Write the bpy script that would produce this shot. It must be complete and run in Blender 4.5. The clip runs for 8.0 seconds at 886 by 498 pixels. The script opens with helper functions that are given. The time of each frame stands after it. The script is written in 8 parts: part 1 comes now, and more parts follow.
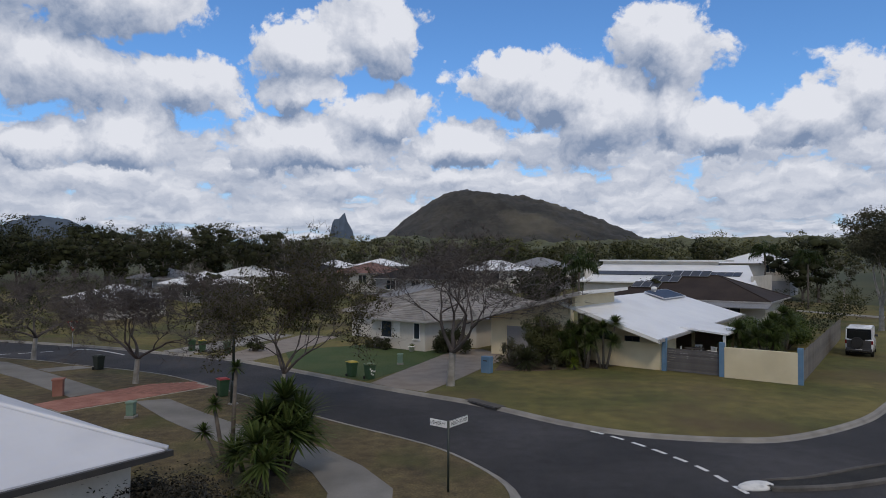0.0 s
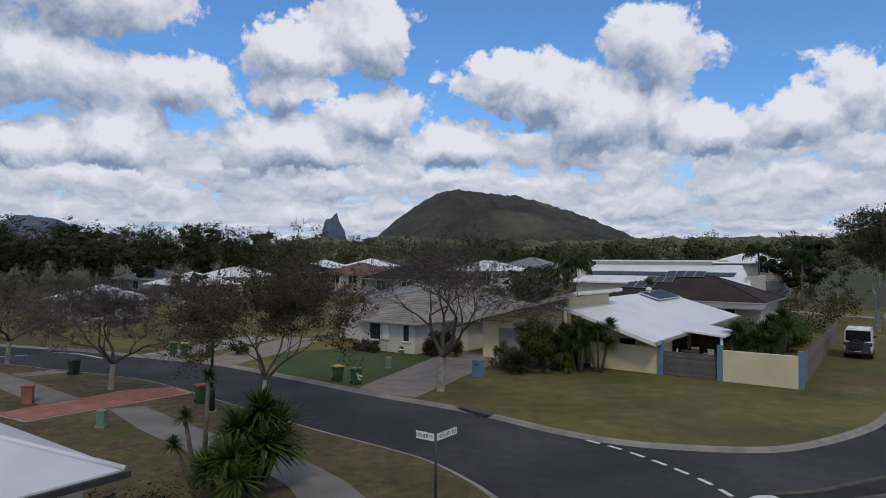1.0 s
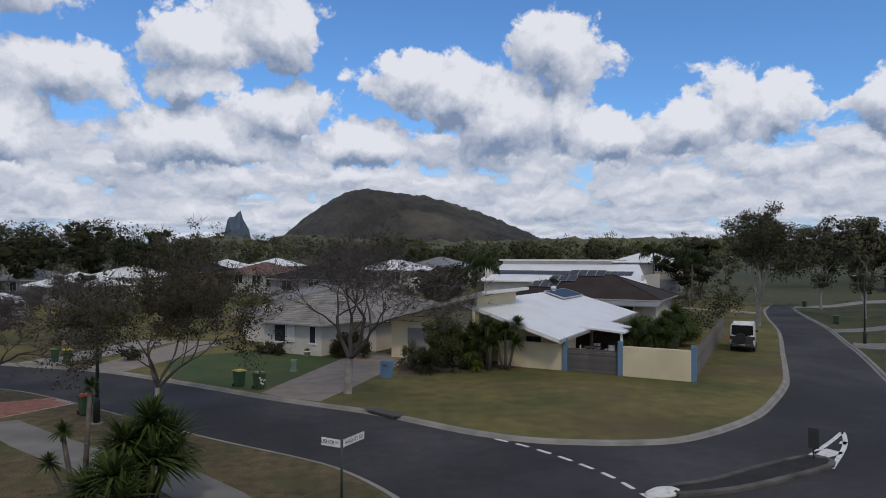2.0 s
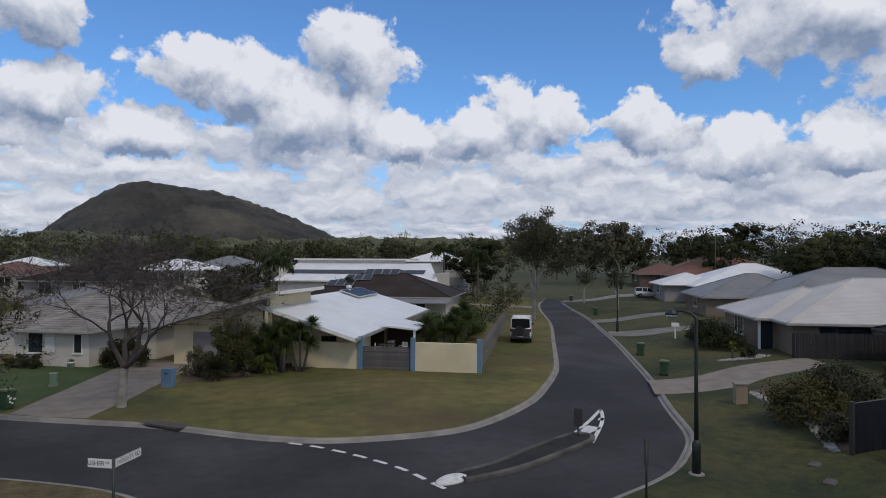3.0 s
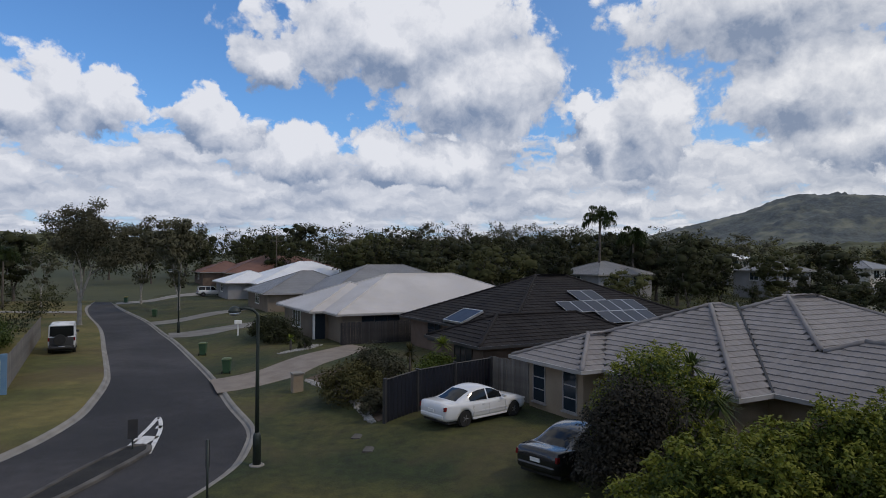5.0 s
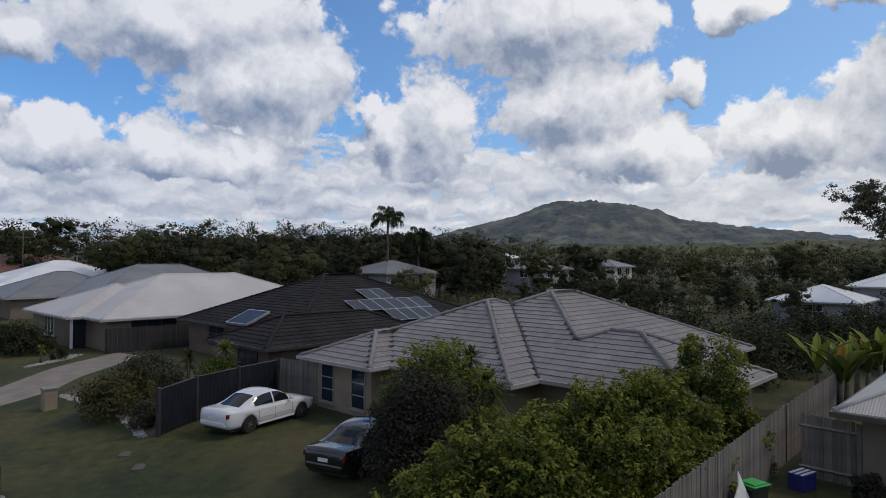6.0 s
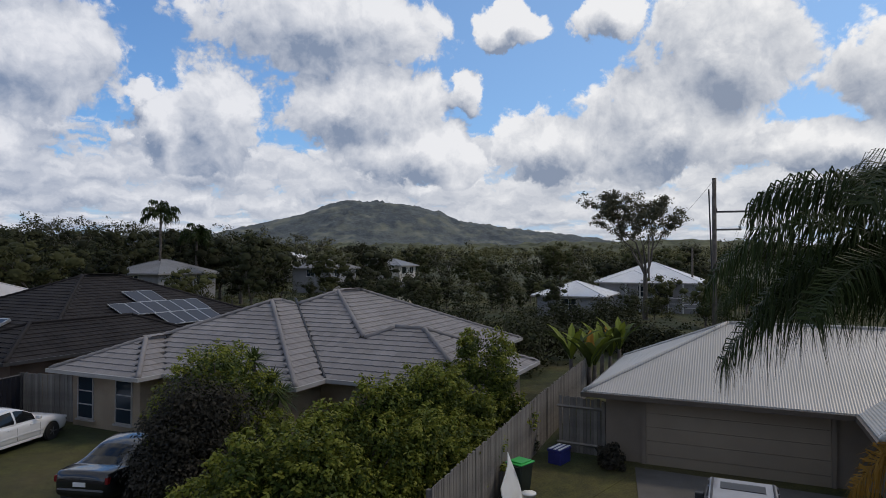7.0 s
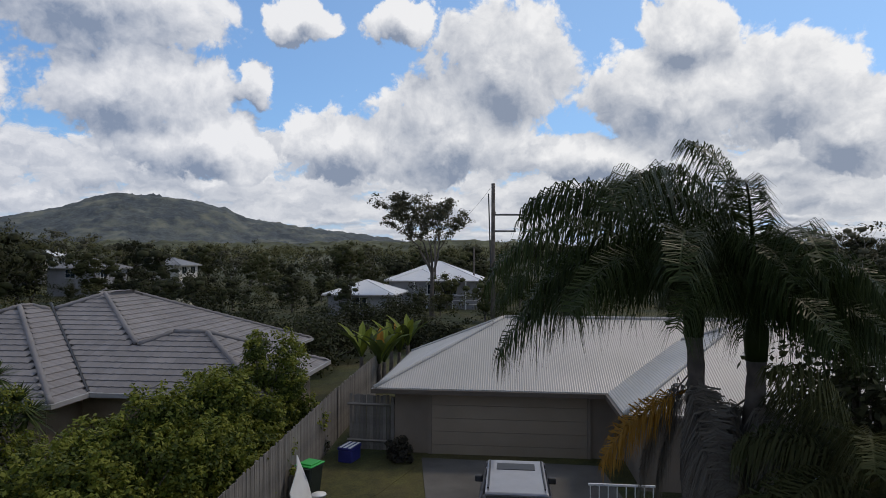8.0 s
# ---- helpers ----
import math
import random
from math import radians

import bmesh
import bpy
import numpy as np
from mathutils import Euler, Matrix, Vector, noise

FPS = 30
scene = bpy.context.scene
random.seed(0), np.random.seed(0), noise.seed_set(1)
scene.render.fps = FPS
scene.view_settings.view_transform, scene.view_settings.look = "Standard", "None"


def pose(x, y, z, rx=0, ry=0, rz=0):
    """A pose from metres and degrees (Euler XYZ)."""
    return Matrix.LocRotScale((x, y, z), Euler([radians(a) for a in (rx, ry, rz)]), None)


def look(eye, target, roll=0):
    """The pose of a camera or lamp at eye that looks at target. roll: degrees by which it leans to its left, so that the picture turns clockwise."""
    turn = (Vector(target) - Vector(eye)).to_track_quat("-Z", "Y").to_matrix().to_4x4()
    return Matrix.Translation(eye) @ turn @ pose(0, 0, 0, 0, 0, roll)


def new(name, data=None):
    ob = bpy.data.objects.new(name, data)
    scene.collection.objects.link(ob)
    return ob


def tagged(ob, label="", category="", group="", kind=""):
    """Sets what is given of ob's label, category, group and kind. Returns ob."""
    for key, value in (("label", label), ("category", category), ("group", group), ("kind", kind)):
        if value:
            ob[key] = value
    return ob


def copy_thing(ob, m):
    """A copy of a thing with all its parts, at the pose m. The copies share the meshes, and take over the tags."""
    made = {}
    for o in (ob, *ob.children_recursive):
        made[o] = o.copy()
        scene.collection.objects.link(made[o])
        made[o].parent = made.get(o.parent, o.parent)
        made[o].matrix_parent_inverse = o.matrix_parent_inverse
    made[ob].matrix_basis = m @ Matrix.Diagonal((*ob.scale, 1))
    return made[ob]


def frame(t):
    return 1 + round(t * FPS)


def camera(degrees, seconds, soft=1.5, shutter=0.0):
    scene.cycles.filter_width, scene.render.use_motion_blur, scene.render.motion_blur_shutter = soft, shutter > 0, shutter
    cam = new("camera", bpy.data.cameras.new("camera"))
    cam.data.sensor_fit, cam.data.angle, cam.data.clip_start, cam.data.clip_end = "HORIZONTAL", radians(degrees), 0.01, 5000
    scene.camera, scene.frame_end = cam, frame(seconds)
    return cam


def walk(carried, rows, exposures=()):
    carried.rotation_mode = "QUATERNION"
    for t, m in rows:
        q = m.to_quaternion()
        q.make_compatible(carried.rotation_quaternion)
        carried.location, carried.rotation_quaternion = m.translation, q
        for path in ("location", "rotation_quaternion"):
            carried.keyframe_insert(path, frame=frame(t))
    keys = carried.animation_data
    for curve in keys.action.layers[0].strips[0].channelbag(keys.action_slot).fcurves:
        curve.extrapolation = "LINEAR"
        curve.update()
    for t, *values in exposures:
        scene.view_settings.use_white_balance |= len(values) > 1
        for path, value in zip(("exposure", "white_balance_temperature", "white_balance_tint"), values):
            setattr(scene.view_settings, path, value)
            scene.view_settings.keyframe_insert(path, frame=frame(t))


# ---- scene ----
cam = camera(69.38, 8.0, 0.9)
PATH = [
    (0.0, pose(-0.175, -1.80, 6.7, 91.0, -0.243, 0.50)),
    (0.5, pose(-0.127, -0.926, 6.72, 91.0, -0.243, 0.13)),
    (1.0, pose(-0.048, -0.535, 6.72, 91.0, -0.243, -0.20)),
    (1.2, pose(-0.037, -0.43, 6.72, 91.0, -0.243, -0.38)),
    (1.6, pose(-0.02, -0.22, 6.71, 91.0, -0.243, -2.2)),
    (1.95, pose(-0.01, -0.08, 6.7, 91.0, -0.243, -7.2)),
    (2.3, pose(0, 0, 6.7, 91.0, -0.243, -13.5)),
    (2.5, pose(0, 0, 6.7, 91.0, -0.243, -17.2)),
    (3.0, pose(0, 0, 6.7, 91.0, -0.243, -26.47)),
    (3.5, pose(0, 0, 6.7, 91.0, -0.243, -35.84)),
    (4.0, pose(0, 0, 6.7, 91.0, -0.243, -45.21)),
    (4.5, pose(0, 0, 6.7, 91.0, -0.243, -54.64)),
    (4.7, pose(0, 0, 6.7, 91.0, -0.243, -58.40)),
    (5.8, pose(0, 0, 6.7, 91.0, -0.243, -79.18)),
    (6.0, pose(0, 0, 6.7, 91.0, -0.243, -82.81)),
    (6.5, pose(0, 0, 6.7, 91.0, -0.243, -92.19)),
    (7.0, pose(0, 0, 6.7, 91.0, -0.243, -101.70)),
    (7.5, pose(0, 0, 6.7, 91.0, -0.243, -111.29)),
    (8.0, pose(0, 0, 6.7, 91.0, -0.243, -120.21)),
]
walk(cam, PATH)

# ---- world and sun ----
SUN_AZ, SUN_EL = 172.0, 48.0  # compass turn from +y towards +x, and height, in degrees


def build_world():
    w = bpy.data.worlds.new("sky")
    w.use_nodes = True
    scene.world = w
    nt = w.node_tree
    nt.nodes.clear()
    N, K = nt.nodes, nt.links

    def node(kind, **kw):
        n = N.new(kind)
        for k, v in kw.items():
            setattr(n, k, v)
        return n

    def feed(n, i, v):
        if isinstance(v, (int, float, tuple)):
            n.inputs[i].default_value = v
        else:
            K.new(v, n.inputs[i])

    def m(op, a, b=0.0, c=0.0, clamp=False):
        n = node("ShaderNodeMath", operation=op, use_clamp=clamp)
        for i, v in enumerate((a, b, c)):
            feed(n, i, v)
        return n.outputs[0]

    def vm(op, a, b=(0, 0, 0), c=(0, 0, 0)):
        n = node("ShaderNodeVectorMath", operation=op)
        for i, v in enumerate((a, b, c)[:len(n.inputs)]):
            feed(n, i, v)
        return n.outputs["Value"] if op in ("LENGTH", "DOT_PRODUCT") else n.outputs[0]

    def mixc(f, a, b):
        n = node("ShaderNodeMix", data_type="RGBA")
        feed(n, 0, f)
        feed(n, 6, a)
        feed(n, 7, b)
        return n.outputs[2]

    def ramp(v, lo, hi, a=0.0, b=1.0, smooth=True):
        n = node("ShaderNodeMapRange", interpolation_type="SMOOTHSTEP" if smooth else "LINEAR")
        for i, x in enumerate((v, lo, hi, a, b)):
            feed(n, i, x)
        return n.outputs[0]

    sky = node("ShaderNodeTexSky", sky_type="NISHITA", sun_disc=False, sun_elevation=radians(SUN_EL), sun_rotation=radians(SUN_AZ))
    sky.air_density, sky.dust_density, sky.ozone_density = 1.0, 0.6, 2.0
    way = node("ShaderNodeTexCoord").outputs["Generated"]
    sep = node("ShaderNodeSeparateXYZ")
    K.new(way, sep.inputs[0])
    x, y, z = sep.outputs
    az = m("MULTIPLY", m("ARCTAN2", x, y), 57.2958)
    el = m("MULTIPLY", m("ARCSINE", z), 57.2958)
    comb = node("ShaderNodeCombineXYZ")
    K.new(az, comb.inputs[0]), K.new(el, comb.inputs[1])
    ae = comb.outputs[0]

    def tex(kind, vec, scale, detail=0.0, rough=0.5, **kw):
        n = node(kind, **kw)
        feed(n, "Vector", vec)
        for key, v in (("Scale", scale), ("Detail", detail), ("Roughness", rough)):
            n.inputs[key].default_value = v
        return n

    # slow bends and fine curls that break the outlines of the clouds
    swirl = vm("SUBTRACT", tex("ShaderNodeTexNoise", way, 8.0, 5.0, 0.55).outputs["Color"], (0.5, 0.5, 0.5))
    curl = vm("SUBTRACT", tex("ShaderNodeTexNoise", way, 26.0, 5.0, 0.6).outputs["Color"], (0.5, 0.5, 0.5))
    ae_bent = vm("MULTIPLY_ADD", curl, (3.0, 2.2, 0), vm("MULTIPLY_ADD", swirl, (9.0, 5.0, 0), ae))
    way_bent = vm("MULTIPLY_ADD", swirl, (0.07, 0.07, 0.05), way)

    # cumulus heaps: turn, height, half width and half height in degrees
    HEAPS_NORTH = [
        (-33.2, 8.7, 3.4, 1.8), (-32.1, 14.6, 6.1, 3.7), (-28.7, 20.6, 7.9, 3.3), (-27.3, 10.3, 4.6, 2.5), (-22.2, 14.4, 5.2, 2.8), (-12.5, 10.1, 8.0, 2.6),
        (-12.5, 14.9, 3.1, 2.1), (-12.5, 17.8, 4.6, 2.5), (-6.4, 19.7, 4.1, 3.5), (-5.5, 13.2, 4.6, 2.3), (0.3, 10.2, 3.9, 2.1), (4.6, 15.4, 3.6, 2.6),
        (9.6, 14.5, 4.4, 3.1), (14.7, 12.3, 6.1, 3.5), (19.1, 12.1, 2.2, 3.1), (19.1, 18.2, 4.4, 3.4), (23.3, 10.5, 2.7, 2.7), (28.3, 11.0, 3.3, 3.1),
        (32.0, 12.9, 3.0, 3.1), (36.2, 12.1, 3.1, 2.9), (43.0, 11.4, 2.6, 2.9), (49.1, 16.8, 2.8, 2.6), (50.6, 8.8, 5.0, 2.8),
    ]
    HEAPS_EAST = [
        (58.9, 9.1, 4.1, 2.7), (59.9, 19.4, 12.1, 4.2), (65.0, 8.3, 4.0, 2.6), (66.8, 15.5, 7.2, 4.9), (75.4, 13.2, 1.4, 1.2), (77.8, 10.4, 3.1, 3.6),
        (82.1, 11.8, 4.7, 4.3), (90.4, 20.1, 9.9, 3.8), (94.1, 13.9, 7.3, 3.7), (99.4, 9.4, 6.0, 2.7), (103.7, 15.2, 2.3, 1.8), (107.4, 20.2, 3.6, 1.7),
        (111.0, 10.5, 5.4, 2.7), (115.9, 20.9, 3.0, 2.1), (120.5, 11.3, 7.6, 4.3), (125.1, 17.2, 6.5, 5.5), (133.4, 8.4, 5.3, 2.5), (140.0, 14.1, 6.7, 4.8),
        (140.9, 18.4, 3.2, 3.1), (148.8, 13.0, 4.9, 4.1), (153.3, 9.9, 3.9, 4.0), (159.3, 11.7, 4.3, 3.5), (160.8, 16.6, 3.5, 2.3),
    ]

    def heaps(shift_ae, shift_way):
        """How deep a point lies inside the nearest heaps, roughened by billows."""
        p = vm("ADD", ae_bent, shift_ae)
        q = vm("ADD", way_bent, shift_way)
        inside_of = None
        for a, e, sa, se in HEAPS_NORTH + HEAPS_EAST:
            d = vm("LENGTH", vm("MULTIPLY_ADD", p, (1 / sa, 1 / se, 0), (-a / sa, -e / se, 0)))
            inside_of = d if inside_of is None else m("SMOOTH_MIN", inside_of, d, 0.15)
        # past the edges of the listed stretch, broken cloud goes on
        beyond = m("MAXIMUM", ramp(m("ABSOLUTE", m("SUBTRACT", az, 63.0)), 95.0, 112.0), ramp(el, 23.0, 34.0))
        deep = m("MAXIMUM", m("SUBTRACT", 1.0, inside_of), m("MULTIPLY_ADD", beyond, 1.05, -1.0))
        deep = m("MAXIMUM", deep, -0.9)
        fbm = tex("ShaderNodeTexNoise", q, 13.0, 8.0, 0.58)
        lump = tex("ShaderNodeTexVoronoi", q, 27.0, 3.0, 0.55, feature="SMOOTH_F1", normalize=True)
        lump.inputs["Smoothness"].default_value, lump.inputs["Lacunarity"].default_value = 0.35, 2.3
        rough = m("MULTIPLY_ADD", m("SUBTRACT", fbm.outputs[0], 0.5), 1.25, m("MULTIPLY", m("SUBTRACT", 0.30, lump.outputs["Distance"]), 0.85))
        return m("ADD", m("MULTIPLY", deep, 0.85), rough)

    def rows_of(su, sv, seed, shift):
        """Distant rows of cloud, longer than high."""
        c = node("ShaderNodeCombineXYZ")
        K.new(m("MULTIPLY", az, 1 / su), c.inputs[0])
        K.new(m("MULTIPLY_ADD", el, 1 / sv, shift), c.inputs[1])
        c.inputs[2].default_value = seed
        p = vm("MULTIPLY_ADD", curl, (1.0, 0.8, 0), c.outputs[0])
        fbm = tex("ShaderNodeTexNoise", p, 1.0, 6.0, 0.55)
        lump = tex("ShaderNodeTexVoronoi", p, 1.5, 2.0, 0.5, feature="SMOOTH_F1", normalize=True)
        lump.inputs["Smoothness"].default_value = 0.4
        return m("MULTIPLY_ADD", m("SUBTRACT", fbm.outputs[0], 0.5), 1.5, m("MULTIPLY", m("SUBTRACT", 0.30, lump.outputs["Distance"]), 0.9))

    below = ramp(el, 26.0, 50.0, 0.0, 0.35)  # overhead the grey bases are seen
    against = ramp(az, 45.0, 140.0, 0.0, 1.0)  # towards the sun the thick parts are in shade and the rims bright

    gloom = ramp(tex("ShaderNodeTexNoise", way, 7.5, 3.0, 0.5).outputs[0], 0.46, 0.72, 0.0, 0.20)  # patches under the shade of higher cloud

    overhead = ramp(el, 24.0, 38.0)
    grey = mixc(overhead, mixc(against, (0.215, 0.285, 0.43, 1), (0.27, 0.32, 0.42, 1)), (0.33, 0.345, 0.375, 1))
    white = mixc(overhead, mixc(against, (0.78, 0.80, 0.87, 1), (0.92, 0.92, 0.93, 1)), (0.80, 0.81, 0.84, 1))

    def dressed(d, d_sunward, extra, soft, gain, shade):
        d = m("ADD", d, extra)
        cover = ramp(d, 0.0, soft)
        lit = m("MULTIPLY_ADD", m("SUBTRACT", d, m("ADD", d_sunward, extra)), gain, shade)
        thick = m("MULTIPLY", ramp(d, 0.15, 0.9), m("MULTIPLY_ADD", against, 0.26, 0.04))
        lit = m("SUBTRACT", m("SUBTRACT", lit, m("ADD", thick, m("MULTIPLY", gloom, cover))), below, clamp=True)
        return cover, mixc(ramp(lit, 0.0, 1.0, 0.0, 1.0, False), grey, white)

    high = ramp(el, 3.0, 7.5, -0.7, 0.0)
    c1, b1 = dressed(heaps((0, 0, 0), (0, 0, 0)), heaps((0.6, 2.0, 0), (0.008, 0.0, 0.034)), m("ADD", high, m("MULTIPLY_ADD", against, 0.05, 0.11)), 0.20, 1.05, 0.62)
    mid = m("ADD", ramp(el, 2.0, 4.0, -0.4, 0.32), ramp(el, 8.5, 15.5, 0.0, -1.05))
    c2, b2 = dressed(rows_of(5.0, 2.3, 3.3, 0.0), rows_of(5.0, 2.3, 3.3, 0.36), mid, 0.20, 1.05, 0.64)
    near_low = ramp(el, 4.0, 8.5, 0.28, -0.8)
    c3, b3 = dressed(rows_of(3.6, 0.85, 8.1, 0.0), rows_of(3.6, 0.85, 8.1, 0.42), near_low, 0.30, 1.0, 0.60)
    blue = node("ShaderNodeMix", data_type="RGBA", blend_type="MULTIPLY")
    blue.inputs[0].default_value = 1.0
    K.new(sky.outputs[0], blue.inputs[6])
    blue.inputs[7].default_value = (0.076, 0.116, 0.158, 1)
    haze = mixc(ramp(el, 0.0, 11.0, 0.9, 0.0), mixc(m("MULTIPLY", against, 0.45), blue.outputs[2], (0.40, 0.56, 0.72, 1)), (0.44, 0.56, 0.74, 1))
    col = mixc(c1, mixc(c2, mixc(c3, haze, b3), b2), b1)
    bg = node("ShaderNodeBackground")
    K.new(col, bg.inputs[0])
    bg.inputs[1].default_value = 0.95
    out = node("ShaderNodeOutputWorld")
    K.new(bg.outputs[0], out.inputs[0])


build_world()
sun_data = bpy.data.lights.new("sun", "SUN")
sun_data.energy, sun_data.angle, sun_data.color = 1.0, radians(8), (1.0, 0.85, 0.68)
sun = new("sun", sun_data)
sa, se = radians(SUN_AZ), radians(SUN_EL)
sun.matrix_world = look((0, 0, 60), Vector((0, 0, 60)) - 10 * Vector((math.sin(sa) * math.cos(se), math.cos(sa) * math.cos(se), math.sin(se))))

# ---- materials ----


def mat(name, a, b=None, rough=0.8, scale=3.0, detail=6.0, metal=0.0, bump=0.0, bump_scale=None, fine=None, fine2=None, island=0.0, obj_random=0.0, wave=None, spec=0.5, stain=None, coat=0.0, trans=0.0, lo=0.35, hi=0.65):
    """A surface that varies between two colours at two scales, with relief. wave: (direction, per metre, depth)."""
    mt = bpy.data.materials.new(name)
    mt.use_nodes = True
    nt = mt.node_tree
    N, K = nt.nodes, nt.links
    bs = N["Principled BSDF"]
    b = b or a
    tc = N.new("ShaderNodeTexCoord")
    n1 = N.new("ShaderNodeTexNoise")
    n1.inputs["Scale"].default_value, n1.inputs["Detail"].default_value = scale, detail
    K.new(tc.outputs["Object"], n1.inputs["Vector"])
    r = N.new("ShaderNodeMapRange")
    r.inputs[1].default_value, r.inputs[2].default_value = lo, hi
    K.new(n1.outputs[0], r.inputs[0])
    mx = N.new("ShaderNodeMix")
    mx.data_type = "RGBA"
    mx.inputs[6].default_value, mx.inputs[7].default_value = (*a, 1), (*b, 1)
    K.new(r.outputs[0], mx.inputs[0])
    col = mx.outputs[2]

    def tint(col, source, lo_v, hi_v):
        g = N.new("ShaderNodeMapRange")
        g.inputs[3].default_value, g.inputs[4].default_value = lo_v, hi_v
        K.new(source, g.inputs[0])
        v = N.new("ShaderNodeVectorMath")
        v.operation = "SCALE"
        K.new(col, v.inputs[0])
        K.new(g.outputs[0], v.inputs["Scale"])
        return v.outputs[0]

    if fine:
        n2 = N.new("ShaderNodeTexNoise")
        n2.inputs["Scale"].default_value, n2.inputs["Detail"].default_value = fine[0], 4.0
        K.new(tc.outputs["Object"], n2.inputs["Vector"])
        col = tint(col, n2.outputs[0], 1 - fine[1], 1 + fine[1])
    if fine2:
        n4 = N.new("ShaderNodeTexNoise")
        n4.inputs["Scale"].default_value, n4.inputs["Detail"].default_value = fine2[0], 3.0
        K.new(tc.outputs["Object"], n4.inputs["Vector"])
        col = tint(col, n4.outputs[0], 1 - fine2[1], 1 + fine2[1])
    if island:
        g = N.new("ShaderNodeNewGeometry")
        col = tint(col, g.outputs["Random Per Island"], 1 - island, 1 + island)
    if obj_random:
        g = N.new("ShaderNodeObjectInfo")
        col = tint(col, g.outputs["Random"], 1 - obj_random, 1 + obj_random)
    if stain:
        n3 = N.new("ShaderNodeTexNoise")
        n3.inputs["Scale"].default_value, n3.inputs["Detail"].default_value = stain[0], 8.0
        K.new(tc.outputs["Object"], n3.inputs["Vector"])
        g = N.new("ShaderNodeMapRange")
        g.inputs[1].default_value, g.inputs[2].default_value = 0.5, 0.72
        g.inputs[4].default_value = stain[2] if len(stain) > 2 else 0.6
        K.new(n3.outputs[0], g.inputs[0])
        m3 = N.new("ShaderNodeMix")
        m3.data_type = "RGBA"
        K.new(g.outputs[0], m3.inputs[0])
        K.new(col, m3.inputs[6])
        m3.inputs[7].default_value = (*stain[1], 1)
        col = m3.outputs[2]
    K.new(col, bs.inputs["Base Color"])
    bs.inputs["Roughness"].default_value, bs.inputs["Metallic"].default_value = rough, metal
    bs.inputs["Specular IOR Level"].default_value = spec
    bs.inputs["Coat Weight"].default_value = coat
    if trans:
        bs.inputs["Transmission Weight"].default_value = trans
    if bump or wave:
        bp = N.new("ShaderNodeBump")
        bp.inputs["Distance"].default_value = 0.02
        bp.inputs["Strength"].default_value = 1.0 if wave else bump
        if wave:
            wv = N.new("ShaderNodeTexWave")
            wv.bands_direction = wave[0]
            wv.inputs["Scale"].default_value = wave[1]
            K.new(tc.outputs["Object"], wv.inputs["Vector"])
            K.new(wv.outputs["Fac"], bp.inputs["Height"])
            bp.inputs["Distance"].default_value = wave[2]
        else:
            nb = N.new("ShaderNodeTexNoise")
            nb.inputs["Scale"].default_value, nb.inputs["Detail"].default_value = bump_scale or scale * 8, 5.0
            K.new(tc.outputs["Object"], nb.inputs["Vector"])
            K.new(nb.outputs[0], bp.inputs["Height"])
        K.new(bp.outputs[0], bs.inputs["Normal"])
    return mt


def glass_mat(name, tint=(0.02, 0.03, 0.04)):
    mt = bpy.data.materials.new(name)
    mt.use_nodes = True
    bs = mt.node_tree.nodes["Principled BSDF"]
    bs.inputs["Base Color"].default_value = (*tint, 1)
    bs.inputs["Roughness"].default_value = 0.06
    bs.inputs["Specular IOR Level"].default_value = 0.35
    return mt


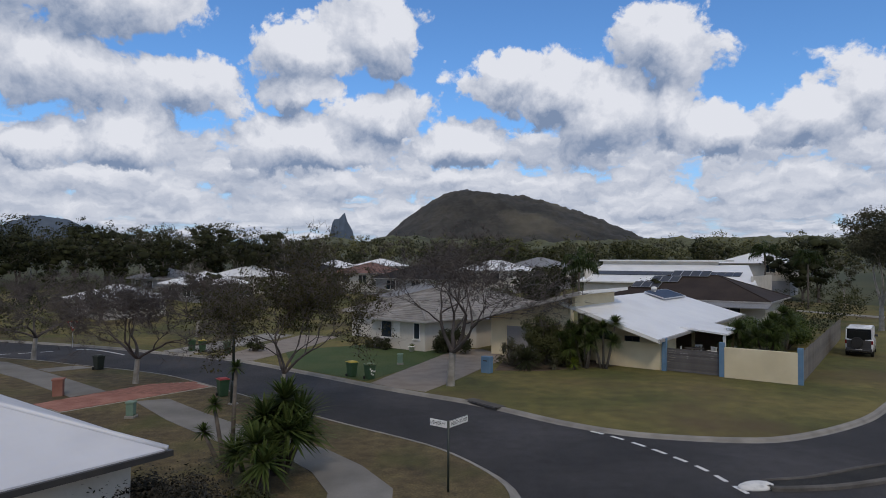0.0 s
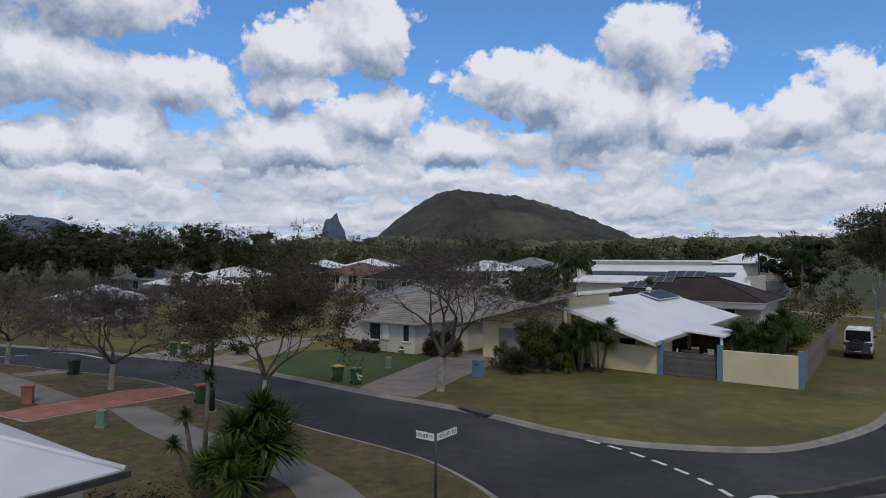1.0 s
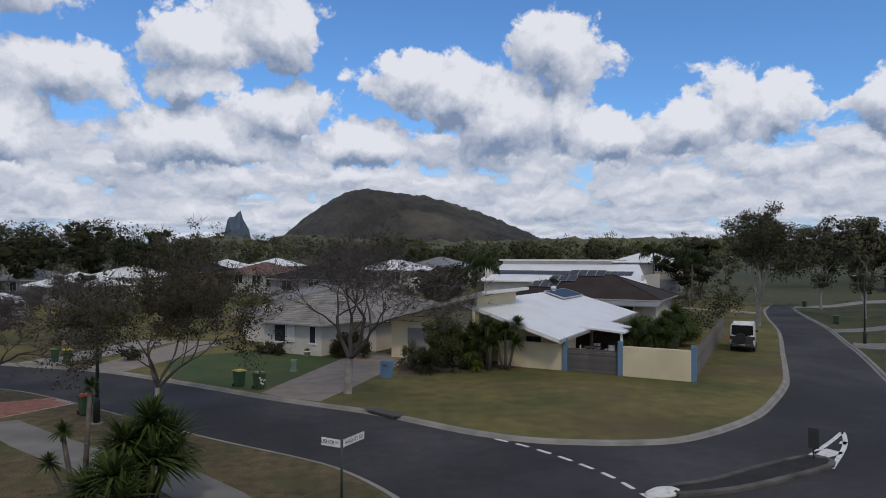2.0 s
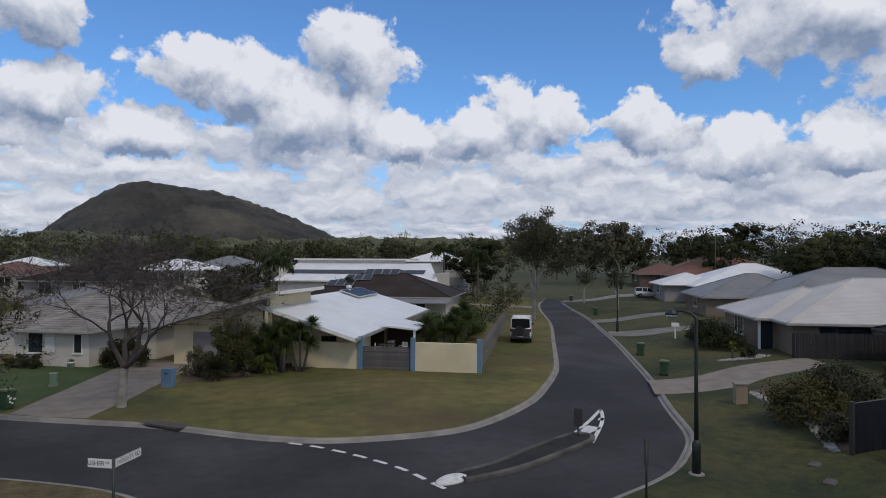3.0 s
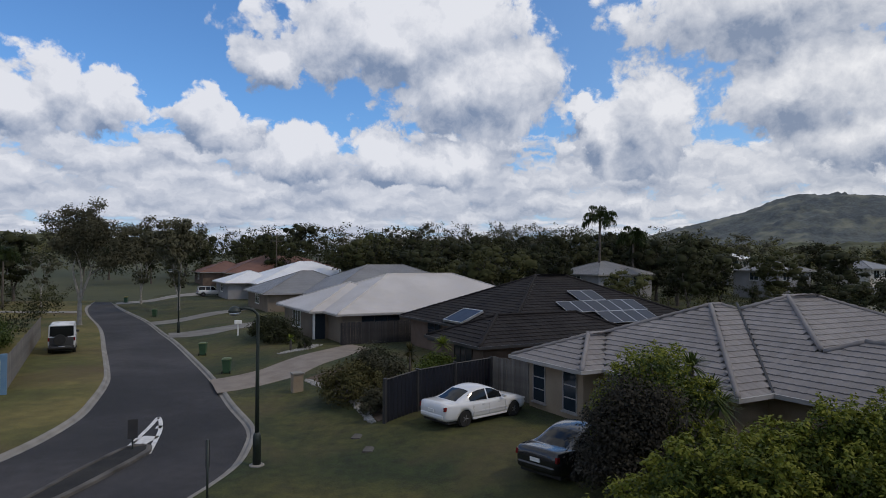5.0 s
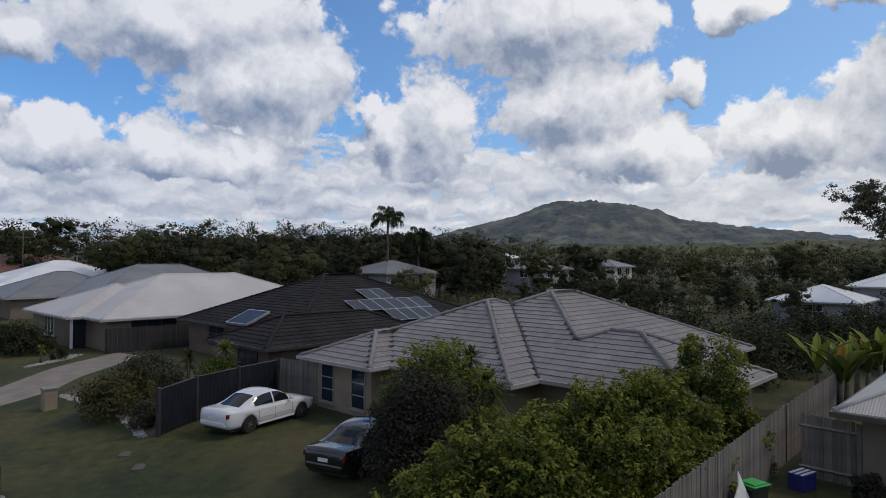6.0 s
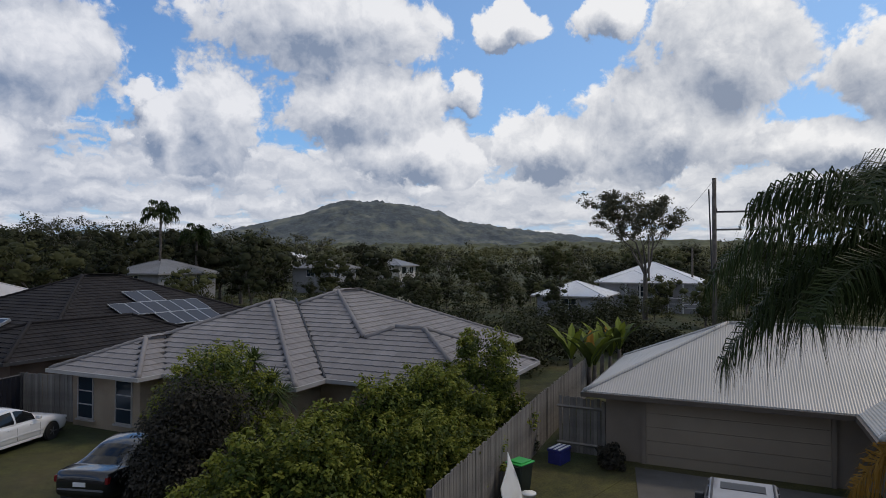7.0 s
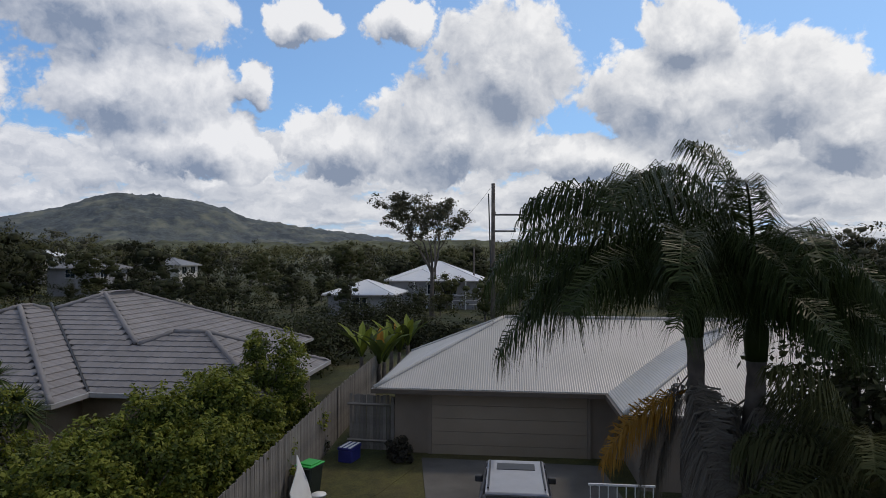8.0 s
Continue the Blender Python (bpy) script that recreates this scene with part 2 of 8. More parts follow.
M = dict(
    grass=mat("grass", (0.023, 0.034, 0.007), (0.066, 0.064, 0.014), 0.95, 0.16, 8, bump=0.9, bump_scale=40, fine=(2.4, 0.9), fine2=(16, 0.9), stain=(0.33, (0.080, 0.060, 0.027), 0.65), lo=0.40, hi=0.60),
    verge=mat("verge_grass", (0.076, 0.078, 0.016), (0.150, 0.124, 0.034), 0.95, 0.17, 8, bump=0.9, bump_scale=40, fine=(1.3, 0.6), fine2=(16, 0.9), stain=(0.13, (0.092, 0.062, 0.028), 0.95), lo=0.38, hi=0.62),
    dry_verge=mat("dry_verge_grass", (0.080, 0.058, 0.028), (0.120, 0.092, 0.040), 0.95, 0.3, 8, bump=0.9, bump_scale=40, fine=(2.4, 0.9), fine2=(16, 0.9), stain=(0.35, (0.060, 0.066, 0.014), 0.75)),
    lush=mat("watered_grass", (0.035, 0.066, 0.013), (0.06, 0.08, 0.02), 0.95, 0.4, 8, bump=0.8, bump_scale=40, fine=(12, 0.35)),
    land=mat("far_land", (0.04, 0.05, 0.018), (0.075, 0.075, 0.03), 0.95, 0.02, 8, fine=(0.5, 0.3)),
    asphalt=mat("asphalt", (0.020, 0.019, 0.021), (0.050, 0.047, 0.050), 0.88, 0.12, 8, bump=0.4, bump_scale=90, fine=(2.0, 0.45), fine2=(40, 0.6), stain=(0.2, (0.015, 0.015, 0.016), 0.85), lo=0.40, hi=0.60),
    bitumen=mat("black_bitumen", (0.010, 0.010, 0.010), (0.026, 0.024, 0.022), 0.92, 1.2, 8, bump=0.5, bump_scale=60, fine=(18, 0.5)),
    concrete=mat("concrete", (0.20, 0.19, 0.175), (0.29, 0.275, 0.25), 0.88, 0.8, 8, bump=0.25, bump_scale=60, fine=(25, 0.12), stain=(1.1, (0.17, 0.16, 0.145), 0.6)),
    old_concrete=mat("stained_concrete", (0.06, 0.056, 0.052), (0.13, 0.12, 0.11), 0.9, 0.9, 8, bump=0.3, bump_scale=50, fine=(20, 0.25), stain=(1.5, (0.035, 0.033, 0.03), 0.7)),
    path=mat("path_concrete", (0.150, 0.143, 0.132), (0.215, 0.205, 0.19), 0.88, 0.6, 8, bump=0.25, bump_scale=60, fine=(25, 0.14), stain=(0.8, (0.15, 0.145, 0.13), 0.6)),
    dull_concrete=mat("dull_concrete", (0.085, 0.080, 0.074), (0.135, 0.128, 0.118), 0.9, 0.7, 8, bump=0.25, bump_scale=60, fine=(22, 0.2), stain=(0.9, (0.06, 0.056, 0.05), 0.6)),
    aggregate=mat("exposed_aggregate", (0.205, 0.172, 0.145), (0.27, 0.232, 0.198), 0.88, 1.2, 8, bump=0.4, bump_scale=80, fine=(60, 0.25), stain=(0.6, (0.2, 0.17, 0.145), 0.4)),
    paver=mat("red_paver", (0.24, 0.10, 0.075), (0.33, 0.16, 0.12), 0.88, 1.4, 8, bump=0.3, obj_random=0.22, fine=(30, 0.2)),
    paint=mat("road_paint", (0.62, 0.62, 0.62), (0.72, 0.72, 0.70), 0.7, 3.0, 8, stain=(5.0, (0.3, 0.3, 0.3), 0.5)),
    white_metal=mat("white_steel_roof", (0.76, 0.77, 0.79), (0.82, 0.83, 0.84), 0.42, 0.5, 6, wave=("X", 3.4, 0.012), stain=(0.4, (0.62, 0.62, 0.62), 0.35)),
    cream_metal=mat("pale_steel_roof", (0.50, 0.47, 0.45), (0.58, 0.55, 0.53), 0.45, 0.5, 6, wave=("Y", 1.65, 0.02), stain=(0.25, (0.40, 0.375, 0.36), 0.5)),
    beige_metal=mat("beige_steel_roof", (0.40, 0.385, 0.355), (0.46, 0.44, 0.41), 0.42, 0.5, 6, wave=("Y", 4.4, 0.008), stain=(0.4, (0.33, 0.315, 0.29), 0.4)),
    grey_metal=mat("grey_steel_roof", (0.17, 0.17, 0.175), (0.22, 0.22, 0.225), 0.45, 0.5, 6, wave=("Y", 1.65, 0.02)),
    k_metal=mat("light_steel_roof", (0.56, 0.57, 0.62), (0.62, 0.63, 0.67), 0.4, 0.4, 6, wave=("X", 0.8, 0.012), stain=(0.5, (0.48, 0.49, 0.53), 0.4)),
    grey_tile=mat("grey_concrete_tile", (0.20, 0.188, 0.188), (0.265, 0.25, 0.248), 0.85, 0.5, 8, island=0.1, obj_random=0.1, fine=(12, 0.12), stain=(0.9, (0.16, 0.155, 0.15), 0.4), bump=0.2, bump_scale=30),
    dark_tile=mat("dark_concrete_tile", (0.018, 0.016, 0.017), (0.028, 0.025, 0.025), 0.85, 0.5, 8, island=0.2, obj_random=0.2, fine=(12, 0.2), bump=0.2, bump_scale=30, spec=0.2),
    brown_tile=mat("brown_tile", (0.030, 0.021, 0.018), (0.046, 0.033, 0.027), 0.8, 0.5, 8, island=0.2, fine=(8, 0.2), spec=0.25),
    red_tile=mat("terracotta_tile", (0.15, 0.075, 0.055), (0.2, 0.10, 0.075), 0.75, 0.5, 8, island=0.2, fine=(8, 0.2)),
    taupe_tile=mat("weathered_tile", (0.20, 0.185, 0.17), (0.28, 0.26, 0.24), 0.8, 0.6, 8, island=0.15, fine=(8, 0.2), stain=(0.7, (0.13, 0.12, 0.105), 0.6)),
    cream=mat("cream_render", (0.62, 0.54, 0.36), (0.68, 0.60, 0.42), 0.85, 0.7, 6, bump=0.15, bump_scale=60, stain=(0.8, (0.5, 0.44, 0.31), 0.4)),
    white_wall=mat("off_white_brick", (0.52, 0.49, 0.44), (0.6, 0.57, 0.52), 0.85, 0.8, 6, bump=0.25, bump_scale=30, fine=(9, 0.1)),
    tan_brick=mat("tan_brick", (0.25, 0.195, 0.14), (0.31, 0.25, 0.18), 0.88, 1.2, 6, obj_random=0.16, bump=0.3, bump_scale=50, fine=(20, 0.15)),
    brown_brick=mat("brown_brick", (0.12, 0.085, 0.065), (0.17, 0.12, 0.095), 0.88, 1.2, 6, island=0.2, bump=0.3, bump_scale=50, fine=(20, 0.2)),
    mortar=mat("mortar", (0.28, 0.25, 0.21), (0.34, 0.31, 0.27), 0.95, 3.0, 6, fine=(30, 0.15)),
    taupe=mat("taupe_render", (0.18, 0.145, 0.11), (0.22, 0.18, 0.14), 0.85, 0.8, 6, bump=0.2, bump_scale=60),
    grey_wall=mat("grey_render", (0.26, 0.26, 0.27), (0.32, 0.32, 0.33), 0.85, 0.8, 6, bump=0.2, bump_scale=60),
    trim_white=mat("white_paint", (0.72, 0.72, 0.70), (0.8, 0.8, 0.78), 0.55, 2.0, 4),
    trim_dark=mat("dark_paint", (0.03, 0.03, 0.032), (0.045, 0.043, 0.043), 0.5, 2.0, 4),
    gutter=mat("grey_gutter", (0.30, 0.29, 0.28), (0.36, 0.35, 0.34), 0.5, 2.0, 4),
    brown_gutter=mat("brown_gutter", (0.075, 0.058, 0.045), (0.10, 0.08, 0.06), 0.5, 2.0, 4),
    panel_door=mat("beige_door_panel", (0.25, 0.20, 0.145), (0.28, 0.225, 0.165), 0.6, 1.0, 4, fine=(20, 0.06)),
    grey_door=mat("grey_door_panel", (0.23, 0.22, 0.22), (0.27, 0.26, 0.26), 0.6, 1.0, 4),
    glass=glass_mat("window_glass"),
    car_glass=glass_mat("car_glass", (0.01, 0.012, 0.014)),
    solar=mat("solar_cell", (0.014, 0.016, 0.026), (0.020, 0.023, 0.036), 0.3, 6.0, 3, spec=0.3),
    solar_blue=mat("blue_pool_heater", (0.025, 0.045, 0.09), (0.035, 0.06, 0.11), 0.6, 2.0, 3, spec=0.2),
    alloy=mat("aluminium", (0.55, 0.55, 0.56), (0.62, 0.62, 0.63), 0.35, 6.0, 3, metal=0.8),
    fence_steel=mat("dark_blue_fence", (0.022, 0.025, 0.036), (0.03, 0.033, 0.046), 0.5, 1.0, 4),
    timber=mat("weathered_timber", (0.135, 0.125, 0.115), (0.20, 0.185, 0.165), 0.9, 1.6, 8, obj_random=0.25, fine=(14, 0.25), bump=0.3, bump_scale=30),
    dark_timber=mat("stained_slat", (0.085, 0.08, 0.082), (0.12, 0.112, 0.112), 0.85, 1.6, 8, obj_random=0.2, fine=(14, 0.25)),
    black_timber=mat("black_stained_paling", (0.020, 0.019, 0.021), (0.034, 0.032, 0.034), 0.85, 1.6, 8, obj_random=0.25, fine=(14, 0.25)),
    blue_post=mat("blue_painted_post", (0.10, 0.19, 0.30), (0.13, 0.23, 0.35), 0.7, 1.5, 6, stain=(2.0, (0.18, 0.24, 0.3), 0.4)),
    pole_green=mat("dark_green_paint", (0.016, 0.024, 0.02), (0.024, 0.034, 0.028), 0.5, 2.0, 4),
    bark=mat("bark", (0.075, 0.064, 0.055), (0.14, 0.12, 0.10), 0.95, 4.0, 8, bump=0.6, bump_scale=20),
    pale_bark=mat("pale_bark", (0.22, 0.205, 0.18), (0.34, 0.32, 0.29), 0.9, 3.0, 8, bump=0.5, bump_scale=18),
    twig=mat("twig_bark", (0.060, 0.050, 0.046), (0.105, 0.090, 0.084), 0.95, 3.0, 6),
    soil=mat("garden_soil", (0.07, 0.05, 0.035), (0.12, 0.085, 0.06), 0.98, 2.0, 8, bump=0.8, bump_scale=30),
)

# ---- tools for building ----
TURN = radians(-35.93)  # the lots follow the side street
E1, E2 = Vector((0.587, 0.81)), Vector((0.81, -0.587))


def lot(b, a, z=0.0):
    """World place of lot coordinates: b across the side street, a along it."""
    p = E1 * a + E2 * b
    return Vector((p.x, p.y, z))


def smooth01(v):
    v = min(1.0, max(0.0, v))
    return v * v * (3 - 2 * v)


def rise(x, y):
    """Height of the land: the eastern lots lie half a metre up, and the land climbs slowly far away."""
    s = x * 0.81 - y * 0.587 - 5.3
    r = math.hypot(x, y)
    return 0.5 * smooth01((s - 0.8) / 6.0) + max(0.0, r - 95) * 0.018 * smooth01((r - 95) / 60) * (1 - 0.6 * smooth01((r - 500) / 1500)) + (1.2 * smooth01((r - 62) / 40) if x * 0.81 - y * 0.587 < -40 else 0.0)


def lawn_z(x, y):
    return 0.12 + rise(x, y)


def part(name, bm, material, parent=None, label="", smooth=False):
    """Links a bmesh as one mesh object under a thing or a part."""
    me = bpy.data.meshes.new(name)
    bm.normal_update()
    bm.to_mesh(me)
    bm.free()
    me.materials.append(material)
    if smooth:
        for p in me.polygons:
            p.use_smooth = True
    ob = new(name, me)
    ob.parent = parent
    if label:
        ob["label"] = label
    return ob


def thing(name, label, category, m=None, group="", kind=""):
    ob = new(name)
    ob.empty_display_size = 0.2
    ob.matrix_world = m or Matrix()
    return tagged(ob, label, category, group, kind)


def share(name, mesh, parent, m):
    ob = new(name, mesh)
    ob.parent = parent
    ob.matrix_basis = m
    return ob


def box(bm, x0, x1, y0, y1, z0, z1, bevel=0.0, m=None):
    v = [bm.verts.new((x, y, z)) for z in (z0, z1) for y in (y0, y1) for x in (x0, x1)]
    f = [bm.faces.new([v[i] for i in q]) for q in ((0, 2, 3, 1), (4, 5, 7, 6), (0, 1, 5, 4), (2, 6, 7, 3), (0, 4, 6, 2), (1, 3, 7, 5))]
    if m:
        for q in v:
            q.co = m @ q.co
    if bevel:
        edges = list({e for q in f for e in q.edges})
        bmesh.ops.bevel(bm, geom=edges, offset=bevel, segments=2, affect="EDGES", profile=0.5)
    return v


def boxes(*args, bevel=0.0):
    bm = bmesh.new()
    for q in args:
        box(bm, *q, bevel=bevel)
    return bm


def tube(bm, pts, radii, sides=7, cap=True):
    """A tapered tube through points."""
    rings = []
    pts = [Vector(p) for p in pts]
    for i, p in enumerate(pts):
        d = (pts[min(i + 1, len(pts) - 1)] - pts[max(i - 1, 0)])
        if d.length < 1e-6:
            d = Vector((0, 0, 1))
        d.normalize()
        ref = Vector((0, 0, 1)) if abs(d.z) < 0.9 else Vector((1, 0, 0))
        u = d.cross(ref).normalized()
        w = d.cross(u)
        rings.append([bm.verts.new(p + radii[i] * (u * math.cos(k * math.tau / sides) + w * math.sin(k * math.tau / sides))) for k in range(sides)])
    for r0, r1 in zip(rings, rings[1:]):
        for k in range(sides):
            bm.faces.new((r0[k], r0[(k + 1) % sides], r1[(k + 1) % sides], r1[k]))
    if cap:
        bm.faces.new(rings[0][::-1])
        bm.faces.new(rings[-1])
    return rings


def lathe(bm, profile, sides=16, m=None):
    """Turns a profile of (radius, height) round the upright."""
    rings = [[bm.verts.new((r * math.cos(k * math.tau / sides), r * math.sin(k * math.tau / sides), z)) for k in range(sides)] for r, z in profile]
    for r0, r1 in zip(rings, rings[1:]):
        for k in range(sides):
            bm.faces.new((r0[k], r0[(k + 1) % sides], r1[(k + 1) % sides], r1[k]))
    bm.faces.new(rings[0][::-1])
    bm.faces.new(rings[-1])
    if m:
        for ring in rings:
            for v in ring:
                v.co = m @ v.co


def smooth_path(pts, step=0.6, closed=False):
    """Points at even steps on a smooth curve through the given ones."""
    P = [Vector((*p[:2], 0)) for p in pts]
    out = []
    n = len(P)
    for i in range(n if closed else n - 1):
        p0, p1, p2, p3 = (P[(i + k - 1) % n] if closed else P[min(max(i + k - 1, 0), n - 1)] for k in range(4))
        steps = max(1, min(30, int((p2 - p1).length / step)))
        for k in range(steps):
            t = k / steps
            out.append(0.5 * ((2 * p1) + (p2 - p0) * t + (2 * p0 - 5 * p1 + 4 * p2 - p3) * t * t + (3 * p1 - p0 - 3 * p2 + p3) * t ** 3))
    if not closed:
        out.append(P[-1])
    return out


def sheet(name, outline, material, z=None, lift=0.0, cuts=0, depth=0.0, parent=None):
    """A slab with the given outline laid on the land."""
    from_z = z if z else lawn_z
    bm = bmesh.new()
    vs = [bm.verts.new((p[0], p[1], 0)) for p in outline]
    f = bm.faces.new(vs)
    if f.normal.z == 0:
        f.normal_update()
    if f.normal.z < 0:
        f.normal_flip()
    bmesh.ops.triangulate(bm, faces=[f])

    def reach(e):
        """Short edges on the bank where the land rises, longer ones on the level."""
        s0, s1 = (v.co.x * 0.81 - v.co.y * 0.587 - 5.3 for v in e.verts)
        return 1.3 if max(s0, s1) > 0.3 and min(s0, s1) < 7.3 else 4.5

    for _ in range(cuts):
        long = [e for e in bm.edges if e.calc_length() > reach(e) and (cuts > 1)]
        if not long:
            break
        bmesh.ops.subdivide_edges(bm, edges=long, cuts=1)
        bmesh.ops.triangulate(bm, faces=[q for q in bm.faces if len(q.verts) > 3])
    for v in bm.verts:
        v.co.z = from_z(v.co.x, v.co.y) + lift
    if depth:
        ext = bmesh.ops.extrude_edge_only(bm, edges=[e for e in bm.edges if len(e.link_faces) == 1])
        for v in ext["geom"]:
            if isinstance(v, bmesh.types.BMVert):
                v.co.z -= depth
    bmesh.ops.recalc_face_normals(bm, faces=bm.faces[:])
    return part(name, bm, material, parent)


def sweep(bm, path, profile, z=0.0):
    """Carries a profile of (offset to the left, height) along a path on the ground."""
    rows = []
    for i, p in enumerate(path):
        d = (path[min(i + 1, len(path) - 1)] - path[max(i - 1, 0)]).normalized()
        left = Vector((-d.y, d.x, 0))
        rows.append([bm.verts.new(p + left * o + Vector((0, 0, h + z))) for o, h in profile])
    for r0, r1 in zip(rows, rows[1:]):
        for k in range(len(profile) - 1):
            bm.faces.new((r0[k], r1[k], r1[k + 1], r0[k + 1]))


# ---- ground, roads and kerbs ----
KERB_NORTH = smooth_path([(-95, 66), (-60, 56.5), (-30, 47.5), (-19.7, 43), (-14, 40.2), (-7.8, 35.2), (-4.1, 32), (-1.5, 30), (0.7, 28.4), (2.4, 26.8), (4.5, 24.6), (6.6, 23.1), (8.5, 22.5), (10.6, 22.2), (12, 22.3), (13.5, 22.9), (15.4, 24), (17.7, 25.7), (20.2, 28.2), (22.6, 30.8), (24.9, 33.7), (31, 42.3), (40.6, 56), (49.6, 70.5), (57.2, 81.6), (66, 92)])
KERB_SOUTH = smooth_path([(-95, 57), (-60, 49), (-30.1, 40.6), (-23.3, 37.9), (-17.4, 35.3), (-13.9, 32.8), (-8.2, 27.6), (-5.3, 24.9), (-3.4, 23.3), (-1.9, 22.1), (-0.4, 20.7), (0.85, 18.8), (1.6, 17), (1.6, 15.2), (0.9, 13.3), (-9.6, -1.2), (-27, -25), (-56, -65)])
KERB_EAST = smooth_path([(72, 98), (57.9, 75.6), (47.9, 58.6), (40.8, 47.8), (36.5, 41.2), (30.2, 32.2), (26.4, 26.9), (22.3, 21.6), (21.2, 20.1), (19.9, 18.3), (18.9, 17.2), (17.7, 16.25), (15.8, 15), (13.9, 14.3), (12.3, 13.9), (10.7, 13.2), (9.2, 12), (7.8, 10.2), (-3.9, -6), (-18, -25.5), (-47, -65)])


def land_sheet():
    bm = bmesh.new()
    radii = [0, 6, 14, 24, 36, 50, 66, 84, 100, 120, 145, 175, 210, 260, 320, 400, 520, 700, 950, 1300, 1800, 2500, 3400, 4700]
    n = 72
    rows = []
    for r in radii:
        ring = []
        for k in range(n):
            x, y = r * math.sin(k * math.tau / n), r * math.cos(k * math.tau / n)
            h = rise(x, y) + 0.10 - 0.4 * (1 - smooth01((r - 92) / 24))
            ring.append(bm.verts.new((x, y, h)))
        rows.append(ring)
    for r0, r1 in zip(rows, rows[1:]):
        for k in range(n):
            bm.faces.new((r0[k], r0[(k + 1) % n], r1[(k + 1) % n], r1[k]))
    bmesh.ops.remove_doubles(bm, verts=bm.verts[:], dist=0.001)
    bmesh.ops.recalc_face_normals(bm, faces=bm.faces[:])
    return tagged(part("ground", bm, M["land"]), "open land with dry grass reaching the skyline", "ground", kind="structure")


land_sheet()
tagged(sheet("road", [(-100, 80), (-40, 62), (10, 40), (40, 72), (60, 100), (90, 100), (60, 60), (30, 18), (22, 5), (-35, -75), (-75, -75), (-6, 12), (-30, 25), (-100, 40)], M["asphalt"], z=lambda x, y: max(0.0, rise(x, y) - 0.5)), "dark grey asphalt suburban road junction", "road", kind="structure")


def block(name, rim, extra, material, label):
    ob = sheet(name, [(p.x, p.y) for p in rim] + extra, material, cuts=9, depth=0.45)
    return tagged(ob, label, "lawn", kind="structure")


block("lawn_north", KERB_NORTH, [(40, 120), (-30, 120), (-90, 95)], M["verge"], "patchy dry lawn on the corner lot")
block("lawn_south", KERB_SOUTH, [(-95, -65)], M["dry_verge"], "brown and green verge along the footpath")
block("lawn_east", KERB_EAST, [(0, -95), (70, -70), (105, -20), (115, 40)], M["grass"], "mown green lawn before the houses")


def kerb(name, path, side, label):
    bm = bmesh.new()
    s = side
    sweep(bm, path, [(-0.22 * s, 0.004), (-0.10 * s, 0.02), (-0.05 * s, 0.10), (0.03 * s, 0.135), (0.12 * s, 0.132), (0.12 * s, -0.1)])
    bmesh.ops.recalc_face_normals(bm, faces=bm.faces[:])
    for f in bm.faces:
        if f.normal.z < -0.2:
            f.normal_flip()
    tagged(part(name, bm, M["concrete"]), label, "kerb", kind="structure")


kerb("kerb_north", KERB_NORTH, 1, "pale stained concrete kerb round the corner lot")
kerb("kerb_south", KERB_SOUTH, -1, "concrete kerb along the near verge")
kerb("kerb_east", KERB_EAST, 1, "pale concrete kerb beside the side street")

# ---- houses ----


def face_frame(p0, p1, p2):
    u = (p1 - p0).normalized()
    n = u.cross(p2 - p0).normalized()
    return u, n.cross(u), n


def hip_faces(x0, x1, y0, y1, z, tan, gable=""):
    """The four planes of a hipped roof over a rectangle, as corner lists (eave first)."""
    wx, wy = x1 - x0, y1 - y0
    A, B, C, D = Vector((x0, y0, z)), Vector((x1, y0, z)), Vector((x1, y1, z)), Vector((x0, y1, z))
    if wx >= wy:
        h = wy / 2
        P, Q = Vector((x0 + (0 if "w" in gable else h), y0 + h, z + h * tan)), Vector((x1 - (0 if "e" in gable else h), y0 + h, z + h * tan))
        out = [[A, B, Q, P], [C, D, P, Q]]
        ends = [] if "e" in gable else [[B, C, Q]]
        ends += [] if "w" in gable else [[D, A, P]]
        gabs = ([[B, C, Q]] if "e" in gable else []) + ([[D, A, P]] if "w" in gable else [])
        lines = [(P, Q)] + ([(B, Q), (C, Q)] if "e" not in gable else []) + ([(A, P), (D, P)] if "w" not in gable else [])
    else:
        h = wx / 2
        P, Q = Vector((x0 + h, y0 + (0 if "s" in gable else h), z + h * tan)), Vector((x0 + h, y1 - (0 if "n" in gable else h), z + h * tan))
        out = [[B, C, Q, P], [D, A, P, Q]]
        ends = ([] if "s" in gable else [[A, B, P]]) + ([] if "n" in gable else [[C, D, Q]])
        gabs = ([[A, B, P]] if "s" in gable else []) + ([[C, D, Q]] if "n" in gable else [])
        lines = [(P, Q)] + ([(A, P), (B, P)] if "s" not in gable else []) + ([(C, Q), (D, Q)] if "n" not in gable else [])
    return out + ends, lines, gabs


def inside_any(p, roofs, own, tan_of):
    """Whether a point lies under another block's roof plane."""
    for i, (x0, x1, y0, y1, z, tan) in enumerate(roofs):
        if i == own or not (x0 < p.x < x1 and y0 < p.y < y1):
            continue
        h = z + tan * min(p.x - x0, x1 - p.x, p.y - y0, y1 - p.y)
        if p.z < h - 0.02:
            return True
    return False


